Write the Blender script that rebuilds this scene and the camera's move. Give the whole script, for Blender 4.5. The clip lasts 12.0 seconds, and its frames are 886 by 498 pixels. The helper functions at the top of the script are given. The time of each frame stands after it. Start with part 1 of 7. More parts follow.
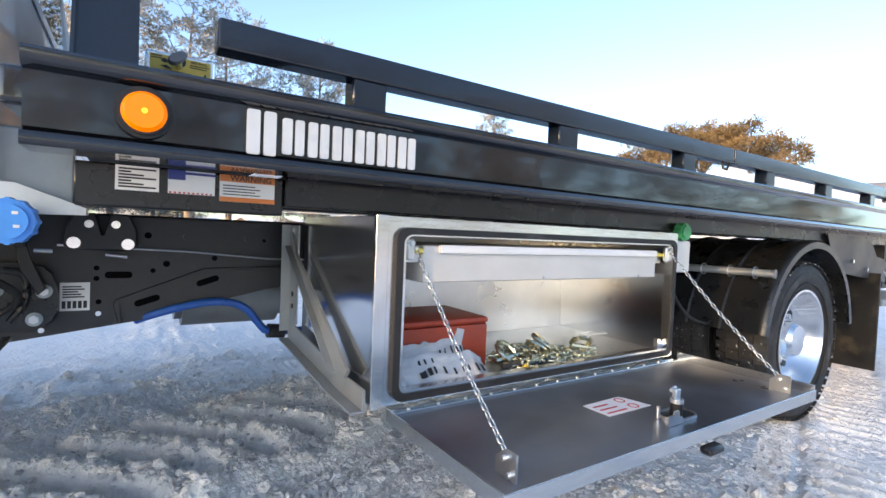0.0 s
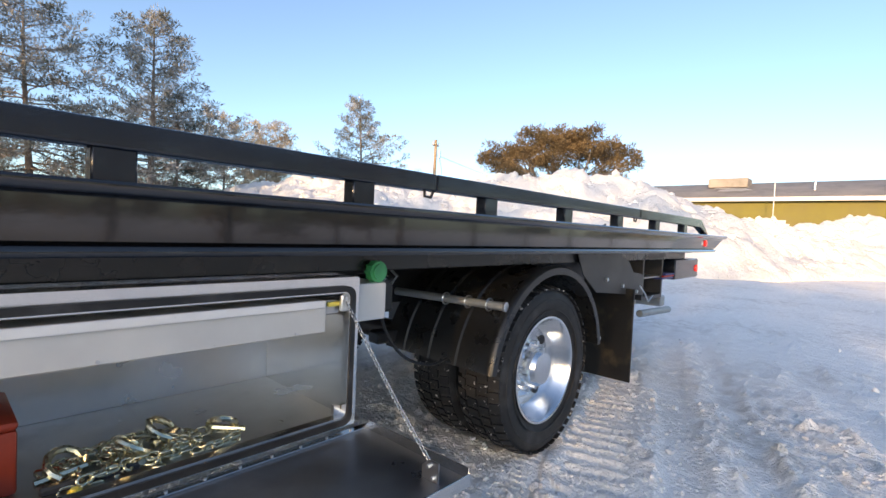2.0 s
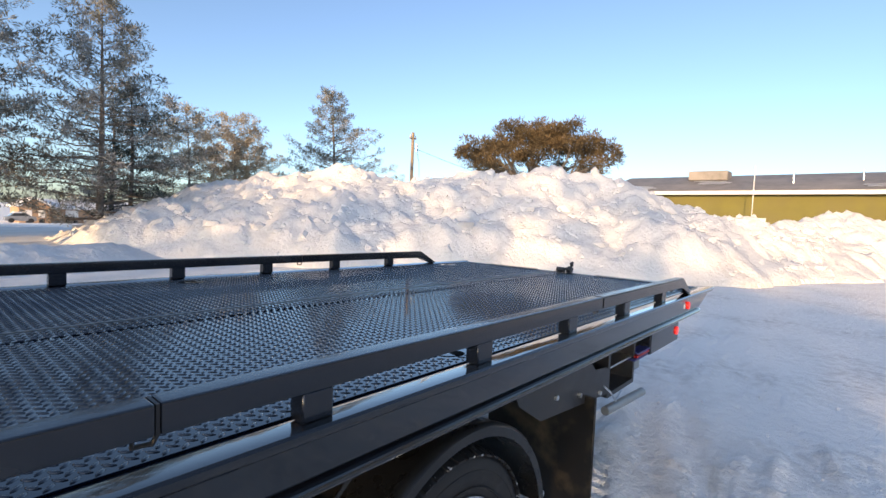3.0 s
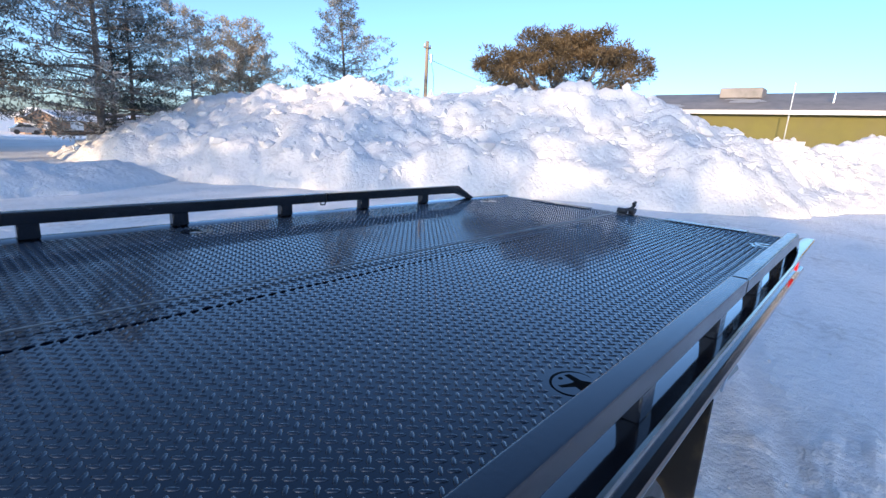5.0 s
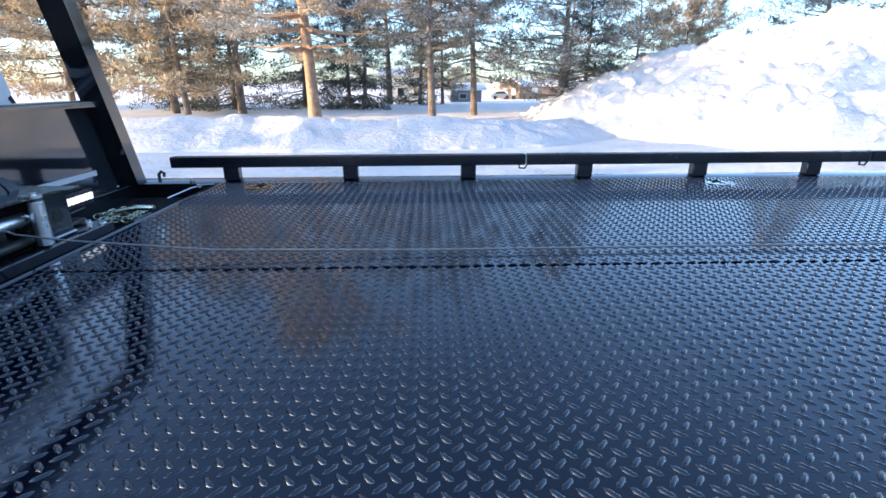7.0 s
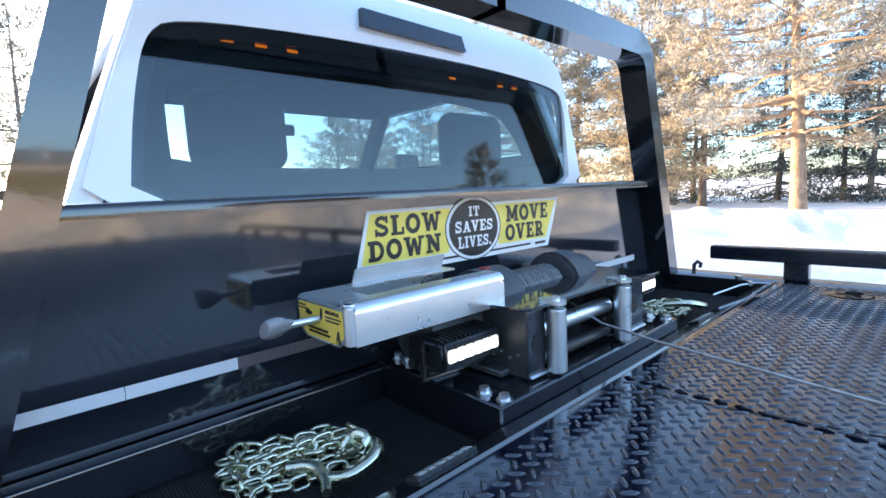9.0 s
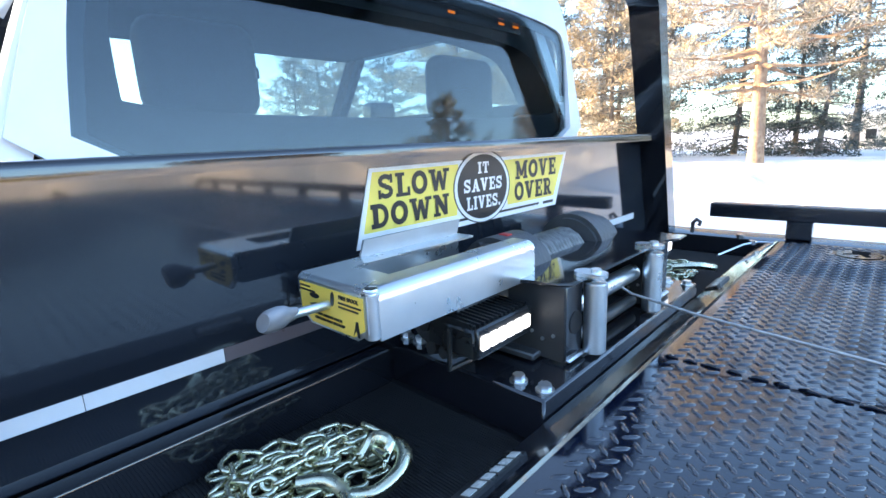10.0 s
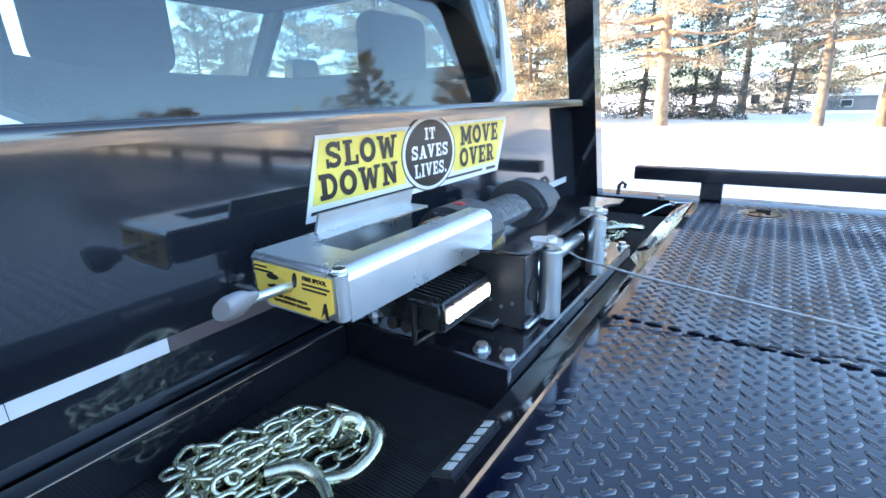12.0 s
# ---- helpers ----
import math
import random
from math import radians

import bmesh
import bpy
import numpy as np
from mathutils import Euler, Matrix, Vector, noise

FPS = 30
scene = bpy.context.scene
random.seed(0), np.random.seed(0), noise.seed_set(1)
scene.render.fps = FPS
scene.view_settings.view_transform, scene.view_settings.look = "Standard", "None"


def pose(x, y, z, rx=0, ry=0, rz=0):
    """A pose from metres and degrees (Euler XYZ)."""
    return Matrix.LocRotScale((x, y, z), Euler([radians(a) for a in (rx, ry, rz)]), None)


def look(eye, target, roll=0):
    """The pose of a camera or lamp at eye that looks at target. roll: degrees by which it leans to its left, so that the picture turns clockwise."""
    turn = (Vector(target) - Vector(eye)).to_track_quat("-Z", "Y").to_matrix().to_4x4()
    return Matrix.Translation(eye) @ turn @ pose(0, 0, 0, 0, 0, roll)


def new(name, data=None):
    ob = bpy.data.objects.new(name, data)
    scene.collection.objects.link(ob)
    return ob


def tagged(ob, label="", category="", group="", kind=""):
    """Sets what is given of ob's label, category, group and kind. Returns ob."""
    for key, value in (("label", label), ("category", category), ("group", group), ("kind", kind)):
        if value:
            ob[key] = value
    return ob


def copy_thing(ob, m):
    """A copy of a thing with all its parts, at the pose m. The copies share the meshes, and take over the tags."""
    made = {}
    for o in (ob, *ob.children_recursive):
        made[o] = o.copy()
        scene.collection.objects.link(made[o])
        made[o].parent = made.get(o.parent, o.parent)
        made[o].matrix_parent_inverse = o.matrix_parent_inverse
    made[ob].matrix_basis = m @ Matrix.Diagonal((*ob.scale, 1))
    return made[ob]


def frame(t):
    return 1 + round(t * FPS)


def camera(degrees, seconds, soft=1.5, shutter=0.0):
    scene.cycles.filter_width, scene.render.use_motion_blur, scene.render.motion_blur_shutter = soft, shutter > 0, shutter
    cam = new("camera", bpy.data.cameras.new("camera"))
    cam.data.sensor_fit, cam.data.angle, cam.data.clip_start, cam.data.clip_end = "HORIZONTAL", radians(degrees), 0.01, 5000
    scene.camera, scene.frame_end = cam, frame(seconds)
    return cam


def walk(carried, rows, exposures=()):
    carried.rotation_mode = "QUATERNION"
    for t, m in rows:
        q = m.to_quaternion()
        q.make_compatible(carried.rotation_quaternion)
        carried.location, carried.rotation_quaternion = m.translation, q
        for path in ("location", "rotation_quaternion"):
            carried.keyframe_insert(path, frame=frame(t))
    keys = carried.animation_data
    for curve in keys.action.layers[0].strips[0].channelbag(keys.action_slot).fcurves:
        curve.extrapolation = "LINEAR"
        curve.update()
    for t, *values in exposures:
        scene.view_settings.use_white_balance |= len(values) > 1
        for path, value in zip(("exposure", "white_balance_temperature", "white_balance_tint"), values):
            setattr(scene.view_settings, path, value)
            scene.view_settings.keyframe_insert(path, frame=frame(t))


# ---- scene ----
cam = camera(85.6, 12.0)
PATH = [
    (0, (0.193, -0.95, 0.861), (1.279, 0.728, 0.797), 2.4),
    (0.5, (0.283, -1.029, 0.868), (1.534, 0.53, 0.799), 2.7),
    (1, (0.35, -1.086, 0.875), (1.709, 0.38, 0.808), 2.7),
    (1.5, (0.549, -1.171, 0.944), (1.972, 0.233, 0.872), 2.7),
    (2, (0.966, -1.103, 1.046), (2.437, 0.25, 0.97), 2.6),
    (2.5, (1.43, -1.06, 1.335), (2.929, 0.261, 1.254), 2.7),
    (2.7, (1.608, -0.982, 1.447), (3.115, 0.331, 1.362), 2.6),
    (4.3, (2.293, -0.326, 1.664), (3.798, 0.921, 1.236), 2.6),
    (4.5, (2.224, -0.305, 1.658), (3.728, 0.938, 1.222), 3.3),
    (5, (2.113, -0.248, 1.638), (3.575, 1.038, 1.179), 3.2),
    (5.5, (1.983, -0.207, 1.622), (3.265, 1.231, 1.083), 2.6),
    (6, (1.833, -0.179, 1.61), (2.848, 1.435, 1.007), 2.0),
    (6.5, (1.728, -0.15, 1.61), (2.361, 1.629, 0.95), 0.8),
    (7, (1.63, -0.075, 1.58), (1.677, 1.814, 0.923), -0.3),
    (7.5, (1.507, -0.009, 1.553), (0.838, 1.812, 1.067), -2.1),
    (9.3, (1.012, 0.246, 1.505), (-0.473, 1.565, 1.275), -2.8),
    (9.5, (1.019, 0.22, 1.512), (-0.435, 1.572, 1.27), -2.7),
    (10, (0.85, 0.262, 1.515), (-0.499, 1.672, 1.079), -2.5),
    (10.5, (0.695, 0.35, 1.547), (-0.5, 1.823, 0.914), -2.0),
    (11, (0.675, 0.401, 1.538), (-0.436, 1.932, 0.889), -1.8),
    (11.5, (0.687, 0.41, 1.532), (-0.402, 1.972, 0.919), -1.8),
    (12, (0.788, 0.243, 1.527), (-0.294, 1.816, 0.929), -1.8),
]
walk(cam, [(t, look(eye, target, roll)) for t, eye, target, roll in PATH],
     exposures=[(0, 2.48, 9200, 13), (1.0, 1.98, 9000, 14), (1.5, 1.93, 9000, 14), (2.0, 1.76, 9400, 14), (2.5, 1.56, 9400, 14), (4.5, 1.42, 6600, 11), (6.0, 1.9, 6700, 11), (7.0, 2.42, 7700, 11), (7.5, 2.95, 8300, 11), (9.5, 3.36, 8700, 10), (10.5, 3.86, 8800, 9), (12, 3.84, 8900, 9)])

# ---- light ----
SUN_AZ, SUN_EL = 197.0, 10.5          # degrees; the sun stands low beyond the truck's cab
world = bpy.data.worlds.new("winter_sky")
scene.world = world
world.use_nodes = True
wn = world.node_tree
sky = wn.nodes.new("ShaderNodeTexSky")
sky.sky_type = "NISHITA"
sky.sun_disc = False
sky.sun_elevation = radians(SUN_EL)
sky.sun_rotation = radians(90 - SUN_AZ)
sky.air_density, sky.dust_density, sky.ozone_density = 0.7, 1.2, 3.5
back = wn.nodes["Background"]
back.inputs["Strength"].default_value = 0.15
wn.links.new(sky.outputs["Color"], back.inputs["Color"])

sun_data = bpy.data.lights.new("sun", "SUN")
sun_data.energy, sun_data.angle, sun_data.color = 2.0, radians(0.6), (1.0, 0.74, 0.48)
sun = new("sun", sun_data)
sx, sy = math.cos(radians(SUN_AZ)), math.sin(radians(SUN_AZ))
sun.matrix_basis = look((sx * 60, sy * 60, 60 * math.tan(radians(SUN_EL))), (0, 0, 0))


# ---- materials ----
def surf(name, col, rough=0.5, metal=0.0, var=0.12, scale=6.0, bump=0.0, bscale=80.0, coat=0.0, rvar=0.08,
         second=None, sscale=1.5, smin=0.5, smax=0.7, stretch=(1, 1, 1), spec=0.5):
    """A node material: a base colour varied by two noises, a second colour in stains, uneven gloss and fine relief."""
    m = bpy.data.materials.new(name)
    m.use_nodes = True
    nt = m.node_tree
    b = nt.nodes["Principled BSDF"]
    N, L = nt.nodes.new, nt.links.new
    tc = N("ShaderNodeTexCoord")
    mp = N("ShaderNodeMapping")
    mp.inputs["Scale"].default_value = stretch
    L(tc.outputs["Object"], mp.inputs["Vector"])
    n1 = N("ShaderNodeTexNoise")
    n1.inputs["Scale"].default_value, n1.inputs["Detail"].default_value = scale, 5
    L(mp.outputs["Vector"], n1.inputs["Vector"])
    mr = N("ShaderNodeMapRange")
    mr.inputs["From Min"].default_value, mr.inputs["From Max"].default_value = 0.3, 0.7
    mr.inputs["To Min"].default_value, mr.inputs["To Max"].default_value = 1 - var, 1 + var
    L(n1.outputs["Fac"], mr.inputs["Value"])
    mul = N("ShaderNodeMix")
    mul.data_type, mul.blend_type = "RGBA", "MULTIPLY"
    mul.inputs[0].default_value = 1.0
    mul.inputs[6].default_value = (*col, 1)
    L(mr.outputs["Result"], mul.inputs[7])
    out = mul.outputs[2]
    if second:
        n2 = N("ShaderNodeTexNoise")
        n2.inputs["Scale"].default_value, n2.inputs["Detail"].default_value = sscale, 6
        L(tc.outputs["Object"], n2.inputs["Vector"])
        r2 = N("ShaderNodeMapRange")
        r2.inputs["From Min"].default_value, r2.inputs["From Max"].default_value = smin, smax
        L(n2.outputs["Fac"], r2.inputs["Value"])
        mx = N("ShaderNodeMix")
        mx.data_type = "RGBA"
        L(r2.outputs["Result"], mx.inputs[0])
        L(out, mx.inputs[6])
        mx.inputs[7].default_value = (*second, 1)
        out = mx.outputs[2]
    L(out, b.inputs["Base Color"])
    rr = N("ShaderNodeMapRange")
    rr.inputs["From Min"].default_value, rr.inputs["From Max"].default_value = 0.3, 0.7
    rr.inputs["To Min"].default_value, rr.inputs["To Max"].default_value = max(0.0, rough - rvar), min(1, rough + rvar)
    L(n1.outputs["Fac"], rr.inputs["Value"])
    L(rr.outputs["Result"], b.inputs["Roughness"])
    b.inputs["Metallic"].default_value = metal
    b.inputs["Coat Weight"].default_value = coat
    b.inputs["Coat Roughness"].default_value = 0.05
    b.inputs["Specular IOR Level"].default_value = spec
    if bump:
        n3 = N("ShaderNodeTexNoise")
        n3.inputs["Scale"].default_value, n3.inputs["Detail"].default_value = bscale, 6
        L(mp.outputs["Vector"], n3.inputs["Vector"])
        bp = N("ShaderNodeBump")
        bp.inputs["Strength"].default_value, bp.inputs["Distance"].default_value = bump, 0.02
        L(n3.outputs["Fac"], bp.inputs["Height"])
        L(bp.outputs["Normal"], b.inputs["Normal"])
    return m


def glow(name, col, strength, base=None):
    m = surf(name, base or col, 0.25, 0, 0.05)
    b = m.node_tree.nodes["Principled BSDF"]
    b.inputs["Emission Color"].default_value = (*col, 1)
    b.inputs["Emission Strength"].default_value = strength
    return m


def clear(name, col, face_on=0.045):
    """Tinted flat glass: the tint passes straight through, and the gloss grows towards a glancing view."""
    m = bpy.data.materials.new(name)
    m.use_nodes = True
    nt = m.node_tree
    N, L = nt.nodes.new, nt.links.new
    nt.nodes.remove(nt.nodes["Principled BSDF"])
    tint, gloss, mix, fr = N("ShaderNodeBsdfTransparent"), N("ShaderNodeBsdfGlossy"), N("ShaderNodeMixShader"), N("ShaderNodeLayerWeight")
    po, ma = N("ShaderNodeMath"), N("ShaderNodeMath")
    tint.inputs["Color"].default_value = (*col, 1)
    gloss.inputs["Roughness"].default_value = 0.0
    fr.inputs["Blend"].default_value = 0.5
    po.operation, ma.operation = "POWER", "MULTIPLY_ADD"
    L(fr.outputs["Facing"], po.inputs[0])
    po.inputs[1].default_value = 5.0
    L(po.outputs[0], ma.inputs[0])
    ma.inputs[1].default_value, ma.inputs[2].default_value = 1 - face_on, face_on
    L(ma.outputs[0], mix.inputs[0])
    L(tint.outputs[0], mix.inputs[1])
    L(gloss.outputs[0], mix.inputs[2])
    L(mix.outputs[0], nt.nodes["Material Output"].inputs["Surface"])
    return m


M = dict(
    paint=surf("gloss_black_paint", (0.009, 0.010, 0.013), 0.09, 0, 0.2, 3, 0.015, 40, coat=0.8, rvar=0.04,
               second=(0.03, 0.032, 0.036), sscale=2.2, smin=0.58, smax=0.85),
    # blue put into the black stands in for sky reflected in the deck
    deck=surf("deck_black_paint", (0.0012, 0.0035, 0.0115), 0.07, 0, 0.25, 2.5, 0.012, 60, coat=0.55, rvar=0.04, spec=0.3,
              second=(0.004, 0.008, 0.017), sscale=1.3, smin=0.62, smax=0.98),
    # lug paint, lighter and glossier than the plate
    lug=surf("lighter_lug_paint", (0.003, 0.007, 0.016), 0.14, 0, 0.3, 30, 0.02, 200, coat=0.6, rvar=0.06, spec=0.9,
             second=(0.022, 0.026, 0.032), sscale=2.2, smin=0.5, smax=0.75),
    panel=surf("dusty_gloss_black", (0.010, 0.013, 0.018), 0.085, 0, 0.2, 3, 0.0, 300, coat=0.85, rvar=0.02, second=(0.03, 0.036, 0.045), sscale=2.0, smin=0.5, smax=0.8),
    rail=surf("satin_black_paint", (0.009, 0.013, 0.021), 0.22, 0, 0.2, 4, 0.03, 90, coat=0.3, rvar=0.06,
              second=(0.03, 0.034, 0.042), sscale=3, smin=0.62, smax=0.9),
    frame=surf("chassis_black", (0.028, 0.029, 0.031), 0.42, 0, 0.25, 6, 0.05, 120, second=(0.09, 0.085, 0.075), sscale=4, smin=0.58, smax=0.85),
    alu=surf("brushed_aluminium", (0.72, 0.72, 0.71), 0.2, 1, 0.06, 14, 0.02, 200, rvar=0.07, stretch=(1, 8, 8)),
    alu_dull=surf("mill_aluminium", (0.6, 0.61, 0.62), 0.34, 1, 0.1, 9, 0.02, 140, rvar=0.08, second=(0.3, 0.3, 0.31), sscale=5, smin=0.6, smax=0.85),
    sheet=surf("dark_steel_sheet", (0.31, 0.32, 0.34), 0.36, 0.9, 0.25, 4, 0.02, 60, rvar=0.1, second=(0.14, 0.15, 0.165), sscale=3, smin=0.5, smax=0.8),
    inner=surf("soft_aluminium_sheet", (0.7, 0.7, 0.69), 0.3, 1, 0.06, 6, 0.01, 60, rvar=0.06),
    polish=surf("polished_aluminium_sheet", (0.74, 0.74, 0.735), 0.13, 1, 0.05, 3, 0.01, 12, rvar=0.05),
    drawer=surf("white_drawer", (0.62, 0.62, 0.6), 0.35, 0.2, 0.05, 10, 0.01, 80),
    zinc=surf("zinc_plate", (0.72, 0.76, 0.78), 0.3, 0.95, 0.05, 22, 0.01, 120, rvar=0.04, second=(0.66, 0.70, 0.73), sscale=5, smin=0.45, smax=0.8),
    zincpost=surf("galvanised_bracket", (0.34, 0.37, 0.38), 0.42, 0.5, 0.12, 12, 0.03, 100),
    gold=surf("yellow_zinc_chain", (0.72, 0.68, 0.50), 0.26, 1, 0.2, 40, 0.02, 200, second=(0.52, 0.56, 0.44), sscale=30, smin=0.45, smax=0.7),
    chainz=surf("bright_chain", (0.75, 0.74, 0.7), 0.24, 1, 0.12, 60),
    rubber=surf("black_rubber", (0.016, 0.016, 0.017), 0.62, 0, 0.25, 20, 0.1, 160, second=(0.06, 0.06, 0.062), sscale=9, smin=0.55, smax=0.8),
    tread=surf("snowy_tread_rubber", (0.014, 0.014, 0.015), 0.6, 0, 0.25, 20, 0.1, 160, second=(0.7, 0.71, 0.73), sscale=48, smin=0.64, smax=0.72),
    # darker wire for the rope wound on the drum
    flap=surf("mud_flap_rubber", (0.012, 0.012, 0.012), 0.42, 0, 0.2, 8, 0.05, 40, second=(0.09, 0.07, 0.045), sscale=5, smin=0.56, smax=0.72),
    plastic=surf("black_plastic", (0.014, 0.015, 0.016), 0.3, 0, 0.2, 12, 0.04, 180, rvar=0.08, second=(0.05, 0.05, 0.052), sscale=4, smin=0.6, smax=0.85),
    rim=surf("polished_aluminium_rim", (0.85, 0.86, 0.87), 0.19, 1, 0.05, 8, 0.01, 60, rvar=0.06),
    cab=surf("white_car_paint", (0.8, 0.81, 0.82), 0.2, 0, 0.04, 3, coat=0.7, rvar=0.04),
    trim=surf("black_window_trim", (0.008, 0.008, 0.009), 0.14, 0, 0.2, 5, rvar=0.05),
    cloth=surf("grey_seat_cloth", (0.02, 0.022, 0.025), 0.8, 0, 0.15, 30, 0.2, 400, spec=0.1),
    liner=surf("grey_headliner", (0.03, 0.033, 0.037), 0.85, 0, 0.1, 20, 0.1, 300, spec=0.1),
    glass=clear("tinted_glass", (0.6, 0.69, 0.71)),
    grey=surf("winch_grey_casting", (0.06, 0.065, 0.07), 0.42, 0.3, 0.2, 25, 0.15, 120),
    wire=surf("steel_wire_rope", (0.34, 0.34, 0.33), 0.35, 0.9, 0.3, 60, 0.3, 300),
    oiled=surf("darker_wire_rope", (0.2, 0.2, 0.195), 0.42, 0.8, 0.35, 60, 0.3, 300),
    label=surf("amber_yellow_label", (0.82, 0.55, 0.1), 0.38, 0, 0.06, 8),
    yellow=surf("yellow_vinyl", (0.9, 0.7, 0.14), 0.38, 0, 0.06, 8),
    white=surf("white_vinyl", (0.8, 0.8, 0.79), 0.35, 0, 0.04, 8),
    ink=surf("black_ink", (0.012, 0.012, 0.013), 0.4, 0, 0.1, 10),
    # near-black for flat pieces that stand in for the shade inside holes
    hole=surf("painted_hole_black", (0.002, 0.002, 0.0025), 0.9, 0, 0.1, 10, spec=0.1),
    orange=surf("orange_vinyl", (0.75, 0.22, 0.06), 0.4, 0, 0.06, 10),
    navy=surf("navy_vinyl", (0.03, 0.05, 0.22), 0.4, 0, 0.06, 10),
    redink=surf("red_ink", (0.55, 0.02, 0.02), 0.4, 0, 0.06, 10),
    letter=surf("white_raised_lettering", (0.72, 0.71, 0.69), 0.3, 0, 0.05, 12),
    tape=surf("reflective_tape", (0.6, 0.62, 0.64), 0.4, 0.0, 0.03, 20, rvar=0.03),
    tape_dull=surf("dull_red_tape", (0.11, 0.085, 0.09), 0.3, 0.0, 0.06, 20, rvar=0.03),
    amber=glow("amber_lens", (1.0, 0.19, 0.004), 0.13, (0.8, 0.2, 0.01)),
    amber_core=glow("amber_bulb", (1.0, 0.45, 0.04), 0.4),
    redlens=glow("red_lens", (1.0, 0.05, 0.05), 0.3, (0.6, 0.01, 0.01)),
    led=glow("white_led", (0.95, 0.97, 1.0), 0.16),
    ledoff=surf("unlit_led_strip", (0.45, 0.45, 0.42), 0.25, 0, 0.1, 60),
    knob=surf("grey_knob_plastic", (0.25, 0.255, 0.27), 0.42, 0, 0.08, 20, 0.05, 200),
    ledstop=surf("dark_brake_lamp", (0.02, 0.03, 0.05), 0.12, 0, 0.2, 10),
    redcase=surf("red_painted_case", (0.5, 0.055, 0.02), 0.4, 0, 0.12, 6, 0.03, 100, second=(0.3, 0.03, 0.015), sscale=4, smin=0.55, smax=0.8),
    bag=surf("white_plastic_bag", (0.52, 0.53, 0.55), 0.45, 0, 0.1, 10, 0.3, 30),
    green=surf("green_cap", (0.02, 0.3, 0.12), 0.4, 0, 0.12, 20),
    blue=surf("blue_cap", (0.03, 0.30, 0.75), 0.4, 0, 0.1, 20),
    hose=surf("blue_hose", (0.012, 0.11, 0.42), 0.35, 0, 0.15, 15),
    mesh=surf("ribbed_black_floor", (0.02, 0.02, 0.022), 0.5, 0, 0.2, 30),
    copper=surf("worn_brass", (0.5, 0.3, 0.15), 0.35, 1, 0.2, 30),
    bark=surf("pine_bark", (0.3, 0.2, 0.14), 0.9, 0, 0.35, 9, 0.7, 22, stretch=(1, 1, 0.3), second=(0.44, 0.32, 0.22), sscale=5, smin=0.45, smax=0.7),
    greybark=surf("grey_bark", (0.15, 0.125, 0.105), 0.9, 0, 0.35, 9, 0.7, 22, stretch=(1, 1, 0.3), second=(0.24, 0.21, 0.18), sscale=5, smin=0.45, smax=0.7),
    wood=surf("weathered_pole_wood", (0.3, 0.24, 0.18), 0.85, 0, 0.25, 8, 0.3, 30, stretch=(1, 1, 0.15)),
    roofing=surf("grey_shingle_roof", (0.24, 0.225, 0.215), 0.85, 0, 0.2, 2, 0.3, 12, second=(0.32, 0.29, 0.27), sscale=0.4, smin=0.45, smax=0.7),
    siding=surf("olive_yellow_wall", (0.16, 0.145, 0.035), 0.75, 0, 0.15, 0.8, 0.1, 10, second=(0.16, 0.14, 0.045), sscale=0.35, smin=0.42, smax=0.65),
    brick=surf("tan_brick_wall", (0.4, 0.26, 0.17), 0.85, 0, 0.2, 3, 0.3, 20),
    cream=surf("cream_siding", (0.78, 0.73, 0.64), 0.8, 0, 0.1, 3, 0.1, 20),
    fascia=surf("white_fascia", (0.75, 0.73, 0.7), 0.6, 0, 0.06, 3),
    pane=surf("dark_window_pane", (0.03, 0.035, 0.04), 0.08, 0, 0.1, 2),
    carpaint=surf("grey_car_paint", (0.2, 0.22, 0.25), 0.2, 0, 0.08, 3, coat=0.6),
)


def needles_material(name, col, frost, amount):
    m = surf(name, col, 0.75, 0, 0.3, 2.5, second=frost, sscale=1.1, smin=amount - 0.14, smax=amount + 0.14)
    nt = m.node_tree
    b = nt.nodes["Principled BSDF"]
    # twigs differ one by one
    g = nt.nodes.new("ShaderNodeNewGeometry")
    mr = nt.nodes.new("ShaderNodeMapRange")
    mr.inputs["To Min"].default_value, mr.inputs["To Max"].default_value = 0.65, 1.3
    nt.links.new(g.outputs["Random Per Island"], mr.inputs["Value"])
    mx = nt.nodes.new("ShaderNodeMix")
    mx.data_type, mx.blend_type = "RGBA", "MULTIPLY"
    mx.inputs[0].default_value = 1
    src = b.inputs["Base Color"].links[0].from_socket
    nt.links.new(src, mx.inputs[6])
    nt.links.new(mr.outputs["Result"], mx.inputs[7])
    nt.links.new(mx.outputs[2], b.inputs["Base Color"])
    tr = nt.nodes.new("ShaderNodeBsdfTranslucent")
    nt.links.new(mx.outputs[2], tr.inputs["Color"])
    ms = nt.nodes.new("ShaderNodeMixShader")
    ms.inputs[0].default_value = 0.35
    nt.links.new(b.outputs[0], ms.inputs[1])
    nt.links.new(tr.outputs[0], ms.inputs[2])
    nt.links.new(ms.outputs[0], nt.nodes["Material Output"].inputs["Surface"])
    return m


M["needle"] = needles_material("frosted_pine_needles", (0.11, 0.12, 0.095), (0.48, 0.47, 0.45), 0.54)
M["needle_dark"] = needles_material("dark_spruce_needles", (0.05, 0.07, 0.058), (0.24, 0.27, 0.28), 0.6)
M["needle_gold"] = needles_material("rimed_pale_needles", (0.31, 0.265, 0.19), (0.56, 0.525, 0.465), 0.5)
# warm tan in the base colour stands in for sunlight on rimed trees
M["russet"] = needles_material("rimed_sunlit_tan", (0.33, 0.265, 0.18), (0.54, 0.475, 0.375), 0.52)
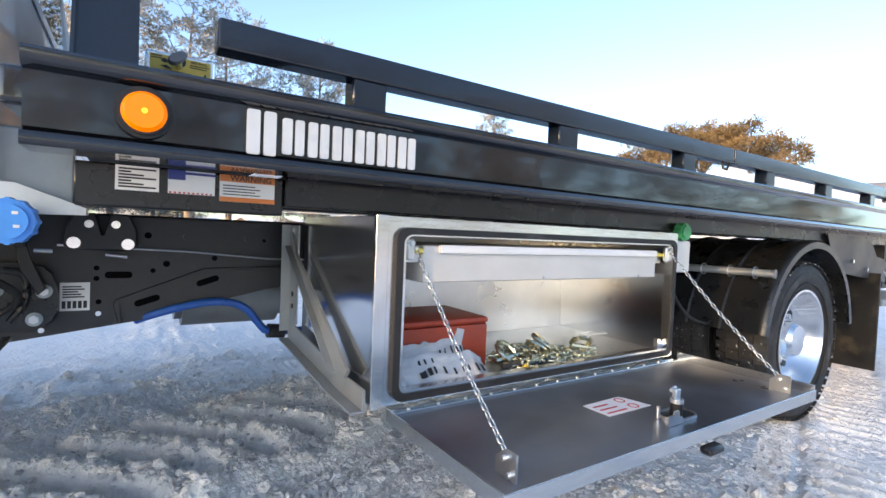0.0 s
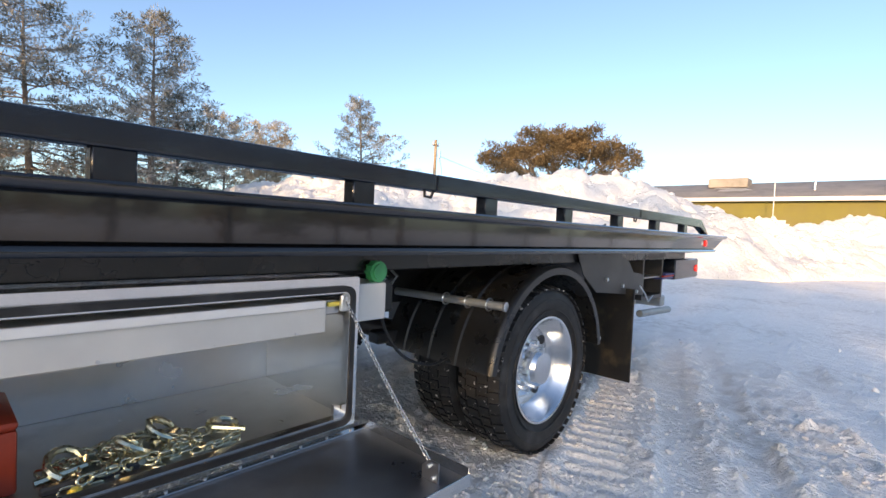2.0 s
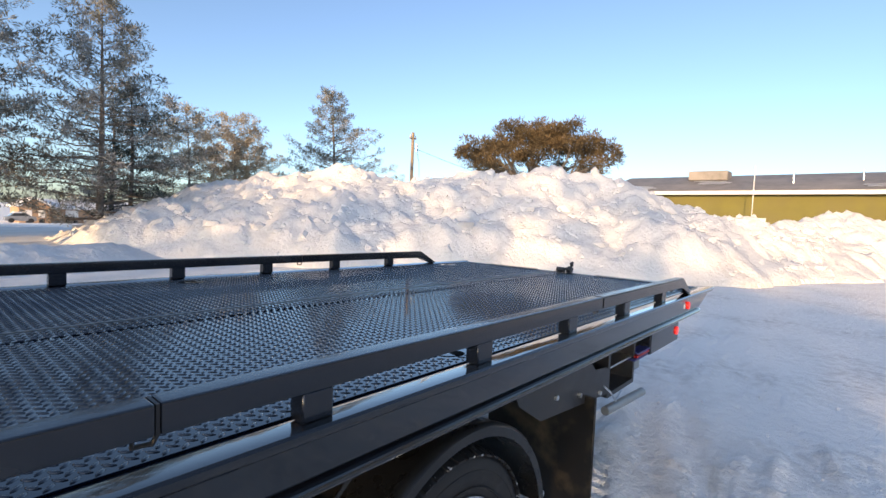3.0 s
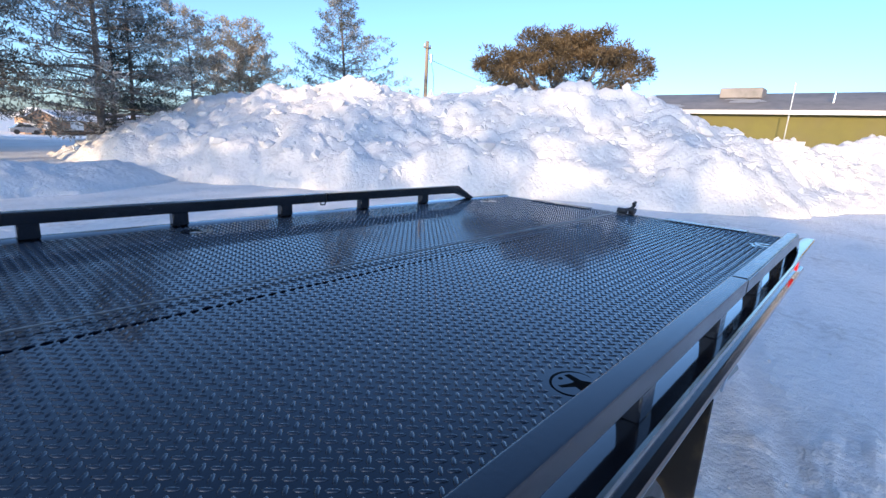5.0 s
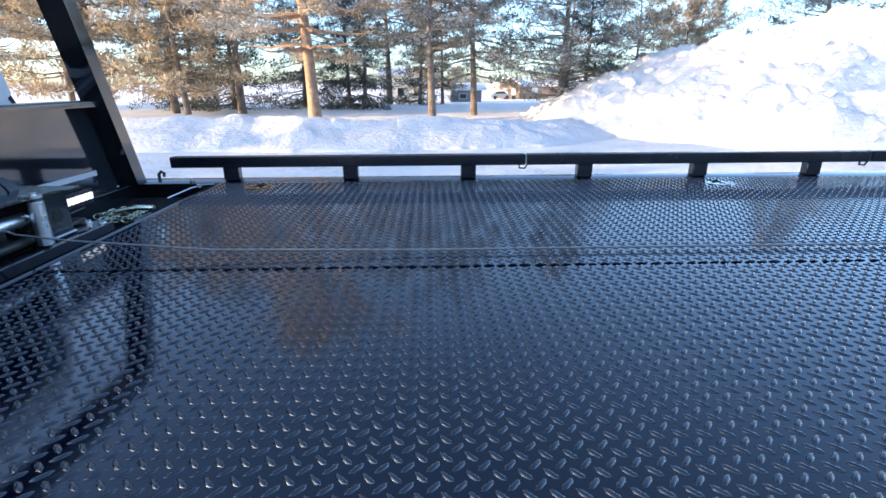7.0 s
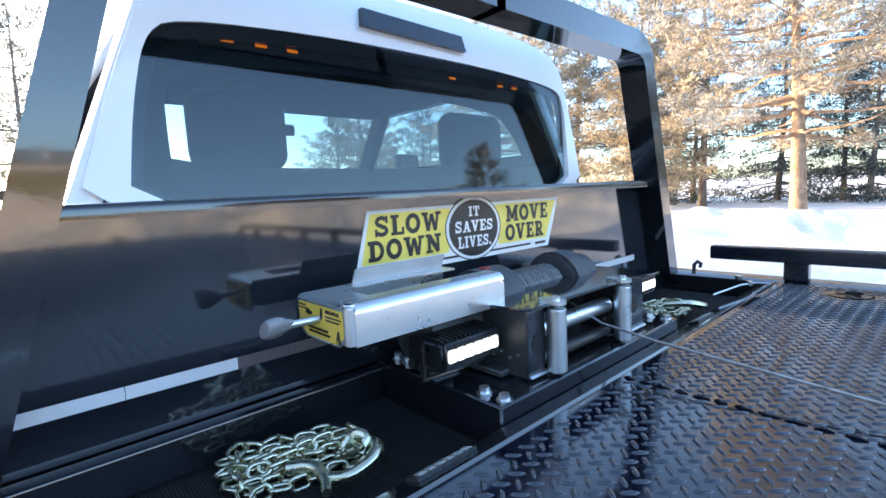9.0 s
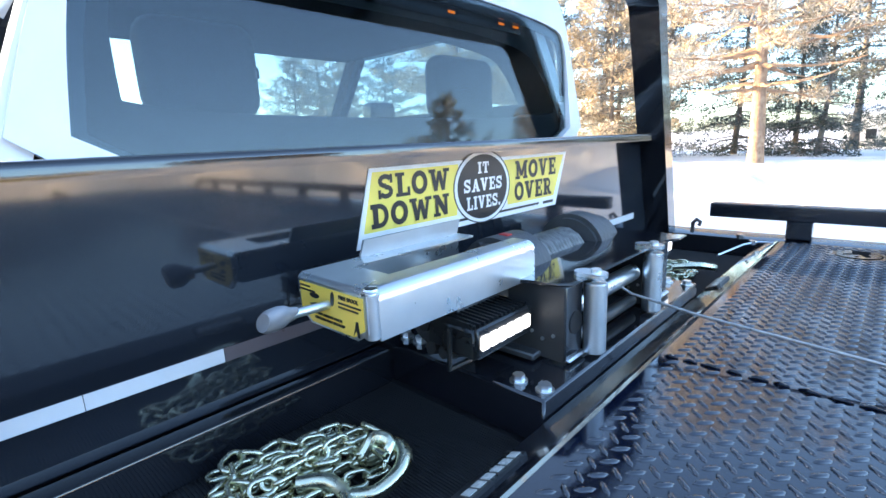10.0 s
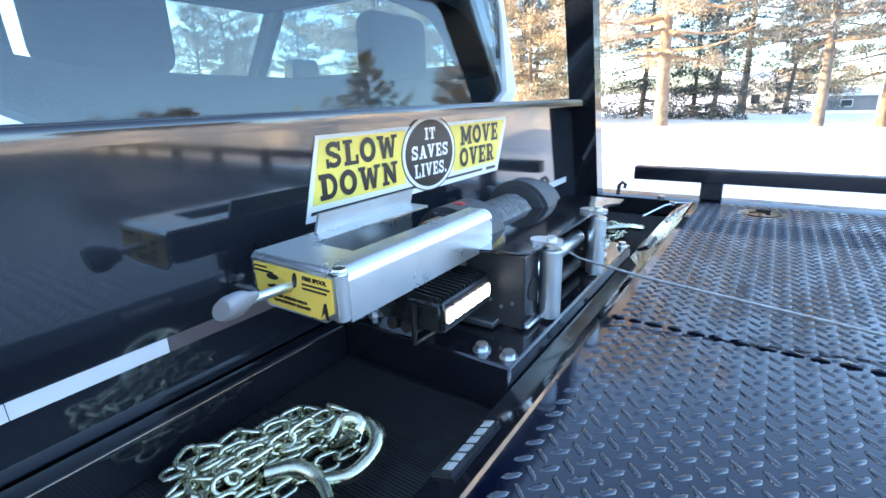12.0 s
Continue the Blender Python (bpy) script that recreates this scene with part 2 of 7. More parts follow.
M["needle_bush"] = needles_material("broad_pine_needles", (0.1, 0.075, 0.04), (0.21, 0.145, 0.075), 0.5)


def snow_material(name, tint, dirt, amount, bumpy):
    m = bpy.data.materials.new(name)
    m.use_nodes = True
    nt = m.node_tree
    N, L = nt.nodes.new, nt.links.new
    b = nt.nodes["Principled BSDF"]
    tc = N("ShaderNodeTexCoord")
    big, mid, fine = N("ShaderNodeTexNoise"), N("ShaderNodeTexNoise"), N("ShaderNodeTexNoise")
    for n, s, d in ((big, 0.7, 8), (mid, 9, 8), (fine, 52, 6)):
        n.inputs["Scale"].default_value, n.inputs["Detail"].default_value = s, d
        L(tc.outputs["Object"], n.inputs["Vector"])
    r = N("ShaderNodeMapRange")
    r.inputs["From Min"].default_value, r.inputs["From Max"].default_value = amount, amount + 0.22
    L(big.outputs["Fac"], r.inputs["Value"])
    r2 = N("ShaderNodeMapRange")
    r2.inputs["From Min"].default_value, r2.inputs["From Max"].default_value = 0.4, 0.65
    L(mid.outputs["Fac"], r2.inputs["Value"])
    mu = N("ShaderNodeMath")
    mu.operation = "MULTIPLY"
    L(r.outputs["Result"], mu.inputs[0])
    L(r2.outputs["Result"], mu.inputs[1])
    mx = N("ShaderNodeMix")
    mx.data_type = "RGBA"
    L(mu.outputs[0], mx.inputs[0])
    mx.inputs[6].default_value, mx.inputs[7].default_value = (*tint, 1), (*dirt, 1)
    L(mx.outputs[2], b.inputs["Base Color"])
    b.inputs["Roughness"].default_value = 0.6
    b.inputs["Specular IOR Level"].default_value = 0.3
    bp, bp2 = N("ShaderNodeBump"), N("ShaderNodeBump")
    bp.inputs["Strength"].default_value, bp.inputs["Distance"].default_value = bumpy, 0.05
    bp2.inputs["Strength"].default_value, bp2.inputs["Distance"].default_value = bumpy * 0.9, 0.018
    L(mid.outputs["Fac"], bp.inputs["Height"])
    L(fine.outputs["Fac"], bp2.inputs["Height"])
    L(bp.outputs["Normal"], bp2.inputs["Normal"])
    L(bp2.outputs["Normal"], b.inputs["Normal"])
    return m


M["snow"] = snow_material("packed_snow", (0.93, 0.915, 0.89), (0.65, 0.62, 0.58), 0.46, 0.95)
M["pile"] = snow_material("piled_snow", (0.8, 0.795, 0.79), (0.66, 0.64, 0.61), 0.52, 0.9)


# ---- building blocks ----
def shift(before, d):
    """Moves all that was built since the given set of objects."""
    d = Vector(d)
    for ob in [o for o in scene.objects if o not in before]:
        if ob.data is None or ob.data.users > 1:
            ob.location += d
        elif ob.parent is None or ob.parent in before or ob.parent.type != "EMPTY":
            ob.data.transform(Matrix.Translation(d))


def enlarge(before, centre, k):
    """Scales about a point all that was built since the given set of objects."""
    m = Matrix.Translation(centre) @ Matrix.Scale(k, 4) @ Matrix.Translation(-Vector(centre))
    for ob in [o for o in scene.objects if o not in before]:
        ob.data.transform(m)


def thing(name, at, label, category, group="", kind=""):
    e = new(name)
    e.location = at
    return tagged(e, label, category, group, kind)


def part(name, bm, material, parent, label="", smooth=None):
    """Links a bmesh, in world coordinates, as one mesh under a thing or under a part."""
    me = bpy.data.meshes.new(name)
    if isinstance(bm, bpy.types.Mesh):
        me = bm
    else:
        bmesh.ops.recalc_face_normals(bm, faces=bm.faces)
        bm.to_mesh(me)
        bm.free()
    if not me.materials:
        me.materials.append(material)
    if smooth is None:
        smooth = 40
    if smooth:
        me.set_sharp_from_angle(angle=radians(smooth))
    ob = new(name, me)
    if parent is not None:
        ob.parent = parent
        if parent.type == "EMPTY":
            ob.matrix_parent_inverse = Matrix.Translation(-parent.location)
    if label:
        ob["label"] = label
    return ob


def smoothed(me):
    me.polygons.foreach_set("use_smooth", [True] * len(me.polygons))
    return me


def box(bm, x0, x1, y0, y1, z0, z1, bevel=0.003, seg=1):
    r = bmesh.ops.create_cube(bm, size=1.0)
    bmesh.ops.transform(bm, verts=r["verts"], matrix=Matrix.LocRotScale(
        ((x0 + x1) / 2, (y0 + y1) / 2, (z0 + z1) / 2), None, (x1 - x0, y1 - y0, z1 - z0)))
    if bevel:
        es = list({e for v in r["verts"] for e in v.link_edges})
        bmesh.ops.bevel(bm, geom=es, offset=bevel, segments=seg, affect="EDGES", profile=0.5)
    return bm


def crisp(ob):
    """Keeps flat faces flat beside their rounded edges."""
    ob.modifiers.new("normals", "WEIGHTED_NORMAL").keep_sharp = True
    return ob


def box_part(name, dims, mat, parent, label="", bevel=0.003, seg=1):
    ob = part(name, box(bmesh.new(), *dims, bevel, seg), M[mat], parent, label)
    return crisp(ob) if bevel else ob


def rod(bm, p0, p1, r, seg=14, r1=None, bevel=0.0):
    p0, p1 = Vector(p0), Vector(p1)
    d = p1 - p0
    c = bmesh.ops.create_cone(bm, cap_ends=True, segments=seg, radius1=r, radius2=r if r1 is None else r1, depth=d.length)
    bmesh.ops.transform(bm, verts=c["verts"], matrix=Matrix.Translation((p0 + p1) / 2) @ d.to_track_quat("Z", "Y").to_matrix().to_4x4())
    if bevel:
        es = [e for e in {e for v in c["verts"] for e in v.link_edges} if any(len(f.verts) > 4 for f in e.link_faces)]
        bmesh.ops.bevel(bm, geom=es, offset=bevel, segments=2, affect="EDGES")
    return bm


def rod_part(name, p0, p1, r, mat, parent, label="", seg=16, r1=None, bevel=0.0):
    return part(name, rod(bmesh.new(), p0, p1, r, seg, r1, bevel), M[mat], parent, label)


def hose(bm, pts, r, seg=8, closed=False, taper=None):
    """A tube along points."""
    pts = [Vector(p) for p in pts]
    n = len(pts)
    rings = []
    up = Vector((0.13, 0.2, 1)).normalized()
    for i, p in enumerate(pts):
        a = pts[i - 1] if (i or closed) else p
        b = pts[(i + 1) % n] if (i < n - 1 or closed) else p
        t = (b - a).normalized()
        s = t.cross(up)
        if s.length < 1e-3:
            s = t.cross(Vector((1, 0, 0)))
        s.normalize()
        u = s.cross(t)
        rr = r if taper is None else taper[i]
        rings.append([bm.verts.new(p + rr * (math.cos(2 * math.pi * k / seg) * s + math.sin(2 * math.pi * k / seg) * u)) for k in range(seg)])
    for i in range(n if closed else n - 1):
        A, B = rings[i], rings[(i + 1) % n]
        for k in range(seg):
            bm.faces.new((A[k], A[(k + 1) % seg], B[(k + 1) % seg], B[k]))
    if not closed:
        bm.faces.new(rings[0][::-1])
        bm.faces.new(rings[-1])
    return bm


def eased(pts, n=5):
    """A smooth line through points."""
    P = [Vector(p) for p in pts]
    P = [2 * P[0] - P[1]] + P + [2 * P[-1] - P[-2]]
    out = []
    for a, b, c, d in zip(P, P[1:], P[2:], P[3:]):
        for k in range(n):
            t = k / n
            out.append(0.5 * (2 * b + (c - a) * t + (2 * a - 5 * b + 4 * c - d) * t * t + (3 * b - a - 3 * c + d) * t ** 3))
    return out + [P[-2]]


def slab(bm, outline, axis, a, b):
    """A flat outline drawn out along an axis from a to b. The outline's pairs are the two other axes in order."""
    def at(p, v):
        return {"x": (v, p[0], p[1]), "y": (p[0], v, p[1]), "z": (p[0], p[1], v)}[axis]
    lo = [bm.verts.new(at(p, a)) for p in outline]
    hi = [bm.verts.new(at(p, b)) for p in outline]
    bm.faces.new(lo)
    bm.faces.new(hi[::-1])
    for i in range(len(lo)):
        j = (i + 1) % len(lo)
        bm.faces.new((lo[i], hi[i], hi[j], lo[j]))
    return bm


def cut(pts, times=2):
    """Rounds off the corners of an outline."""
    for _ in range(times):
        pts = [q for (a, b), (c, d) in zip(pts, pts[1:] + pts[:1]) for q in ((0.78 * a + 0.22 * c, 0.78 * b + 0.22 * d), (0.22 * a + 0.78 * c, 0.22 * b + 0.78 * d))]
    return pts


def slab_part(name, outline, axis, a, b, mat, parent, label="", bevel=0.0):
    bm = slab(bmesh.new(), outline, axis, a, b)
    if bevel:
        bmesh.ops.bevel(bm, geom=list(bm.edges), offset=bevel, segments=1, affect="EDGES")
    return part(name, bm, M[mat], parent, label)


def round_rect(u0, u1, v0, v1, r, n=5):
    out = []
    for cu, cv, a0 in ((u1 - r, v1 - r, 0), (u0 + r, v1 - r, 90), (u0 + r, v0 + r, 180), (u1 - r, v0 + r, 270)):
        for k in range(n + 1):
            a = radians(a0 + 90 * k / n)
            out.append((cu + r * math.cos(a), cv + r * math.sin(a)))
    return out


def ring_slab(bm, outer, inner, axis, a, b):
    """A flat frame between two outlines of equal length, drawn out from a to b."""
    def at(p, v):
        return {"x": (v, p[0], p[1]), "y": (p[0], v, p[1]), "z": (p[0], p[1], v)}[axis]
    V = [[bm.verts.new(at(p, v)) for p in o] for o in (outer, inner) for v in (a, b)]
    oa, ob_, ia, ib = V
    n = len(outer)
    for i in range(n):
        j = (i + 1) % n
        bm.faces.new((oa[i], oa[j], ia[j], ia[i]))
        bm.faces.new((ob_[i], ib[i], ib[j], ob_[j]))
        bm.faces.new((oa[i], ob_[i], ob_[j], oa[j]))
        bm.faces.new((ia[i], ia[j], ib[j], ib[i]))
    return bm


def words(text, size, matrix, mat, parent, name="lettering", label="", depth=0.001, align="CENTER", bold=0.0):
    cu = bpy.data.curves.new("lettering", "FONT")
    cu.body, cu.size, cu.extrude, cu.align_x, cu.align_y, cu.offset = text, size, depth, align, "CENTER", bold
    tmp = bpy.data.objects.new("lettering", cu)
    me = bpy.data.meshes.new_from_object(tmp)
    bpy.data.objects.remove(tmp)
    me.transform(matrix)
    me.materials.clear()
    return part(name, me, M[mat], parent, label, smooth=0) if me.materials.append(M[mat]) is None else None


def link_mesh(length, width, wire, seg=6):
    """One oval chain link, long along x, flat in xy."""
    bm = bmesh.new()
    r = (width - wire) / 2
    h = (length - wire) / 2 - r
    pts = [(h + r * math.cos(a), r * math.sin(a), 0) for a in [math.pi * (k / 6 - 0.5) for k in range(7)]]
    pts += [(-h - r * math.cos(a), -r * math.sin(a), 0) for a in [math.pi * (k / 6 - 0.5) for k in range(7)]]
    hose(bm, pts, wire / 2, seg, closed=True)
    me = bpy.data.meshes.new("link")
    bmesh.ops.recalc_face_normals(bm, faces=bm.faces)
    bm.to_mesh(me)
    bm.free()
    return smoothed(me)


def chain_along(pts, me, pitch, parent, roll0=0.0, wobble=0.0, rng=None):
    """Links one after another along a line, each turned a quarter against the last."""
    pts = [Vector(p) for p in pts]
    seglen = [(b - a).length for a, b in zip(pts, pts[1:])]
    n = int(sum(seglen) / pitch)
    for i in range(n):
        d = (i + 0.5) * pitch
        k = 0
        while k < len(seglen) - 1 and d > seglen[k]:
            d -= seglen[k]
            k += 1
        t = (pts[k + 1] - pts[k]).normalized()
        p = pts[k] + t * d
        q = t.to_track_quat("X", "Z").to_matrix().to_4x4()
        w = rng.uniform(-wobble, wobble) if rng else 0
        ob = new("link", me)
        ob.parent = parent
        ob.matrix_parent_inverse = Matrix.Translation(-parent.location) if parent.type == "EMPTY" else Matrix.Identity(4)
        ob.matrix_basis = Matrix.Translation(p) @ q @ pose(0, 0, 0, roll0 + 90 * (i % 2) + w)
    return n


# smooth random field on a plane, for snow
def field(x, y, cell, seed):
    def h(i, j):
        v = np.sin(i * 127.1 + j * 311.7 + seed * 74.7) * 43758.5453
        return v - np.floor(v)
    c, q = math.cos(seed * 0.93), math.sin(seed * 0.93)      # each layer lies turned
    u, v = (x * c - y * q) / cell, (x * q + y * c) / cell
    i, j = np.floor(u), np.floor(v)
    fu, fv = u - i, v - j
    fu, fv = fu * fu * (3 - 2 * fu), fv * fv * (3 - 2 * fv)
    return (h(i, j) * (1 - fu) + h(i + 1, j) * fu) * (1 - fv) + (h(i, j + 1) * (1 - fu) + h(i + 1, j + 1) * fu) * fv - 0.5


def sheet_mesh(name, xs, ys, z):
    nx, ny = len(xs), len(ys)
    X, Y = np.meshgrid(xs, ys, indexing="ij")
    co = np.stack([X, Y, z], -1).reshape(-1, 3)
    i = np.arange(nx - 1)[:, None] * ny + np.arange(ny - 1)[None, :]
    quads = np.stack([i, i + ny, i + ny + 1, i + 1], -1).reshape(-1, 4)
    me = bpy.data.meshes.new(name)
    me.from_pydata(co.tolist(), [], quads.tolist())
    me.update()
    return smoothed(me)


# ---- ground and heaped snow ----
def grow(a, b, step, far, rate=1.13):
    """Even steps from a to b, then ever longer ones out to far on both sides."""
    mid = list(np.arange(a, b + step / 2, step))
    lo, hi, s = [], [], step
    while (mid[-1] if not hi else hi[-1]) < far:
        s *= rate
        hi.append((mid[-1] if not hi else hi[-1]) + s)
    s = step
    while (mid[0] if not lo else lo[-1]) > -far:
        s *= rate
        lo.append((mid[0] if not lo else lo[-1]) - s)
    return np.array(lo[::-1] + mid + hi)


gx, gy = grow(-0.9, 4.4, 0.014, 2500, 1.1), grow(-1.5, 2.3, 0.014, 2500, 1.1)
GX, GY = np.meshgrid(gx, gy, indexing="ij")
near = np.exp(-np.maximum(0, np.hypot(GX - 3, GY) - 7) / 7)
fade = np.exp(-np.maximum(0, np.hypot(GX - 2.2, GY) - 4) / 2.5)      # the finest relief stays close by
gz = 0.09 * field(GX, GY, 4.0, 1) * near + 0.035 * field(GX, GY, 1.1, 2) * near
# loose snow lies in patches between packed ones
loose = np.clip(0.5 + 1.6 * field(GX, GY, 0.9, 14) + 0.7 * field(GX, GY, 0.33, 44), 0.05, 1)
clod = np.clip(field(GX, GY, 0.13, 3) + field(GX, GY, 0.06, 4) * 0.8 - 0.16, 0, 1)
grit = 0.05 * np.abs(field(GX, GY, 0.09, 5)) + 0.036 * np.abs(field(GX, GY, 0.05, 7)) + 0.026 * np.abs(field(GX, GY, 0.031, 8))
gz += fade * loose * (0.08 * clod + grit) + near * (0.03 * field(GX, GY, 0.3, 6) + 0.02 * np.abs(field(GX, GY, 0.17, 45)))


def along(angle, x0, y0):
    """Places along and across a line over the ground."""
    c, q = math.cos(radians(angle)), math.sin(radians(angle))
    return (GX - x0) * c + (GY - y0) * q, -(GX - x0) * q + (GY - y0) * c


# tracks beside the toolbox door: a ladder of broad bars, a zigzag tread and two smooth ruts
RU, RV = along(18, 0, 0)
RV = RV + 0.02 * field(GX, GY, 0.7, 46)
ladder = np.clip((0.17 - np.abs(RV + 1.10)) * 16, 0, 1) * np.clip(RU - 1.2, 0, 1) * fade
bars = np.clip(np.sin(2 * np.pi * (RU + 0.02 * field(GX, GY, 0.15, 47)) / 0.105) * 1.8, -1, 1)
gz = gz * (1 - 0.7 * ladder) + ladder * (0.026 * bars * np.clip(0.75 + 1.3 * field(GX, GY, 0.4, 48), 0.2, 1.2) - 0.01)
zig = np.clip((0.075 - np.abs(RV + 0.815)) * 40, 0, 1) * fade
teeth = np.sin(2 * np.pi * (RU + 0.02 * np.sign(np.sin(2 * np.pi * (RV + 0.815) / 0.075))) / 0.047)
gz = gz * (1 - 0.6 * zig) + zig * (0.016 * np.clip(teeth * 2, -1, 1) - 0.012)
for v0, wid, dep in ((-0.925, 0.018, 0.032), (-1.50, 0.11, 0.028), (-1.82, 0.09, 0.024), (-2.5, 0.12, 0.02)):
    rut = np.exp(-((RV - v0 - 0.06 * np.sin(RU * 0.55 + v0)) / wid) ** 4) * np.clip(RU + 1.5, 0, 1) * near
    gz = gz * (1 - 0.85 * rut) - dep * rut
    gz += near * 0.03 * np.exp(-((np.abs(RV - v0) - wid * 1.25) / 0.03) ** 2) * np.clip(0.3 + 2.2 * field(GX, GY, 0.14, 49), 0, 1.2)
# the wide track of a loader, slanting in under the truck, with deep lug prints
TU, TV = along(23, 0.5, 1.2)
TV = TV + 0.05 * field(GX, GY, 0.35, 15)
here = np.clip((0.44 - np.abs(TV)) * 7, 0, 1) * np.clip(3 - np.abs(TU), 0, 1)
lugp = np.sin(2 * np.pi * (TU + 0.525 * TV + 0.02 * field(GX, GY, 0.2, 16)) / 0.235 + 1.6)
wallow = np.clip(lugp * 2.6, -1, 1) * np.clip((0.37 - np.abs(TV)) * 9, 0, 1)
rough = 0.05 * np.abs(field(GX, GY, 0.06, 17)) + 0.035 * np.abs(field(GX, GY, 0.035, 18))
gz = gz * (1 - 0.9 * here) + here * (0.052 * wallow - 0.01 + 0.75 * rough * np.clip(wallow + 0.35, 0.02, 1.2))
gz += near * 0.06 * np.exp(-((TV + 0.45) / 0.06) ** 2) * np.clip(0.6 + 1.8 * field(GX, GY, 0.11, 19), 0.1, 1.4) * np.clip(3 - np.abs(TU), 0, 1)
# a car's finer tread beyond it
car_ = np.clip((0.2 - np.abs(TV - 0.72)) * 12, 0, 1) * np.clip(3 - np.abs(TU), 0, 1)
gz += car_ * 0.009 * np.clip(np.sin(2 * np.pi * (TU + 0.3 * np.abs(TV - 0.72) + 0.03 * field(GX, GY, 0.12, 50)) / 0.055) * 1.5, -1, 1) * np.clip(0.6 + 1.5 * field(GX, GY, 0.3, 53), 0, 1.2)
for v0, wid, dep in ((-0.56, 0.03, 0.03), (-0.67, 0.05, 0.03), (-0.81, 0.035, 0.035), (-0.95, 0.07, 0.03)):
    rut = np.exp(-((TV - v0) / wid) ** 2) * np.clip(4 - np.abs(TU), 0, 1) * np.clip((1.9 - GX) * 2, 0, 1)
    gz = gz * (1 - 0.6 * rut) - near * dep * rut
gz -= 0.02
flat = np.clip(1 - np.hypot((GX - 3.0) / 0.5, (GY - 0.3) / 0.5), 0, 1)
gz = gz * (1 - flat) - 0.004 * flat
# the yard ends at the trees, where the lawn lies under deeper snow
gz += (0.35 * np.clip((GY - 15) / 3, 0, 1) - 1.5 * np.clip((GY - 30) / 55, 0, 1)) * (GX < 60)
# crumbs of snow thrown up by the wheels
bit = bmesh.new()
bmesh.ops.create_icosphere(bit, subdivisions=1, radius=1.0)
bv = np.array([v.co[:] for v in bit.verts])
bf = np.array([[v.index for v in f.verts] for f in bit.faces])
bit.free()
nr_ = np.random.RandomState(4)
cx_ = np.concatenate([nr_.uniform(-0.9, 3.2, 2700), nr_.uniform(0, 8, 1000), nr_.uniform(-0.6, 1.5, 6500), nr_.uniform(0.0, 1.9, 8000), nr_.uniform(1.7, 4.5, 2500)])
cy_ = np.concatenate([nr_.uniform(-0.9, 2.4, 2700), nr_.uniform(-4, 0.5, 1000), nr_.uniform(0.1, 1.9, 6500), nr_.uniform(-0.5, 1.0, 8000), nr_.uniform(-1.6, 0.3, 2500)])
nb = len(cx_)
cr_ = np.clip(nr_.lognormal(-5.15, 0.5, nb), 0.003, 0.026)
ci, cj = np.clip(np.searchsorted(gx, cx_), 0, len(gx) - 1), np.clip(np.searchsorted(gy, cy_), 0, len(gy) - 1)
jit = 1 + 0.35 * nr_.uniform(-1, 1, (nb, 12, 1))
cv = bv[None] * jit * cr_[:, None, None] * np.array([1.15, 1, 0.8]) + np.stack([cx_, cy_, gz[ci, cj] + cr_ * 0.35], -1)[:, None, :]
me = bpy.data.meshes.new("snow_crumbs")
me.from_pydata(cv.reshape(-1, 3).tolist(), [], (bf[None] + 12 * np.arange(nb)[:, None, None]).reshape(-1, 3).tolist())
tagged(part("snow_crumbs", me, M["pile"], None, smooth=0), "loose crumbs of snow on the trodden ground", "snow", kind="stuff")
ground = tagged(part("ground", sheet_mesh("ground", gx, gy, gz), M["snow"], None), "packed trodden snow with tyre tracks and loose clods", "snow ground", kind="structure")


def ridge(x, y, line, width):
    """Height of a heap along a crest line of points (x, y, height)."""
    best = np.zeros_like(x)
    for (ax, ay, ah), (bx, by, bh) in zip(line, line[1:]):
        t = np.clip(((x - ax) * (bx - ax) + (y - ay) * (by - ay)) / ((bx - ax) ** 2 + (by - ay) ** 2), 0, 1)
        d = np.hypot(x - ax - t * (bx - ax), y - ay - t * (by - ay))
        h = ah + t * (bh - ah)
        best = np.maximum(best, h * np.clip(1 - d / (width * (0.35 + 0.2 * h)), 0, 1) ** 0.85)
    return best


PILE = [(5.6, 19.6, 0.3), (7.0, 19.5, 0.5), (8.0, 19.4, 1.0), (9.1, 19.1, 1.75), (10.5, 18.6, 2.65), (12.4, 17.3, 3.05), (14.2, 16.0, 3.45), (16.3, 13.9, 3.1), (18.4, 11.4, 3.45), (20.2, 8.6, 3.3),
        (21.2, 6.4, 3.2), (21.8, 5.4, 2.65), (22.8, 4.3, 1.75), (25.0, 3.0, 1.9), (32.0, 1.2, 2.0), (34.0, 0.0, 2.45), (40.0, -4.0, 2.5), (52.0, -10.0, 2.6)]
px_, py_ = np.arange(0.0, 56.0, 0.1), np.arange(-14.0, 27.0, 0.1)
PX, PY = np.meshgrid(px_, py_, indexing="ij")
wx = PX + 0.7 * field(PX, PY, 1.9, 21) + 0.25 * field(PX, PY, 0.6, 22)
wy = PY + 0.7 * field(PX, PY, 1.9, 23) + 0.25 * field(PX, PY, 0.6, 24)
pz = ridge(wx, wy, PILE, 6.0)
solid = np.clip(pz / 0.6, 0, 1)
pz += solid * (0.6 * field(PX, PY, 2.2, 25) + 0.5 * np.abs(field(PX, PY, 1.2, 30)) + 0.34 * np.abs(field(PX, PY, 0.75, 26)) + 0.3 * np.abs(field(PX, PY, 0.42, 27)) + 0.28 * np.clip(field(PX, PY, 0.5, 29) - 0.08, 0, 1) + 0.16 * np.abs(field(PX, PY, 0.2, 28)))
pz = np.where(pz > 0.03, pz, -0.35)
cells = pz[:-1, :-1] + pz[1:, :-1] + pz[:-1, 1:] + pz[1:, 1:] > -1.39
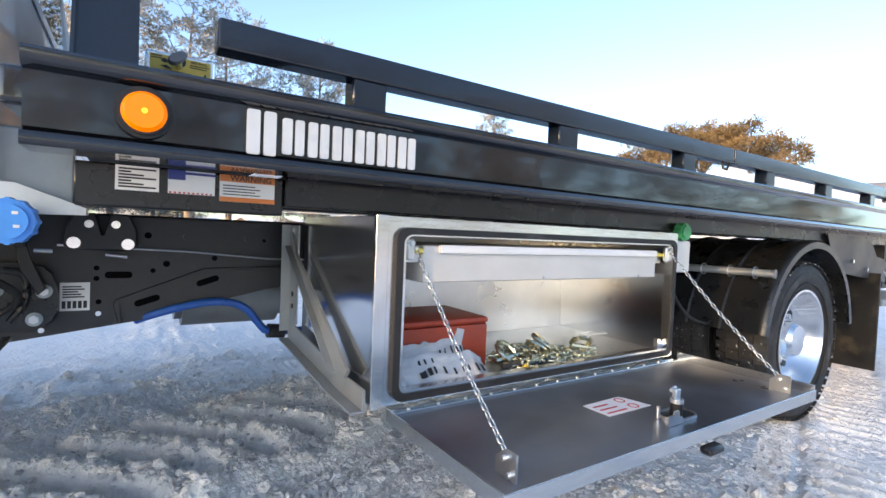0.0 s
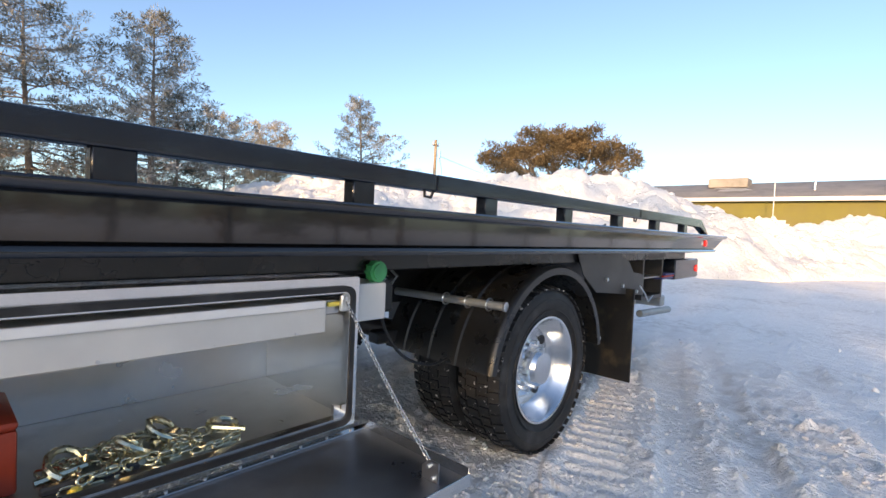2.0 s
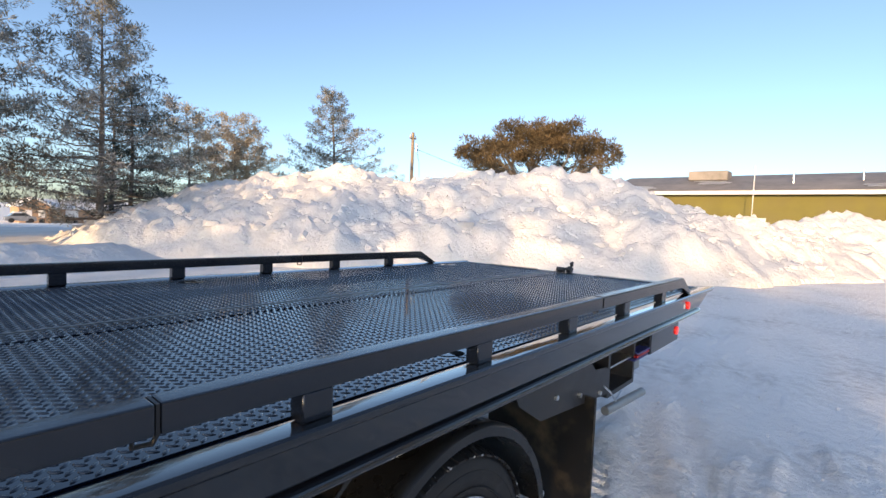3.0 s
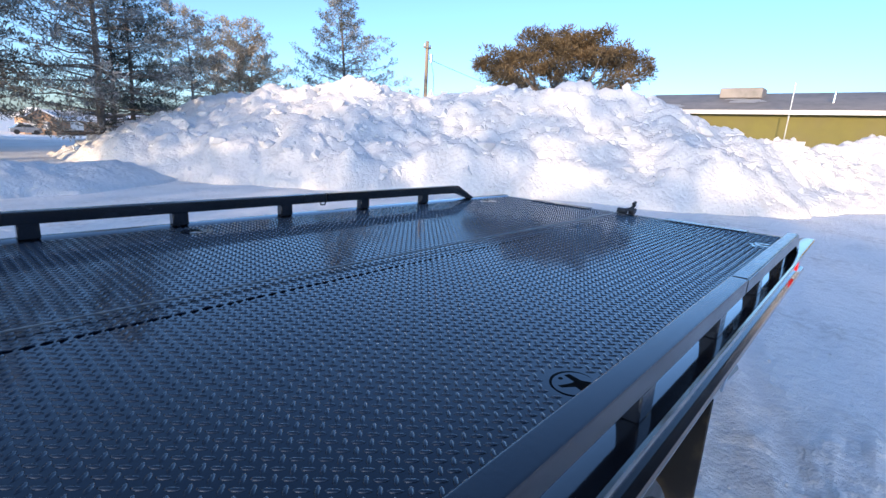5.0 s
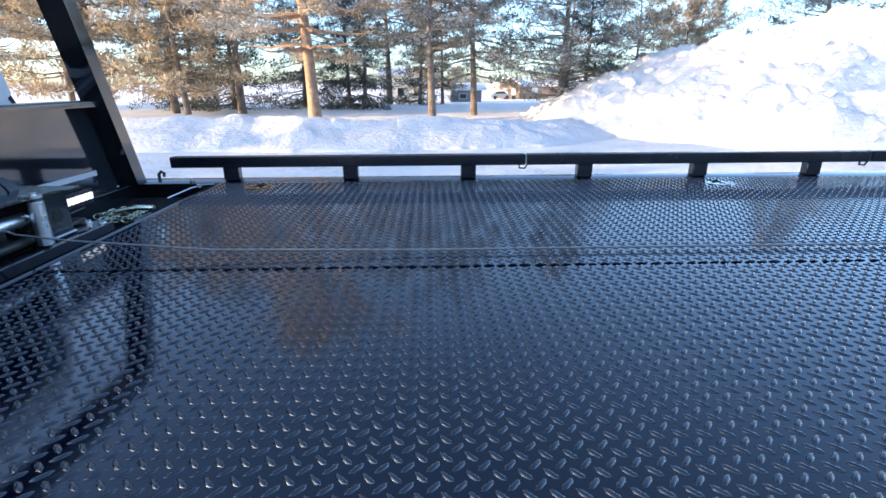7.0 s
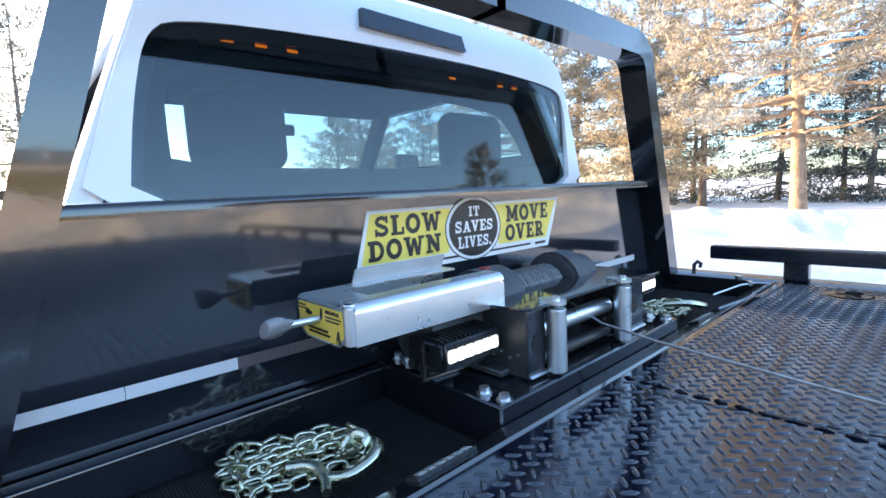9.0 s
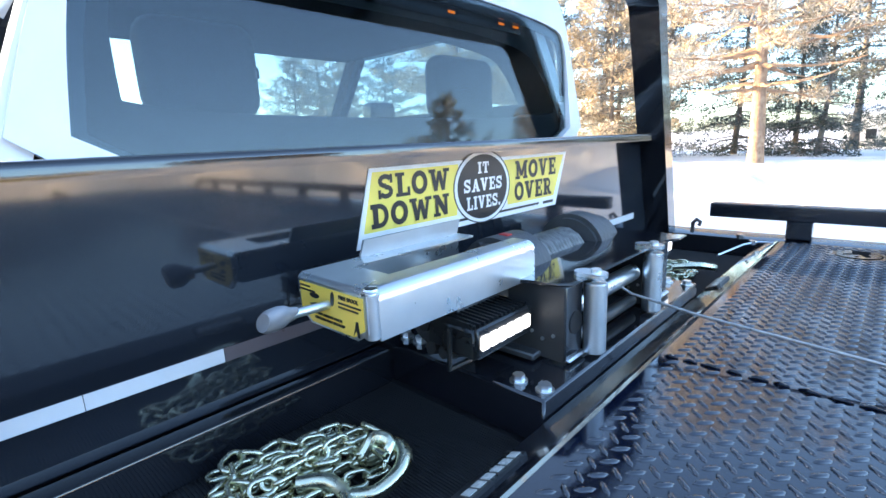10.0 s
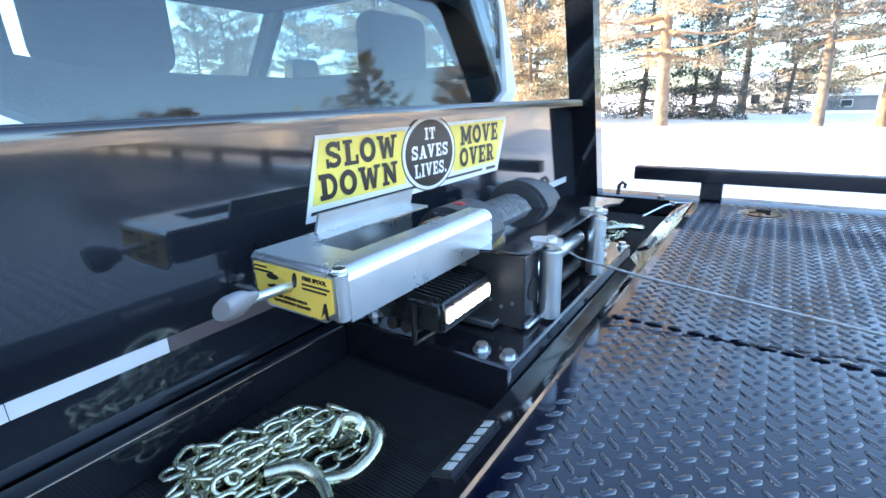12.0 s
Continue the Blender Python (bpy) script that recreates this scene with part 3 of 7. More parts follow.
ii = np.arange(len(px_) - 1)[:, None] * len(py_) + np.arange(len(py_) - 1)[None, :]
quads = np.stack([ii, ii + len(py_), ii + len(py_) + 1, ii + 1], -1)[cells]
used, flatq = np.unique(quads, return_inverse=True)
co = np.stack([PX, PY, pz], -1).reshape(-1, 3)[used]
me = bpy.data.meshes.new("snow_pile")
me.from_pydata(co.tolist(), [], flatq.reshape(-1, 4).tolist())
tagged(part("snow_pile", smoothed(me), M["pile"], None), "tall ploughed snow pile with lumps and broken crest", "snow pile", kind="structure")

# broken chunks lying on the pile
nk = 1700
kx_, ky_ = nr_.uniform(3, 30, nk * 3), nr_.uniform(0, 21, nk * 3)
ki, kj = (kx_ / 0.1).astype(int), ((ky_ + 14.0) / 0.1).astype(int)
sel = np.where(pz[ki, kj] > 0.25)[0][:nk]
kx_, ky_, kz_ = kx_[sel], ky_[sel], pz[ki[sel], kj[sel]]
kr_ = np.clip(nr_.lognormal(-2.6, 0.5, len(sel)), 0.03, 0.26)
kv = bv[None] * (1 + 0.5 * nr_.uniform(-1, 1, (len(sel), 12, 1))) * kr_[:, None, None] * np.array([1.1, 1.0, 0.8]) + np.stack([kx_, ky_, kz_ + 0.1 * kr_], -1)[:, None, :]
me = bpy.data.meshes.new("snow_chunks")
me.from_pydata(kv.reshape(-1, 3).tolist(), [], (bf[None] + 12 * np.arange(len(sel))[:, None, None]).reshape(-1, 3).tolist())
tagged(part("snow_chunks", me, M["pile"], None, smooth=0), "broken chunks of hard snow on the pile", "snow", kind="stuff")

bx_, by_ = np.arange(-34.0, 7.5, 0.09), np.arange(11.0, 16.9, 0.09)
BX, BY = np.meshgrid(bx_, by_, indexing="ij")
bz = ridge(BX + 0.3 * field(BX, BY, 0.8, 31), BY + 0.3 * field(BX, BY, 0.8, 32), [(-34, 14.8, 0.74), (-8, 13.8, 0.74), (0, 13.5, 0.68), (4, 14.0, 0.55), (7.4, 16.4, 0.42)], 3.6)
bz += np.clip(bz / 0.3, 0, 1) * (0.16 * field(BX, BY, 0.9, 33) + 0.12 * np.abs(field(BX, BY, 0.4, 34)) + 0.05 * field(BX, BY, 0.15, 35))
bz = np.where(bz > 0.02, bz, -0.2)
tagged(part("snow_berm", sheet_mesh("snow_berm", bx_, by_, bz), M["pile"], None), "low ploughed snow berm along the trees", "snow bank", kind="structure")


# ---- the tow truck ----
truck = thing("tow_truck", (3.0, 1.2, 0.0), "black flatbed tow truck with white cab, steel deck and open toolbox", "tow truck")
BW = 2.44                  # the bed's width; its driver's side lies at y = 0
DECK = 1.105               # height of the deck
FRONT, TAIL = 0.56, 5.98   # the deck plate's ends


def mirrored(y):
    return BW - y


# side beams: channels with rounded flanges, cut slanting at the tail
for side in (0, 1):
    fy = (lambda v: v) if side == 0 else mirrored
    x0, x1, tip = 0.05, 5.60, 6.05
    prof = [(y - 0.03, z) for y, z in [(0.03, 0.99), (0.004, 0.987), (0.0, 0.98), (0.0, 0.972), (0.004, 0.966), (0.10, 0.966), (0.10, 1.10), (0.06, 1.112), (0.006, 1.112), (0.0, 1.106),
            (0.0, 1.092), (0.006, 1.084), (0.022, 1.080), (0.022, 0.996)]]
    bm = bmesh.new()
    A = [bm.verts.new((x0, fy(y), z)) for y, z in prof]
    B = [bm.verts.new((x1 + (z - 0.966) * (tip - x1) / (1.112 - 0.966), fy(y), z)) for y, z in prof]
    bm.faces.new(A)
    bm.faces.new(B[::-1])
    for i in range(len(prof)):
        j = (i + 1) % len(prof)
        bm.faces.new((A[i], A[j], B[j], B[i]))
    part("side_beam", bm, M["paint"], truck)

# deck plate with a plain lip at its front and a tapered tail
deck = box_part("deck", (FRONT, TAIL, 0.072, BW - 0.072, DECK - 0.03, DECK), "deck", truck, "black glossy tread plate deck", 0.002)
slab_part("tail_edge", [(TAIL - 0.002, DECK - 0.035), (TAIL + 0.13, DECK - 0.075), (TAIL + 0.13, DECK - 0.068), (TAIL - 0.002, DECK + 0.004)], "y", 0.09, BW - 0.09, "alu_dull", deck, "worn bare steel tail edge")
for y0 in (0.34, 1.5):
    box_part("wear_strip", (TAIL - 0.07, TAIL + 0.02, y0, y0 + 0.55, DECK + 0.001, DECK + 0.009), "rail", deck, "", 0.002)
slab_part("front_lip", [(0.497, 1.02), (0.505, 1.02), (0.508, 1.082), (0.562, 1.104), (0.558, 1.11), (0.50, 1.088)], "y", 0.1, BW - 0.1, "paint", deck)

SLOTS = ((3.07, 0.178, 1), (5.5, 0.18, 1), (0.79, 2.243, -1), (3.05, 2.23, -1), (5.5, 2.23, -1), (1.15, 0.17, 1))    # x, y and side of the chain slots
# raised lugs of the tread plate, turned by turns to either side
PITCH = 0.0335
rim_ = [(-0.0135, 0), (-0.0072, 0.0043), (0.0072, 0.0043), (0.0135, 0), (0.0072, -0.0043), (-0.0072, -0.0043)]
lug = [(u, v, 0) for u, v in rim_] + [(u * 0.9, v * 0.74, 0.0018) for u, v in rim_] + [(-0.0072, 0, 0.0028), (0.0072, 0, 0.0028)]
lugf = [(i, (i + 1) % 6, 6 + (i + 1) % 6, 6 + i) for i in range(6)] + [(6, 7, 12), (7, 8, 13, 12), (8, 9, 13), (9, 10, 13), (10, 11, 12, 13), (11, 6, 12)]
NL = len(lug)
vs, fs = [], []
ang = (Matrix.Rotation(radians(45), 3, "Z"), Matrix.Rotation(radians(-45), 3, "Z"))
lv = [np.array([list(r @ Vector(p)) for p in lug]) for r in ang]
lx, ly = np.arange(FRONT + 0.03, TAIL - 0.02, PITCH), np.arange(0.088, BW - 0.09, PITCH)
blocks = []
for k in (0, 1):
    X, Y = np.meshgrid(lx + k * PITCH / 2, ly + k * PITCH / 2, indexing="ij")
    base = np.stack([X.ravel(), Y.ravel(), np.full(X.size, DECK)], -1)
    clear_of = np.ones(len(base), bool)
    for kx, ky, s in SLOTS:
        clear_of &= np.hypot((base[:, 0] - kx) / 0.076, (base[:, 1] - ky) / 0.064) > 1
    base = base[clear_of & (np.abs(base[:, 1] - 1.145) > 0.012)]
    # the lugs by the front corner are pieces of their own
    alone = (base[:, 0] < 1.12) & (base[:, 1] < 0.385)
    single = bpy.data.meshes.new("lug")
    single.from_pydata(lv[k].tolist(), [], lugf)
    smoothed(single).materials.append(M["lug"])
    single.set_sharp_from_angle(angle=radians(75))
    for p in base[alone]:
        piece = new("lug", single)
        piece.parent = deck
        piece.location = p
    base = base[~alone]
    blocks.append((base[:, None, :] + lv[k][None]).reshape(-1, 3))
verts = np.concatenate(blocks)
nl = len(verts) // NL
faces = [tuple(v + NL * i for v in f) for i in range(nl) for f in lugf]
me = bpy.data.meshes.new("tread_relief")
me.from_pydata(verts.tolist(), [], faces)
tagged(part("tread_relief", smoothed(me), M["lug"], deck, smooth=75), kind="stuff")

# rough weld bead down the middle of the deck
rng = random.Random(3)
bm = bmesh.new()
x = FRONT + 0.01
while x < TAIL - 0.05:
    ln = rng.uniform(0.022, 0.032)
    hose(bm, [(x, 1.145 + rng.uniform(-.003, .003), DECK + 0.001), (x + ln * 0.4, 1.145 + rng.uniform(-.003, .003), DECK + 0.003), (x + ln, 1.145, DECK + 0.001)], 0.005, 6, taper=[0.0015, rng.uniform(0.0028, 0.0048), 0.0015])
    x += ln + rng.uniform(0.004, 0.012)
tagged(part("weld_bead", bm, M["deck"], deck), kind="stuff")
# chain key slots: dark discs paint recess shade; plates sit offset, leaving a crescent
for kx, ky, s in SLOTS:
    def disc(r, n=24):
        return [(kx + r * 1.1 * math.cos(2 * math.pi * k / n), ky + r * 0.92 * math.sin(2 * math.pi * k / n)) for k in range(n)]
    ks = part("key_slot", slab(bmesh.new(), disc(0.0535), "z", DECK + 0.0006, DECK + 0.0014), M["hole"], deck, "flat chain key slot, recess shade painted dark round its plate")
    plate = [(x - 0.003, y - 0.006) for x, y in disc(0.0515)]
    part("slot_plate", slab(bmesh.new(), plate, "z", DECK + 0.0016, DECK + 0.0022), M["deck"], ks)
    rod_part("slot_pin", (kx - 0.005, ky + s * 0.027, DECK + 0.002), (kx - 0.005, ky + s * 0.027, DECK + 0.0028), 0.0055, "hole", ks, "", 12)
    # the keyhole: two arms and a throat that opens towards the bed's side
    key = [(kx + u, ky + s * v) for u, v in ((-0.04, 0.014), (-0.012, 0.0), (0.004, -0.004), (0.016, 0.028), (0.029, 0.022), (0.021, -0.012), (0.03, -0.03), (0.022, -0.056), (-0.02, -0.056), (-0.02, -0.03), (-0.014, -0.016), (-0.04, 0.004))]
    part("keyhole", slab(bmesh.new(), key, "z", DECK + 0.0024, DECK + 0.0029), M["hole"], ks)

# side rails: two-piece tubes on flat posts, bent down at the tail
POSTS = [0.571 + 0.6075 * i for i in range(8)]
RZ0, RZ1 = 1.176, 1.232
for side in (0, 1):
    fy = (lambda v: v) if side == 0 else mirrored
    y0, y1 = sorted((fy(0.0), fy(0.055)))
    rail = crisp(part("side_rail", box(bmesh.new(), 0.313, 2.118, y0, y1, RZ0, RZ1, 0.006, 2), M["rail"], truck, "satin black square tube rail"))
    bm = box(bmesh.new(), 2.126, 3.93, y0, y1, RZ0, RZ1, 0.006, 2)
    crisp(part("rail_section", bm, M["rail"], rail))
    prof = [(3.938, RZ0), (3.938, RZ1), (5.27, RZ1), (5.49, 1.118), (5.44, 1.108), (5.245, RZ0)]
    bm = slab(bmesh.new(), prof, "y", y0, y1)
    bmesh.ops.bevel(bm, geom=list(bm.edges), offset=0.006, segments=2, affect="EDGES")
    crisp(part("rail_section", bm, M["rail"], rail))
    for xs in (2.122, 3.934):
        part("rail_joint", box(bmesh.new(), xs - 0.003, xs + 0.003, y0 + 0.003, y1 - 0.003, RZ0 + 0.002, RZ1 - 0.002, 0), M["zinc" if side and xs < 3 else "ink"], rail, "bright rail joint" if side and xs < 3 else "dark rail joint")
        bm = hose(bmesh.new(), [(xs - 0.03, (y0 + y1) / 2, RZ0 + 0.002), (xs - 0.03, (y0 + y1) / 2, RZ0 - 0.018), (xs + 0.0, (y0 + y1) / 2, RZ0 - 0.02), (xs + 0.012, (y0 + y1) / 2, RZ0 + 0.002)], 0.005, 6)
        part("rail_pin", bm, M["frame"], rail)
    for xp in POSTS:
        z0 = 1.110
        part("rail_post", box(bmesh.new(), xp, xp + 0.078, y0 + 0.003, y1 - 0.003, z0, RZ0 + 0.002, 0.004), M["rail"], rail)

built = set(scene.objects)
# amber marker in a rubber ring, and the white maker's mark as plain shapes
mk = rod_part("marker_lamp", (0.208, 0.0225, 1.038), (0.208, 0.004, 1.038), 0.042, "rubber", truck, "black rubber ring of the marker", 28, bevel=0.006)
rod_part("amber_lens", (0.208, 0.0045, 1.038), (0.208, -0.006, 1.038), 0.033, "amber", mk, "lit amber round lens", 28, r1=0.027)
rod_part("bulb", (0.208, -0.004, 1.038), (0.208, -0.0075, 1.038), 0.0045, "amber_core", mk, "", 12)
for i in range(7):
    w, h = (0.058, 0.082) if i == 0 else (0.046, 0.068)
    xa = 0.367 if i == 0 else 0.431 + (i - 1) * 0.0495
    zc = 1.034
    for u, v in ((0.0, 0.40), (0.52, 0.90)):
        part("maker_mark", slab(bmesh.new(), round_rect(xa + u * w, xa + v * w, zc - h / 2, zc + h / 2, 0.004, 3), "y", 0.0225, 0.017), M["letter"], truck, "raised white bar of the maker's mark")

shift(built, (-0.004, -0.03, 0))

# sub-frame under the beam with its three stickers
sub = box_part("sub_frame", (0.10, 0.468, 0.13, 0.2, 0.885, 0.966), "plastic", truck, "", 0.004)
box_part("sub_frame", (0.47, 5.3, 0.12, 0.19, 0.905, 0.975), "plastic", truck, "", 0.004)
box_part("sub_frame", (0.10, 5.3, 0.80, 0.87, 0.925, 0.985), "plastic", truck, "", 0.004)
box_part("sub_frame", (0.10, 5.3, 1.57, 1.64, 0.945, 0.985), "paint", truck, "", 0.004)
for a, b, m in ((0.162, 0.232, "ink"), (0.247, 0.33, "navy"), (0.339, 0.448, "orange")):
    st = box_part("sticker", (a, b, 0.1265, 0.1299, 0.909 if m == "orange" else 0.918, 0.964), "white", sub, "white warning sticker with %s print" % {"ink": "black", "navy": "blue", "orange": "orange"}[m], 0)
    rows = 7 if m == "ink" else 4
    for r in range(rows):
        if m == "ink":
            z = 0.923 + r * 0.0056
            box_part("print", (a + 0.005, b - 0.005 - 0.02 * ((r * 7) % 3), 0.1258, 0.1266, z, z + 0.0032), "ink", st, "", 0)
        elif m == "orange":
            z = 0.923 + r * 0.006
            box_part("print", (a + 0.006, b - 0.03 - 0.01 * (r % 2), 0.1258, 0.1266, z, z + 0.002), "ink", st, "", 0)
    if m == "orange":
        box_part("heading", (a, b, 0.1256, 0.1266, 0.95, 0.964), "orange", st, "orange heading", 0)
        box_part("heading", (a, b, 0.1256, 0.1266, 0.909, 0.9185), "orange", st, "orange foot line", 0)
        words("WARNING", 0.017, pose((a + b) / 2 + 0.006, 0.1252, 0.957, 90, 0, 0), "ink", st)
    if m == "navy":
        box_part("heading", (a, a + 0.03, 0.1256, 0.1266, 0.945, 0.964), "navy", st, "blue heading", 0)
        box_part("heading", (a + 0.03, b, 0.1256, 0.1266, 0.956, 0.961), "navy", st, "", 0)
        for k in range(10):
            box_part("border", (a + 0.002 + k * 0.008, a + 0.006 + k * 0.008, 0.1256, 0.1266, 0.9185, 0.9215), "redink", st, "", 0)

# chassis ladder frame, drawn to the view, then scaled out to pickup rail spacing
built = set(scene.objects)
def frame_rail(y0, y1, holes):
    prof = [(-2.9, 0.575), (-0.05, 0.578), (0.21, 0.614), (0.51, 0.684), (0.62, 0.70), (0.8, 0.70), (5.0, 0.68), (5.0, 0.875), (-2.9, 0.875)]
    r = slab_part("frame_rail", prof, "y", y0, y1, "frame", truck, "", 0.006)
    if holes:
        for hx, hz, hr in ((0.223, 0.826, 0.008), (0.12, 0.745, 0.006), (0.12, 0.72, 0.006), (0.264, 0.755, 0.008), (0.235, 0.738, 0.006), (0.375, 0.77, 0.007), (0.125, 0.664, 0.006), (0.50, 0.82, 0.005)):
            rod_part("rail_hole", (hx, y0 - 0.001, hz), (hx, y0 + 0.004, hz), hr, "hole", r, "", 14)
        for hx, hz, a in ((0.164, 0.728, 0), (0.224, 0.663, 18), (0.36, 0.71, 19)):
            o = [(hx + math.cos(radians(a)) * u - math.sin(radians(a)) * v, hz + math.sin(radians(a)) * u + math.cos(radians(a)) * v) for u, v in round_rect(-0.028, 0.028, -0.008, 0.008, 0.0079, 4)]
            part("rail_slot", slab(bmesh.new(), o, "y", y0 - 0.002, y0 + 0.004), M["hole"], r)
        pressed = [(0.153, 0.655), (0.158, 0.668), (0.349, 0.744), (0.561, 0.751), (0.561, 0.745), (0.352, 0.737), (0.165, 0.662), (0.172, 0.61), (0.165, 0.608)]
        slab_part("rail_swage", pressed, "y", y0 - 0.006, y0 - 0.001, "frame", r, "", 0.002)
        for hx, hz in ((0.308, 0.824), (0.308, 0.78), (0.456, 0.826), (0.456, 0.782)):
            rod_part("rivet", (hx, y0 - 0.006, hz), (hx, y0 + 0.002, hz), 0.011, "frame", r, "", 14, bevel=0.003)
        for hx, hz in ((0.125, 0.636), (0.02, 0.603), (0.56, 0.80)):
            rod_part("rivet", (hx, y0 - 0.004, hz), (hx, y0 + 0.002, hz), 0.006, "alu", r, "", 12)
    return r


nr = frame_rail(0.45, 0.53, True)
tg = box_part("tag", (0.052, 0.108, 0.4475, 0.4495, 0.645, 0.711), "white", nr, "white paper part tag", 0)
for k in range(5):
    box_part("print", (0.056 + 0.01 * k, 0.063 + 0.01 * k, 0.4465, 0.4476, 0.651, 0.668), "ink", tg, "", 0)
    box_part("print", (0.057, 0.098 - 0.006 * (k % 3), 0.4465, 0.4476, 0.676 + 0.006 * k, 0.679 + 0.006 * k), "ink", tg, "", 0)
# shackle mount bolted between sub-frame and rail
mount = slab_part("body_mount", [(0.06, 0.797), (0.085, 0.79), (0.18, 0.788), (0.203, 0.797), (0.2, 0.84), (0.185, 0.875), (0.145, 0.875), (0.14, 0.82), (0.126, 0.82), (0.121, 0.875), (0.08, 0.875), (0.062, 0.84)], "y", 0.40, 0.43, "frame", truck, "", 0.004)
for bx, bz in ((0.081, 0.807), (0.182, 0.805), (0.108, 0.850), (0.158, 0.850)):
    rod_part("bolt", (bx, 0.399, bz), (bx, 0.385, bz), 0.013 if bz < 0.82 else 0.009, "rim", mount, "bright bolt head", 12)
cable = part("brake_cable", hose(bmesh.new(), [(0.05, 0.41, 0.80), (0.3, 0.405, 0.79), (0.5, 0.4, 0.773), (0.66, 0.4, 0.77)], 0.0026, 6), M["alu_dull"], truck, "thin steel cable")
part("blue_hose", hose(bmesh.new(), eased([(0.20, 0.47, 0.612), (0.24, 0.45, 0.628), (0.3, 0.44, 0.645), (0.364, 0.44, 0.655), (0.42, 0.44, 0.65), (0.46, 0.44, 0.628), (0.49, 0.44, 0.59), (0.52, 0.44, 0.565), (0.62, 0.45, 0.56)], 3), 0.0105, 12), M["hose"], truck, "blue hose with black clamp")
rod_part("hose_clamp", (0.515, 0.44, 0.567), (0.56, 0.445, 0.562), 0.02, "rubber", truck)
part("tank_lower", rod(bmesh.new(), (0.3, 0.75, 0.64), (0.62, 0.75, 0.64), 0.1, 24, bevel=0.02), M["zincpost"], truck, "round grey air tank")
# scaled about the first camera position, so it keeps its outline in view
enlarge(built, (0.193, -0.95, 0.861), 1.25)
# spring hanger with two bolts, the cap's lever arm and the ends of the cable
hang = slab_part("hanger_plate", cut([(-0.20, 0.54), (-0.02, 0.552), (0.014, 0.572), (0.019, 0.641), (0.005, 0.698), (-0.008, 0.721), (-0.05, 0.735), (-0.20, 0.735)]), "y", 0.757, 0.783, "plastic", truck, "black cast spring hanger", 0.004)
for bx, bz in ((-0.013, 0.655), (-0.033, 0.578), (-0.115, 0.66)):
    nut = rod_part("bolt", (bx, 0.757, bz), (bx, 0.742, bz), 0.012, "alu_dull", hang, "", 6, bevel=0.002)
    rod_part("washer", (bx, 0.7565, bz), (bx, 0.752, bz), 0.019, "zincpost", nut, "", 18)
part("hanger_rib", hose(bmesh.new(), eased([(-0.10, 0.752, 0.715), (-0.055, 0.75, 0.70), (-0.052, 0.75, 0.63), (-0.085, 0.752, 0.575)]), 0.009, 8), M["plastic"], hang)
arm = slab_part("lever_arm", [(-0.072, 0.80), (-0.048, 0.80), (-0.036, 0.735), (-0.004, 0.667), (-0.022, 0.648), (-0.06, 0.722)], "y", 0.715, 0.728, "frame", truck, "", 0.003)
rod_part("pivot", (-0.06, 0.73, 0.79), (-0.06, 0.70, 0.79), 0.012, "plastic", arm, "", 14)
for xa, xb, za, zb in ((-0.034, 0.006, 0.769, 0.768), (0.125, 0.178, 0.760, 0.754)):
    rod_part("cable_sleeve", (xa, 0.735, za), (xb, 0.735, zb), 0.006, "alu_dull", truck, "", 10, bevel=0.001)
for k, (y_, z_) in enumerate(((0.30, 0.60), (0.34, 0.585))):
    part("air_line", hose(bmesh.new(), eased([(-0.22, y_ + 0.2, z_ + 0.2), (-0.12, y_ + 0.28, z_ + 0.13), (-0.06, y_ + 0.38, z_ + 0.06), (-0.10, y_ + 0.45, z_), (-0.22, y_ + 0.45, z_ - 0.04)]), 0.008, 8), M["rubber"], truck)
box_part("frame_rail", (-2.9, 5.0, 1.57, 1.64, 0.62, 0.875), "frame", truck, "", 0.006)
for cx in (-1.2, 0.4, 1.6, 2.6, 4.2):
    box_part("cross_member", (cx, cx + 0.09, 0.90, 1.57, 0.72, 0.85), "frame", truck, "", 0.01)
part("cap", rod(bmesh.new(), (0.02, 0.13, 0.852), (0.02, 0.07, 0.852), 0.037, 18, bevel=0.008), M["blue"], truck, "bright blue ribbed filler cap")
cap_ = scene.objects[-1]
for k in range(12):
    a = k * math.pi / 6
    rod_part("grip", (0.02 + 0.0345 * math.cos(a), 0.124, 0.852 + 0.0345 * math.sin(a)), (0.02 + 0.0345 * math.cos(a), 0.084, 0.852 + 0.0345 * math.sin(a)), 0.005, "blue", cap_, "", 8)
for dx, dz in ((-0.014, 0.012), (0.012, 0.014), (0.014, -0.008), (-0.01, -0.014)):
    box_part("cap_mark", (0.02 + dx - 0.004, 0.02 + dx + 0.004, 0.0692, 0.0702, 0.852 + dz - 0.0025, 0.852 + dz + 0.0025), "letter", cap_, "", 0)
part("filler_neck", hose(bmesh.new(), [(0.02, 0.12, 0.85), (-0.02, 0.2, 0.83), (-0.09, 0.32, 0.78), (-0.16, 0.42, 0.70)], 0.022, 8), M["rubber"], truck)

# steel bracket that carries the toolbox: an upright flat bar, a slanting foot and a brace
brk = slab_part("box_bracket", [(0.60, 0.548), (0.69, 0.512), (0.69, 0.868), (0.60, 0.868)], "x", 0.640, 0.6445, "zincpost", truck, "grey steel bracket beside the toolbox")
slab_part("bracket_flange", [(0.686, 0.512), (0.69, 0.51), (0.69, 0.868), (0.686, 0.868)], "x", 0.61, 0.6395, "zincpost", brk)
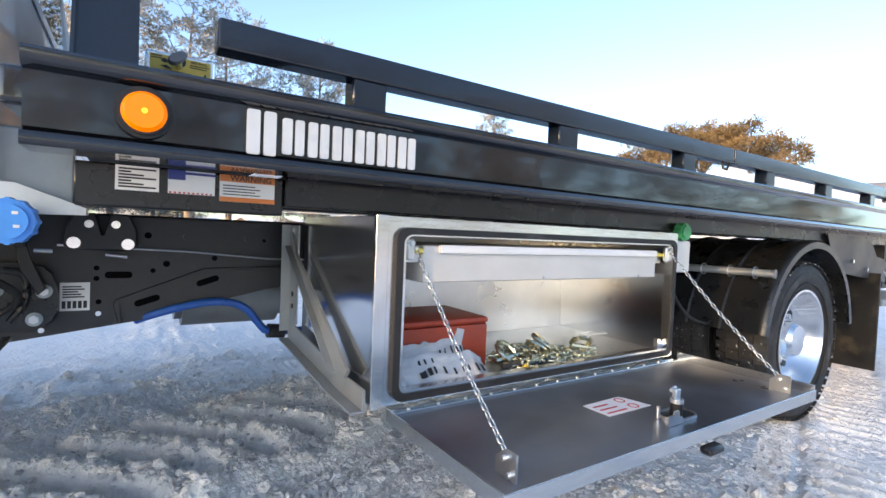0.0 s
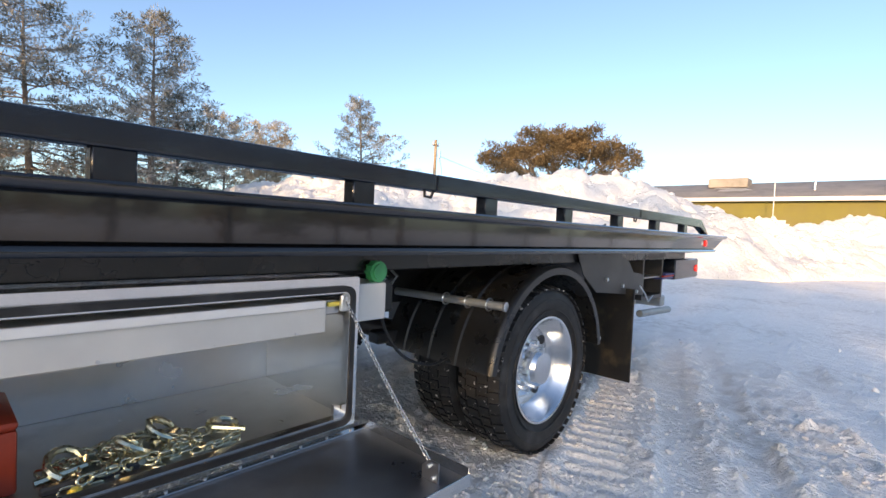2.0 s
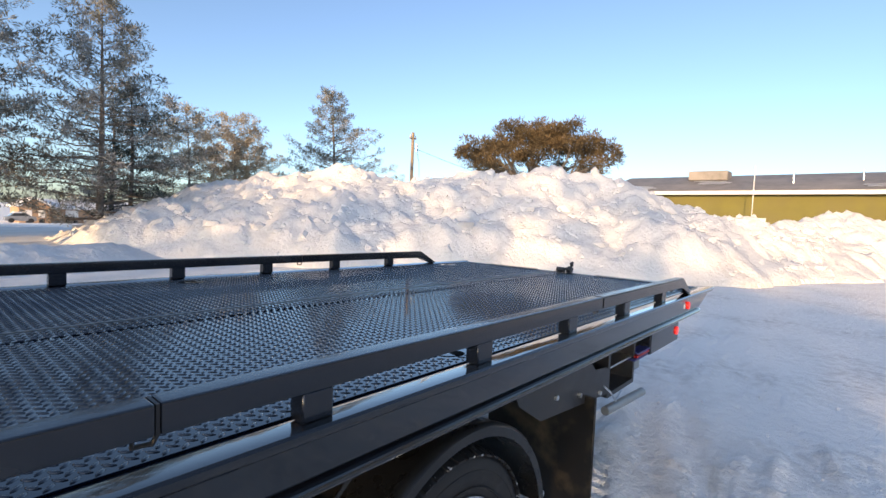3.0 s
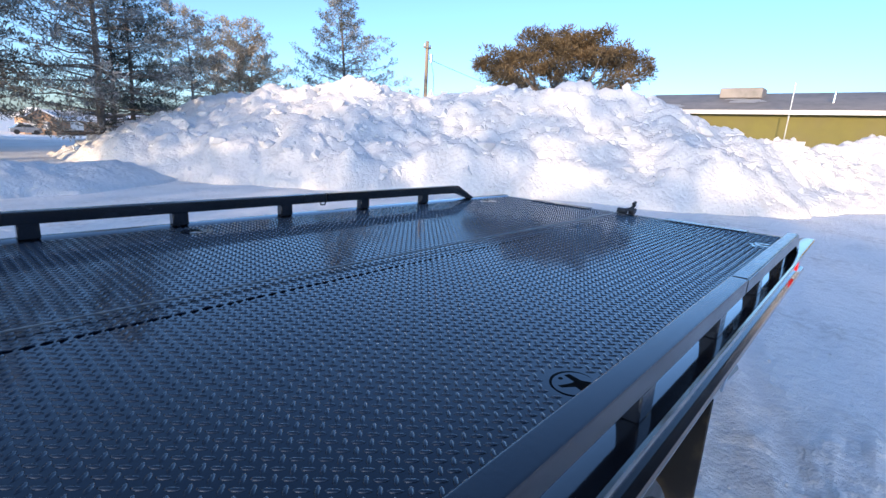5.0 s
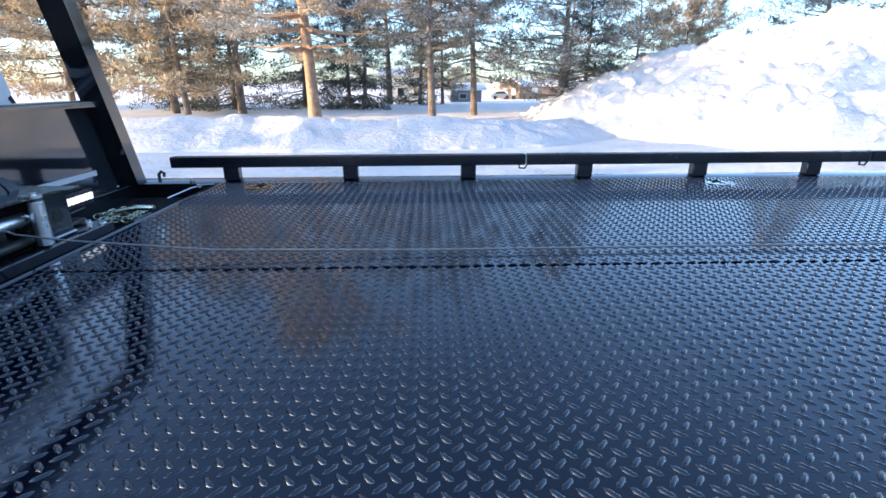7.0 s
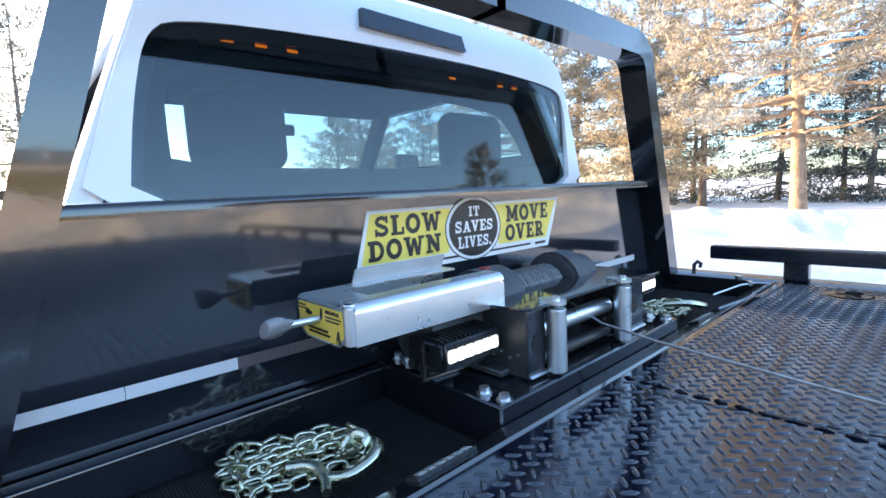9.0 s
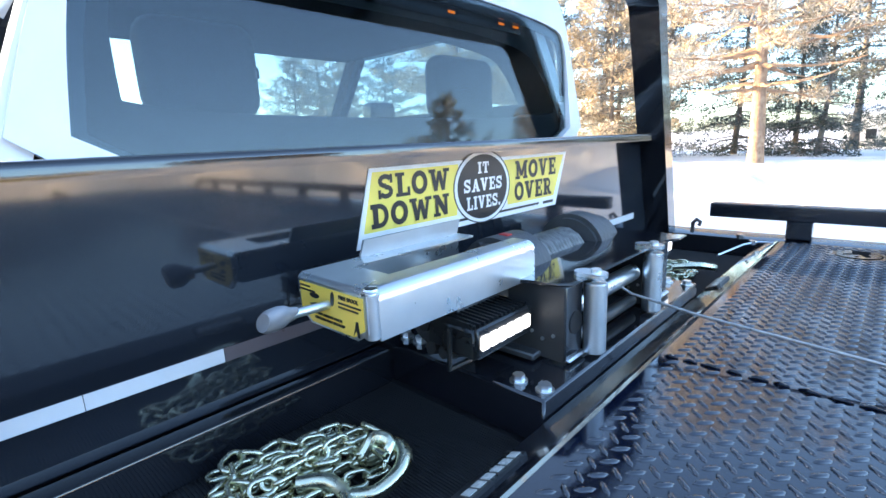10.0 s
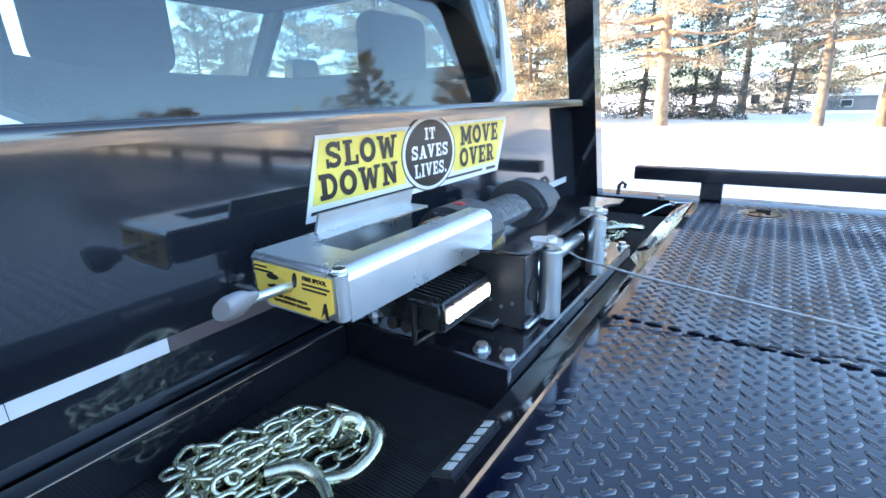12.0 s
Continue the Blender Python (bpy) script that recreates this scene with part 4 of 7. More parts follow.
for bz in (0.60, 0.64, 0.735, 0.775, 0.81, 0.848):
    rod_part("bracket_hole", (0.6395, 0.648, bz), (0.6365, 0.648, bz), 0.0085 if bz < 0.84 else 0.013, "ink" if bz < 0.84 else "zinc", brk, "", 12)
slab_part("bracket_foot", [(0.69, 0.486), (0.69, 0.545), (0.20, 0.497), (0.052, 0.495), (0.052, 0.447), (0.20, 0.449)], "x", 0.6395, 0.6455, "zincpost", brk)
slab_part("foot_flange", [(0.69, 0.481), (0.69, 0.4857), (0.20, 0.4487), (0.052, 0.4467), (0.052, 0.442), (0.20, 0.444)], "x", 0.61, 0.6455, "zincpost", brk)
slab_part("bracket_brace", [(0.66, 0.80), (0.645, 0.845), (0.595, 0.775), (0.13, 0.52), (0.15, 0.497), (0.215, 0.497)], "x", 0.630, 0.6393, "zincpost", brk)
slab_part("brace_edge", [(0.652, 0.80), (0.66, 0.80), (0.215, 0.497), (0.205, 0.497)], "x", 0.612, 0.6299, "zincpost", brk)

# ---- open toolbox ----
built = set(scene.objects)
BX0, BX1, BY0, BY1, BZ0, BZ1 = 0.65, 1.848, 0.07, 0.62, 0.465, 0.912
OX0, OX1, OZ0, OZ1 = 0.72, 1.815, 0.495, 0.875
tb = part("toolbox", ring_slab(bmesh.new(), round_rect(BX0, BX1, BZ0, BZ1, 0.008, 4), round_rect(OX0, OX1, OZ0, OZ1, 0.025, 4), "y", BY0, BY0 + 0.012), M["alu"], truck, "bright aluminium underbody toolbox, open")
for nm, d in (("box_side", (BX0 + 0.001, BX0 + 0.006, BY0 + 0.012, BY1, BZ0 + 0.001, BZ1 - 0.001)), ("box_side", (BX1 - 0.006, BX1 - 0.001, BY0 + 0.012, BY1, BZ0 + 0.001, BZ1 - 0.001)),
              ("box_floor", (BX0 + 0.006, BX1 - 0.006, BY0 + 0.012, BY1, BZ0 + 0.001, BZ0 + 0.012)), ("box_top", (BX0 + 0.006, BX1 - 0.006, BY0 + 0.012, BY1, BZ1 - 0.006, BZ1 - 0.001)),
              ("box_back", (BX0 + 0.006, BX1 - 0.006, BY1 - 0.006, BY1, BZ0 + 0.012, BZ1 - 0.006))):
    box_part(nm, d, "polish" if nm == "box_side" else "inner" if nm == "box_back" else "alu" if nm != "box_floor" else "alu_dull", tb, "", 0.001)
part("door_seal", ring_slab(bmesh.new(), round_rect(OX0 - 0.022, OX1 + 0.012, OZ0 - 0.022, OZ1 + 0.012, 0.03, 5), round_rect(OX0 - 0.004, OX1 - 0.004, OZ0 - 0.004, OZ1 - 0.004, 0.022, 5), "y", BY0 - 0.014, BY0 + 0.001), M["rubber"], tb, "black rubber door seal")
part("seal_channel", ring_slab(bmesh.new(), round_rect(OX0 - 0.004, OX1 + 0.0, OZ0 - 0.004, OZ1 + 0.0, 0.022, 5), round_rect(OX0 + 0.004, OX1 - 0.008, OZ0 + 0.004, OZ1 - 0.008, 0.018, 5), "y", BY0 - 0.010, BY0 + 0.02), M["alu"], tb)
box_part("corner_trim", (BX0 - 0.002, BX0 + 0.03, BY0 - 0.004, BY0 - 0.0005, BZ0 - 0.004, BZ1 + 0.002), "alu", tb, "", 0.001)
# drawer on slides under the lid of the box
dr = box_part("drawer", (0.785, 1.745, 0.086, 0.5, 0.752, 0.845), "drawer", tb, "white sheet metal drawer", 0.003)
box_part("drawer_pull", (0.83, 1.735, 0.074, 0.088, 0.826, 0.848), "white", dr, "folded white drawer lip", 0.004, 2)
for xa, xb in ((0.742, 0.783), (1.747, 1.8)):
    sl = box_part("drawer_slide", (xa, xb, 0.1, 0.5, 0.80, 0.845), "alu_dull", dr)
    box_part("slide_catch", (xa + 0.006, xb + 0.012 if xa < 1 else xb - 0.004, 0.088, 0.1, 0.825, 0.838), "yellow", sl, "yellow slide catch")
for xa in (0.80, 1.2, 1.65):
    rod_part("rivet", (xa, 0.087, 0.76), (xa, 0.083, 0.76), 0.004, "alu_dull", dr, "", 8)
for xa in (0.735, 1.79):
    ln = box_part("chain_lug", (xa, xa + 0.02, 0.075, 0.09, 0.81, 0.86), "zinc", tb)
    rod_part("pin", (xa + 0.01, 0.076, 0.85), (xa + 0.01, 0.066, 0.85), 0.006, "zinc", ln, "", 8)
for xa in (0.724, 1.782):
    slab_part("corner_gusset", [(xa, 0.5), (xa + 0.028, 0.5), (xa + 0.02, 0.525), (xa, 0.53)], "y", 0.085, 0.1, "alu_dull", tb)

# the dropped door: a steel pan with a bright folded rim
DX0, DX1, DY0, DY1, DZ = 0.69, 1.872, -0.362, 0.062, 0.452
door = box_part("toolbox_door", (DX0, DX1, DY0, DY1, DZ - 0.014, DZ), "sheet", tb, "dark steel door hanging open on chains", 0.001)
for d in ((DX0 - 0.003, DX0, DY0, DY1, DZ - 0.02, DZ + 0.012), (DX1, DX1 + 0.004, DY0, DY1, DZ - 0.02, DZ + 0.026), (DX0 - 0.003, DX1 + 0.004, DY0 - 0.004, DY0, DZ - 0.02, DZ + 0.012), (DX0, DX1, DY1 - 0.026, DY1 - 0.001, DZ + 0.0005, DZ + 0.006)):
    box_part("door_rim", d, "alu", door, "", 0.0008)
for k in range(14):
    xr = DX0 + 0.05 + k * 0.083
    rod_part("rivet", (xr, DY1 - 0.014, DZ + 0.005), (xr, DY1 - 0.014, DZ + 0.009), 0.004, "alu_dull", door, "", 8)
st = slab_part("door_sticker", [(1.152, -0.122), (1.3, -0.116), (1.322, -0.2), (1.155, -0.2)], "z", DZ + 0.0006, DZ + 0.0016, "white", door, "white instruction sticker with red signs")
for k in range(3):
    box_part("print", (1.165, 1.22 + 0.01 * k, -0.146 - 0.022 * k, -0.14 - 0.022 * k, DZ + 0.0016, DZ + 0.0022), "redink", st, "", 0)
for cy in (-0.138, -0.18):
    bm = ring_slab(bmesh.new(), [(1.275 + 0.015 * math.cos(a / 8 * math.pi), cy + 0.015 * math.sin(a / 8 * math.pi)) for a in range(16)], [(1.275 + 0.011 * math.cos(a / 8 * math.pi), cy + 0.011 * math.sin(a / 8 * math.pi)) for a in range(16)], "z", DZ + 0.0016, DZ + 0.0022)
    part("print", bm, M["redink"], st)
# recessed latch
lt = part("latch", ring_slab(bmesh.new(), round_rect(1.262, 1.372, -0.305, -0.24, 0.03, 5), round_rect(1.266, 1.368, -0.301, -0.244, 0.026, 5), "z", DZ + 0.0006, DZ + 0.007), M["alu_dull"], door, "zinc latch cup")
part("latch_well", slab(bmesh.new(), round_rect(1.266, 1.368, -0.301, -0.244, 0.026, 5), "z", DZ + 0.0007, DZ + 0.003), M["ink"], lt)
slab_part("latch_plate", [(1.225, DZ + 0.001), (1.285, DZ + 0.001), (1.285, DZ + 0.008), (1.278, DZ + 0.018), (1.268, DZ + 0.018), (1.264, DZ + 0.034), (1.246, DZ + 0.034), (1.242, DZ + 0.026), (1.225, DZ + 0.026)], "y", -0.309, -0.3065, "alu_dull", lt)
rod_part("latch_bolt", (1.318, -0.27, DZ + 0.002), (1.318, -0.27, DZ + 0.032), 0.015, "ink", lt, "", 16)
rod_part("latch_key", (1.318, -0.27, DZ + 0.032), (1.318, -0.27, DZ + 0.042), 0.016, "zinc", lt, "", 16)
box_part("latch_arm", (1.308, 1.328, -0.274, -0.262, DZ + 0.042, DZ + 0.066), "zinc", lt, "", 0.002)
rod_part("latch_stud", (1.255, -0.262, DZ + 0.001), (1.255, -0.262, DZ + 0.03), 0.005, "zinc", lt, "", 10)
rod_part("latch_spring", (1.325, -0.25, DZ + 0.055), (1.35, -0.245, DZ + 0.058), 0.005, "zinc", lt, "", 8)
box_part("latch_handle", (1.27, 1.33, -0.385, -0.355, DZ - 0.05, DZ - 0.03), "ink", lt, "", 0.006)
door_link = link_mesh(0.021, 0.0125, 0.0034)
door_link.materials.append(M["chainz"])
for xa, tx, bx in ((0.745, 0.75, 0.745), (1.8, 1.80, 1.80)):
    pl = slab_part("chain_plate", [(-0.33, DZ), (-0.275, DZ), (-0.275, DZ + 0.03), (-0.3, DZ + 0.05), (-0.33, DZ + 0.05)], "x", bx - 0.004, bx, "alu_dull", door)
    rod_part("pin", (bx - 0.012, -0.3, DZ + 0.035), (bx + 0.008, -0.3, DZ + 0.035), 0.005, "zinc", pl, "", 8)
    rod_part("pin", (bx - 0.012, -0.315, DZ + 0.01), (bx + 0.008, -0.315, DZ + 0.01), 0.005, "zinc", pl, "", 8)
    cpts = []
    for k in range(9):
        u = k / 8
        cpts.append((tx + (bx - tx) * u, 0.06 + (-0.30 - 0.06) * u, 0.835 + (DZ + 0.04 - 0.835) * u - 0.012 * math.sin(math.pi * u)))
    ch = rod_part("door_chain", (tx, 0.066, 0.838), (tx, 0.056, 0.838), 0.004, "chainz", tb, "small zinc chain that holds the door", 8)
    chain_along(cpts, door_link, 0.0165, ch)
shift(built, (0.008, -0.02, -0.015))

# cap and bracket behind the toolbox
box_part("light_box", (1.862, 1.985, 0.074, 0.3, 0.752, 0.872), "drawer", truck, "small pale metal box beside the toolbox", 0.008, 2)
bm = rod(bmesh.new(), (1.955, 0.115, 0.905), (1.955, 0.072, 0.905), 0.034, 20, bevel=0.008)
gc = part("filler_cap", bm, M["green"], truck, "round green plastic cap")
for k in range(10):
    a = k * math.pi / 5
    rod_part("grip", (1.955 + 0.0315 * math.cos(a), 0.11, 0.905 + 0.0315 * math.sin(a)), (1.955 + 0.0315 * math.cos(a), 0.085, 0.905 + 0.0315 * math.sin(a)), 0.005, "green", gc, "", 8)
part("cap_strap", hose(bmesh.new(), eased([(1.98, 0.09, 0.895), (2.02, 0.1, 0.87), (2.03, 0.16, 0.9), (2.0, 0.2, 0.92)]), 0.002, 6), M["rubber"], gc)
part("air_hose", hose(bmesh.new(), eased([(2.08, 0.25, 0.82), (2.12, 0.22, 0.66), (2.2, 0.2, 0.56), (2.34, 0.2, 0.51), (2.5, 0.25, 0.5)]), 0.006, 8), M["rubber"], truck)
box_part("valve_block", (2.1, 2.22, 0.3, 0.42, 0.72, 0.86), "frame", truck, "", 0.01)
for k in range(3):
    part("fitting", hose(bmesh.new(), [(2.05 + 0.05 * k, 0.26, 0.9), (2.06 + 0.05 * k, 0.22, 0.87), (2.05 + 0.05 * k, 0.24, 0.84)], 0.006, 6), M["zinc"], truck)

# bar with three clamps that carries the mudguard
bar = rod_part("mudguard_bar", (2.52, 0.62, 0.745), (2.60, 0.04, 0.742), 0.018, "zincpost", truck, "round grey bar across the mudguard front", 14)
rod_part("bar_cap", (2.60, 0.04, 0.742), (2.601, 0.03, 0.742), 0.021, "zinc", bar, "", 14)
for u in (0.12, 0.3, 0.5):
    c = Vector((2.60, 0.04, 0.742)).lerp(Vector((2.52, 0.62, 0.745)), u)
    bm = hose(bmesh.new(), [(c.x + 0.026 * math.cos(a), c.y, c.z + 0.026 * math.sin(a)) for a in [2 * math.pi * k / 14 for k in range(14)]], 0.004, 6, closed=True)
    part("bar_clamp", bm, M["zinc"], bar, "thin zinc clamp")

# mudguards with rolled edge and pressed ribs
HX, HZ = 3.0, 0.395


def mudguard(y_out, y_in):
    R, a0, a1, n = 0.505, 8, 171, 30
    bm = bmesh.new()
    s = 1 if y_in > y_out else -1
    prof = [(0.0, -0.035), (0.0, -0.004), (0.012, 0.006), (0.035, 0.006), (0.05, 0.0)]
    w = abs(y_in - y_out)
    for yr in (0.2, 0.36, 0.52):
        prof += [(yr - 0.010, 0.0), (yr - 0.004, 0.009), (yr + 0.003, 0.009), (yr + 0.007, 0.0)]
    prof += [(w, 0.0), (w, -0.02), (0.012, -0.02)]
    rows = []
    for i in range(n + 1):
        a = radians(a0 + (a1 - a0) * i / n)
        rows.append([bm.verts.new((HX + (R + r) * math.cos(a), y_out + s * y, HZ + (R + r) * math.sin(a))) for y, r in prof])
    for A, B in zip(rows, rows[1:]):
        for k in range(len(prof)):
            j = (k + 1) % len(prof)
            bm.faces.new((A[k], A[j], B[j], B[k]))
    bm.faces.new(rows[0])
    bm.faces.new(rows[-1][::-1])
    return part("mudguard", bm, M["plastic"], truck, "black moulded mudguard with ribs", smooth=50)


g = mudguard(0.015, 0.66)
rod_part("bolt", (3.50, 0.034, 0.49), (3.50, 0.022, 0.49), 0.014, "zinc", g, "", 8)
mudguard(BW - 0.03, BW - 0.68)


def wheel_at(x, y_face, inward, rim_deep):
    """A tyre with tread blocks and a dished bright rim; the face looks away from the truck."""
    s = inward
    w, R = 0.235, 0.405
    # tyre
    prof = [(0.055, 0.245), (0.02, 0.262), (0.004, 0.30), (0.0, 0.335), (0.008, 0.372), (0.024, 0.392), (0.05, 0.398), (w - 0.05, 0.398), (w - 0.024, 0.392), (w - 0.008, 0.372), (w, 0.335), (w - 0.004, 0.30), (w - 0.02, 0.262), (w - 0.055, 0.245)]
    bm = bmesh.new()
    n = 56
    rows = []
    for i in range(n):
        a = 2 * math.pi * i / n
        rows.append([bm.verts.new((x + r * math.cos(a), y_face + s * y, HZ + 0.005 + r * math.sin(a))) for y, r in prof])
    for i in range(n):
        A, B = rows[i], rows[(i + 1) % n]
        for k in range(len(prof) - 1):
            bm.faces.new((A[k], A[k + 1], B[k + 1], B[k]))
    wheel = part("wheel", bm, M["rubber"], truck, "black road tyre with snow in its tread", smooth=40)
    # tread blocks
    bm = bmesh.new()
    for i in range(48):
        for j, (ya, yb) in enumerate(((0.004, 0.052), (0.06, 0.11), (0.122, 0.175), (0.183, w - 0.004))):
            a = 2 * math.pi * (i + (0.5 if j % 2 else 0)) / 48
            da = 2 * math.pi / 48 * 0.33
            r0, r1 = 0.388, 0.407
            vv = []
            for r in (r0, r1):
                for yy in (ya, yb):
                    for aa in (a - da, a + da):
                        sl = 0.018 * (yy - 0.117) / 0.117 * (1 if j < 2 else -1)
                        rr = r - (0.012 if (yy in (0.004, w - 0.004)) and r == r1 else 0)
                        vv.append(bm.verts.new((x + rr * math.cos(aa + sl), y_face + s * yy, HZ + 0.005 + rr * math.sin(aa + sl))))
            for f in ((0, 1, 3, 2), (4, 6, 7, 5), (0, 4, 5, 1), (2, 3, 7, 6), (0, 2, 6, 4), (1, 5, 7, 3)):
                bm.faces.new([vv[q] for q in f])
    tagged(part("tread_relief", bm, M["tread"], wheel, smooth=0), kind="stuff")
    # sidewall rings
    for rr in (0.345, 0.29):
        bm = hose(bmesh.new(), [(x + rr * math.cos(a), y_face + s * 0.003, HZ + 0.005 + rr * math.sin(a)) for a in [2 * math.pi * k / 40 for k in range(40)]], 0.0035, 5, closed=True)
        part("sidewall_ring", bm, M["rubber"], wheel)
    # rim
    rp = [(0.045, 0.262), (0.012, 0.258), (0.012, 0.248), (0.03, 0.236), (0.10, 0.222), (0.128, 0.20), (0.135, 0.165), (0.118, 0.135), (0.112, 0.09), (0.05, 0.088), (0.03, 0.075), (0.028, 0.0)] if rim_deep else [(0.2, 0.262), (0.2, 0.23), (0.05, 0.22), (0.03, 0.1), (0.03, 0.0)]
    bm = bmesh.new()
    rows = []
    for i in range(48):
        a = 2 * math.pi * i / 48
        rows.append([bm.verts.new((x + max(r, 0.002) * math.cos(a), y_face + s * y, HZ + 0.005 + max(r, 0.002) * math.sin(a))) for y, r in rp])
    for i in range(48):
        A, B = rows[i], rows[(i + 1) % 48]
        for k in range(len(rp) - 1):
            bm.faces.new((A[k], A[k + 1], B[k + 1], B[k]))
    rim = part("rim", bm, M["rim"], wheel, "polished aluminium rim", smooth=30)
    if rim_deep:
        for k in range(10):
            a = 2 * math.pi * k / 10
            cx, cz = x + 0.115 * math.cos(a), HZ + 0.005 + 0.115 * math.sin(a)
            rod_part("lug_nut", (cx, y_face + s * 0.118, cz), (cx, y_face + s * 0.085, cz), 0.013, "rim", rim, "", 8)
        for k in range(4):
            a = 2 * math.pi * (k + 0.4) / 4
            cx, cz = x + 0.178 * math.cos(a), HZ + 0.005 + 0.178 * math.sin(a)
            rod_part("hand_hole", (cx, y_face + s * 0.134, cz), (cx, y_face + s * 0.126, cz), 0.024, "ink", rim, "dark round hand hole", 16)
    return wheel


for x, y, s, deep in ((HX, 0.045, 1, True), (HX, 0.335, 1, False), (HX, BW - 0.06, -1, True), (HX, BW - 0.35, -1, False), (-2.2, 0.12, 1, True), (-2.2, BW - 0.12, -1, True)):
    wheel_at(x, y, s, deep)
rod_part("rear_axle", (HX, 0.5, HZ), (HX, BW - 0.5, HZ), 0.07, "frame", truck, "", 16)
box_part("leaf_spring", (2.4, 3.7, 0.6, 0.68, 0.5, 0.56), "frame", truck, "", 0.01)

# mud flap and its angle bracket
fl = part("mud_flap", box(bmesh.new(), 4.03, 4.045, 0.045, 0.66, 0.125, 0.73, 0.004), M["flap"], truck, "black rubber mud flap with dried dirt")
bm = slab(bmesh.new(), [(3.35, 0.955), (3.92, 0.945), (4.06, 0.90), (4.14, 0.83), (4.28, 0.815), (4.33, 0.79), (4.33, 0.665), (3.6, 0.73), (3.42, 0.84)], "y", 0.10, 0.106)
fb = part("flap_bracket", bm, M["frame"], truck, "dark bent plate with bolts")
box_part("flap_flange", (4.03, 4.33, 0.10, 0.66, 0.69, 0.70), "frame", fb)
for k in range(3):
    rod_part("bolt", (3.72 + 0.24 * k, 0.1, 0.80 - 0.05 * k), (3.72 + 0.24 * k, 0.088, 0.80 - 0.05 * k), 0.012, "zinc", fb, "", 8)
part("mud_flap", box(bmesh.new(), 4.03, 4.045, BW - 0.66, BW - 0.045, 0.125, 0.73, 0.004), M["flap"], truck)

# hinge box, wheel lift and tail lamps
hb = part("pivot_box", ring_slab(bmesh.new(), round_rect(4.36, 4.77, 0.62, 0.94, 0.01, 2), round_rect(4.385, 4.745, 0.645, 0.915, 0.006, 2), "y", 0.12, 0.55), M["frame"], truck, "grey welded pivot box with strap")
box_part("pivot_back", (4.37, 4.76, 0.5, 0.54, 0.63, 0.93), "sheet", hb)
box_part("pivot_rib", (4.385, 4.745, 0.13, 0.3, 0.77, 0.782), "alu_dull", hb)
for k, m_ in enumerate(("navy", "redink", "navy")):
    box_part("strap", (4.72 + 0.03 * k, 4.96 + 0.015 * k, 0.1, 0.17, 0.755 + 0.015 * k, 0.767 + 0.015 * k), m_, hb, "blue strap" if m_ == "navy" else "red strap", 0.004, 2)
part("hook_wire", hose(bmesh.new(), [(4.2, 0.075, 0.74), (4.3, 0.075, 0.68), (4.37, 0.075, 0.62), (4.45, 0.075, 0.66)], 0.005, 6), M["zinc"], hb, "thin bright wire hook")
tlb = box_part("rear_bumper", (5.0, 5.62, 0.1, 0.24, 0.74, 0.905), "rail", truck, "dark steel rear lamp beam", 0.01)
box_part("bumper_cross", (5.5, 5.62, 0.24, BW - 0.24, 0.76, 0.9), "rail", tlb)
for z, xx in ((0.815, 5.615),):
    rod_part("tail_lamp", (xx, 0.16, z), (xx + 0.02, 0.16, z), 0.045, "redlens", tlb, "lit red tail lamp", 18)
    rod_part("tail_lamp", (5.56, 0.101, 0.82), (5.56, 0.09, 0.82), 0.03, "redlens", tlb, "", 16)
rod_part("side_lamp", (5.37, -0.0075, 1.04), (5.37, -0.02, 1.04), 0.026, "redlens", truck, "small red side lamp", 16)
box_part("side_reflector", (5.27, 5.31, -0.0095, -0.0082, 1.025, 1.055), "white", truck, "", 0.001)
box_part("wheel_lift_bar", (4.9, 5.75, 0.62, 0.75, 0.42, 0.52), "zincpost", truck, "grey wheel lift arm", 0.01)
rod_part("lift_pin", (4.45, 0.16, 0.515), (4.98, 0.13, 0.505), 0.026, "zincpost", truck, "round grey steel pin", 14, bevel=0.004)
box_part("wheel_lift_cross", (5.62, 5.75, 0.4, 2.0, 0.43, 0.53), "zincpost", truck, "", 0.01)
for yy in (0.45, 1.87):
    box_part("tail_rail", (5.0, 5.55, yy, yy + 0.08, 0.7, 0.93), "frame", truck, "", 0.01)

# ---- headboard ----
def hb_y(z):
    """The slanting posts' outer edge at a height, from the bed's side."""
    return 0.075 + 0.29 * (z - 1.1)


PW = 0.075
Z_TOP = 2.055
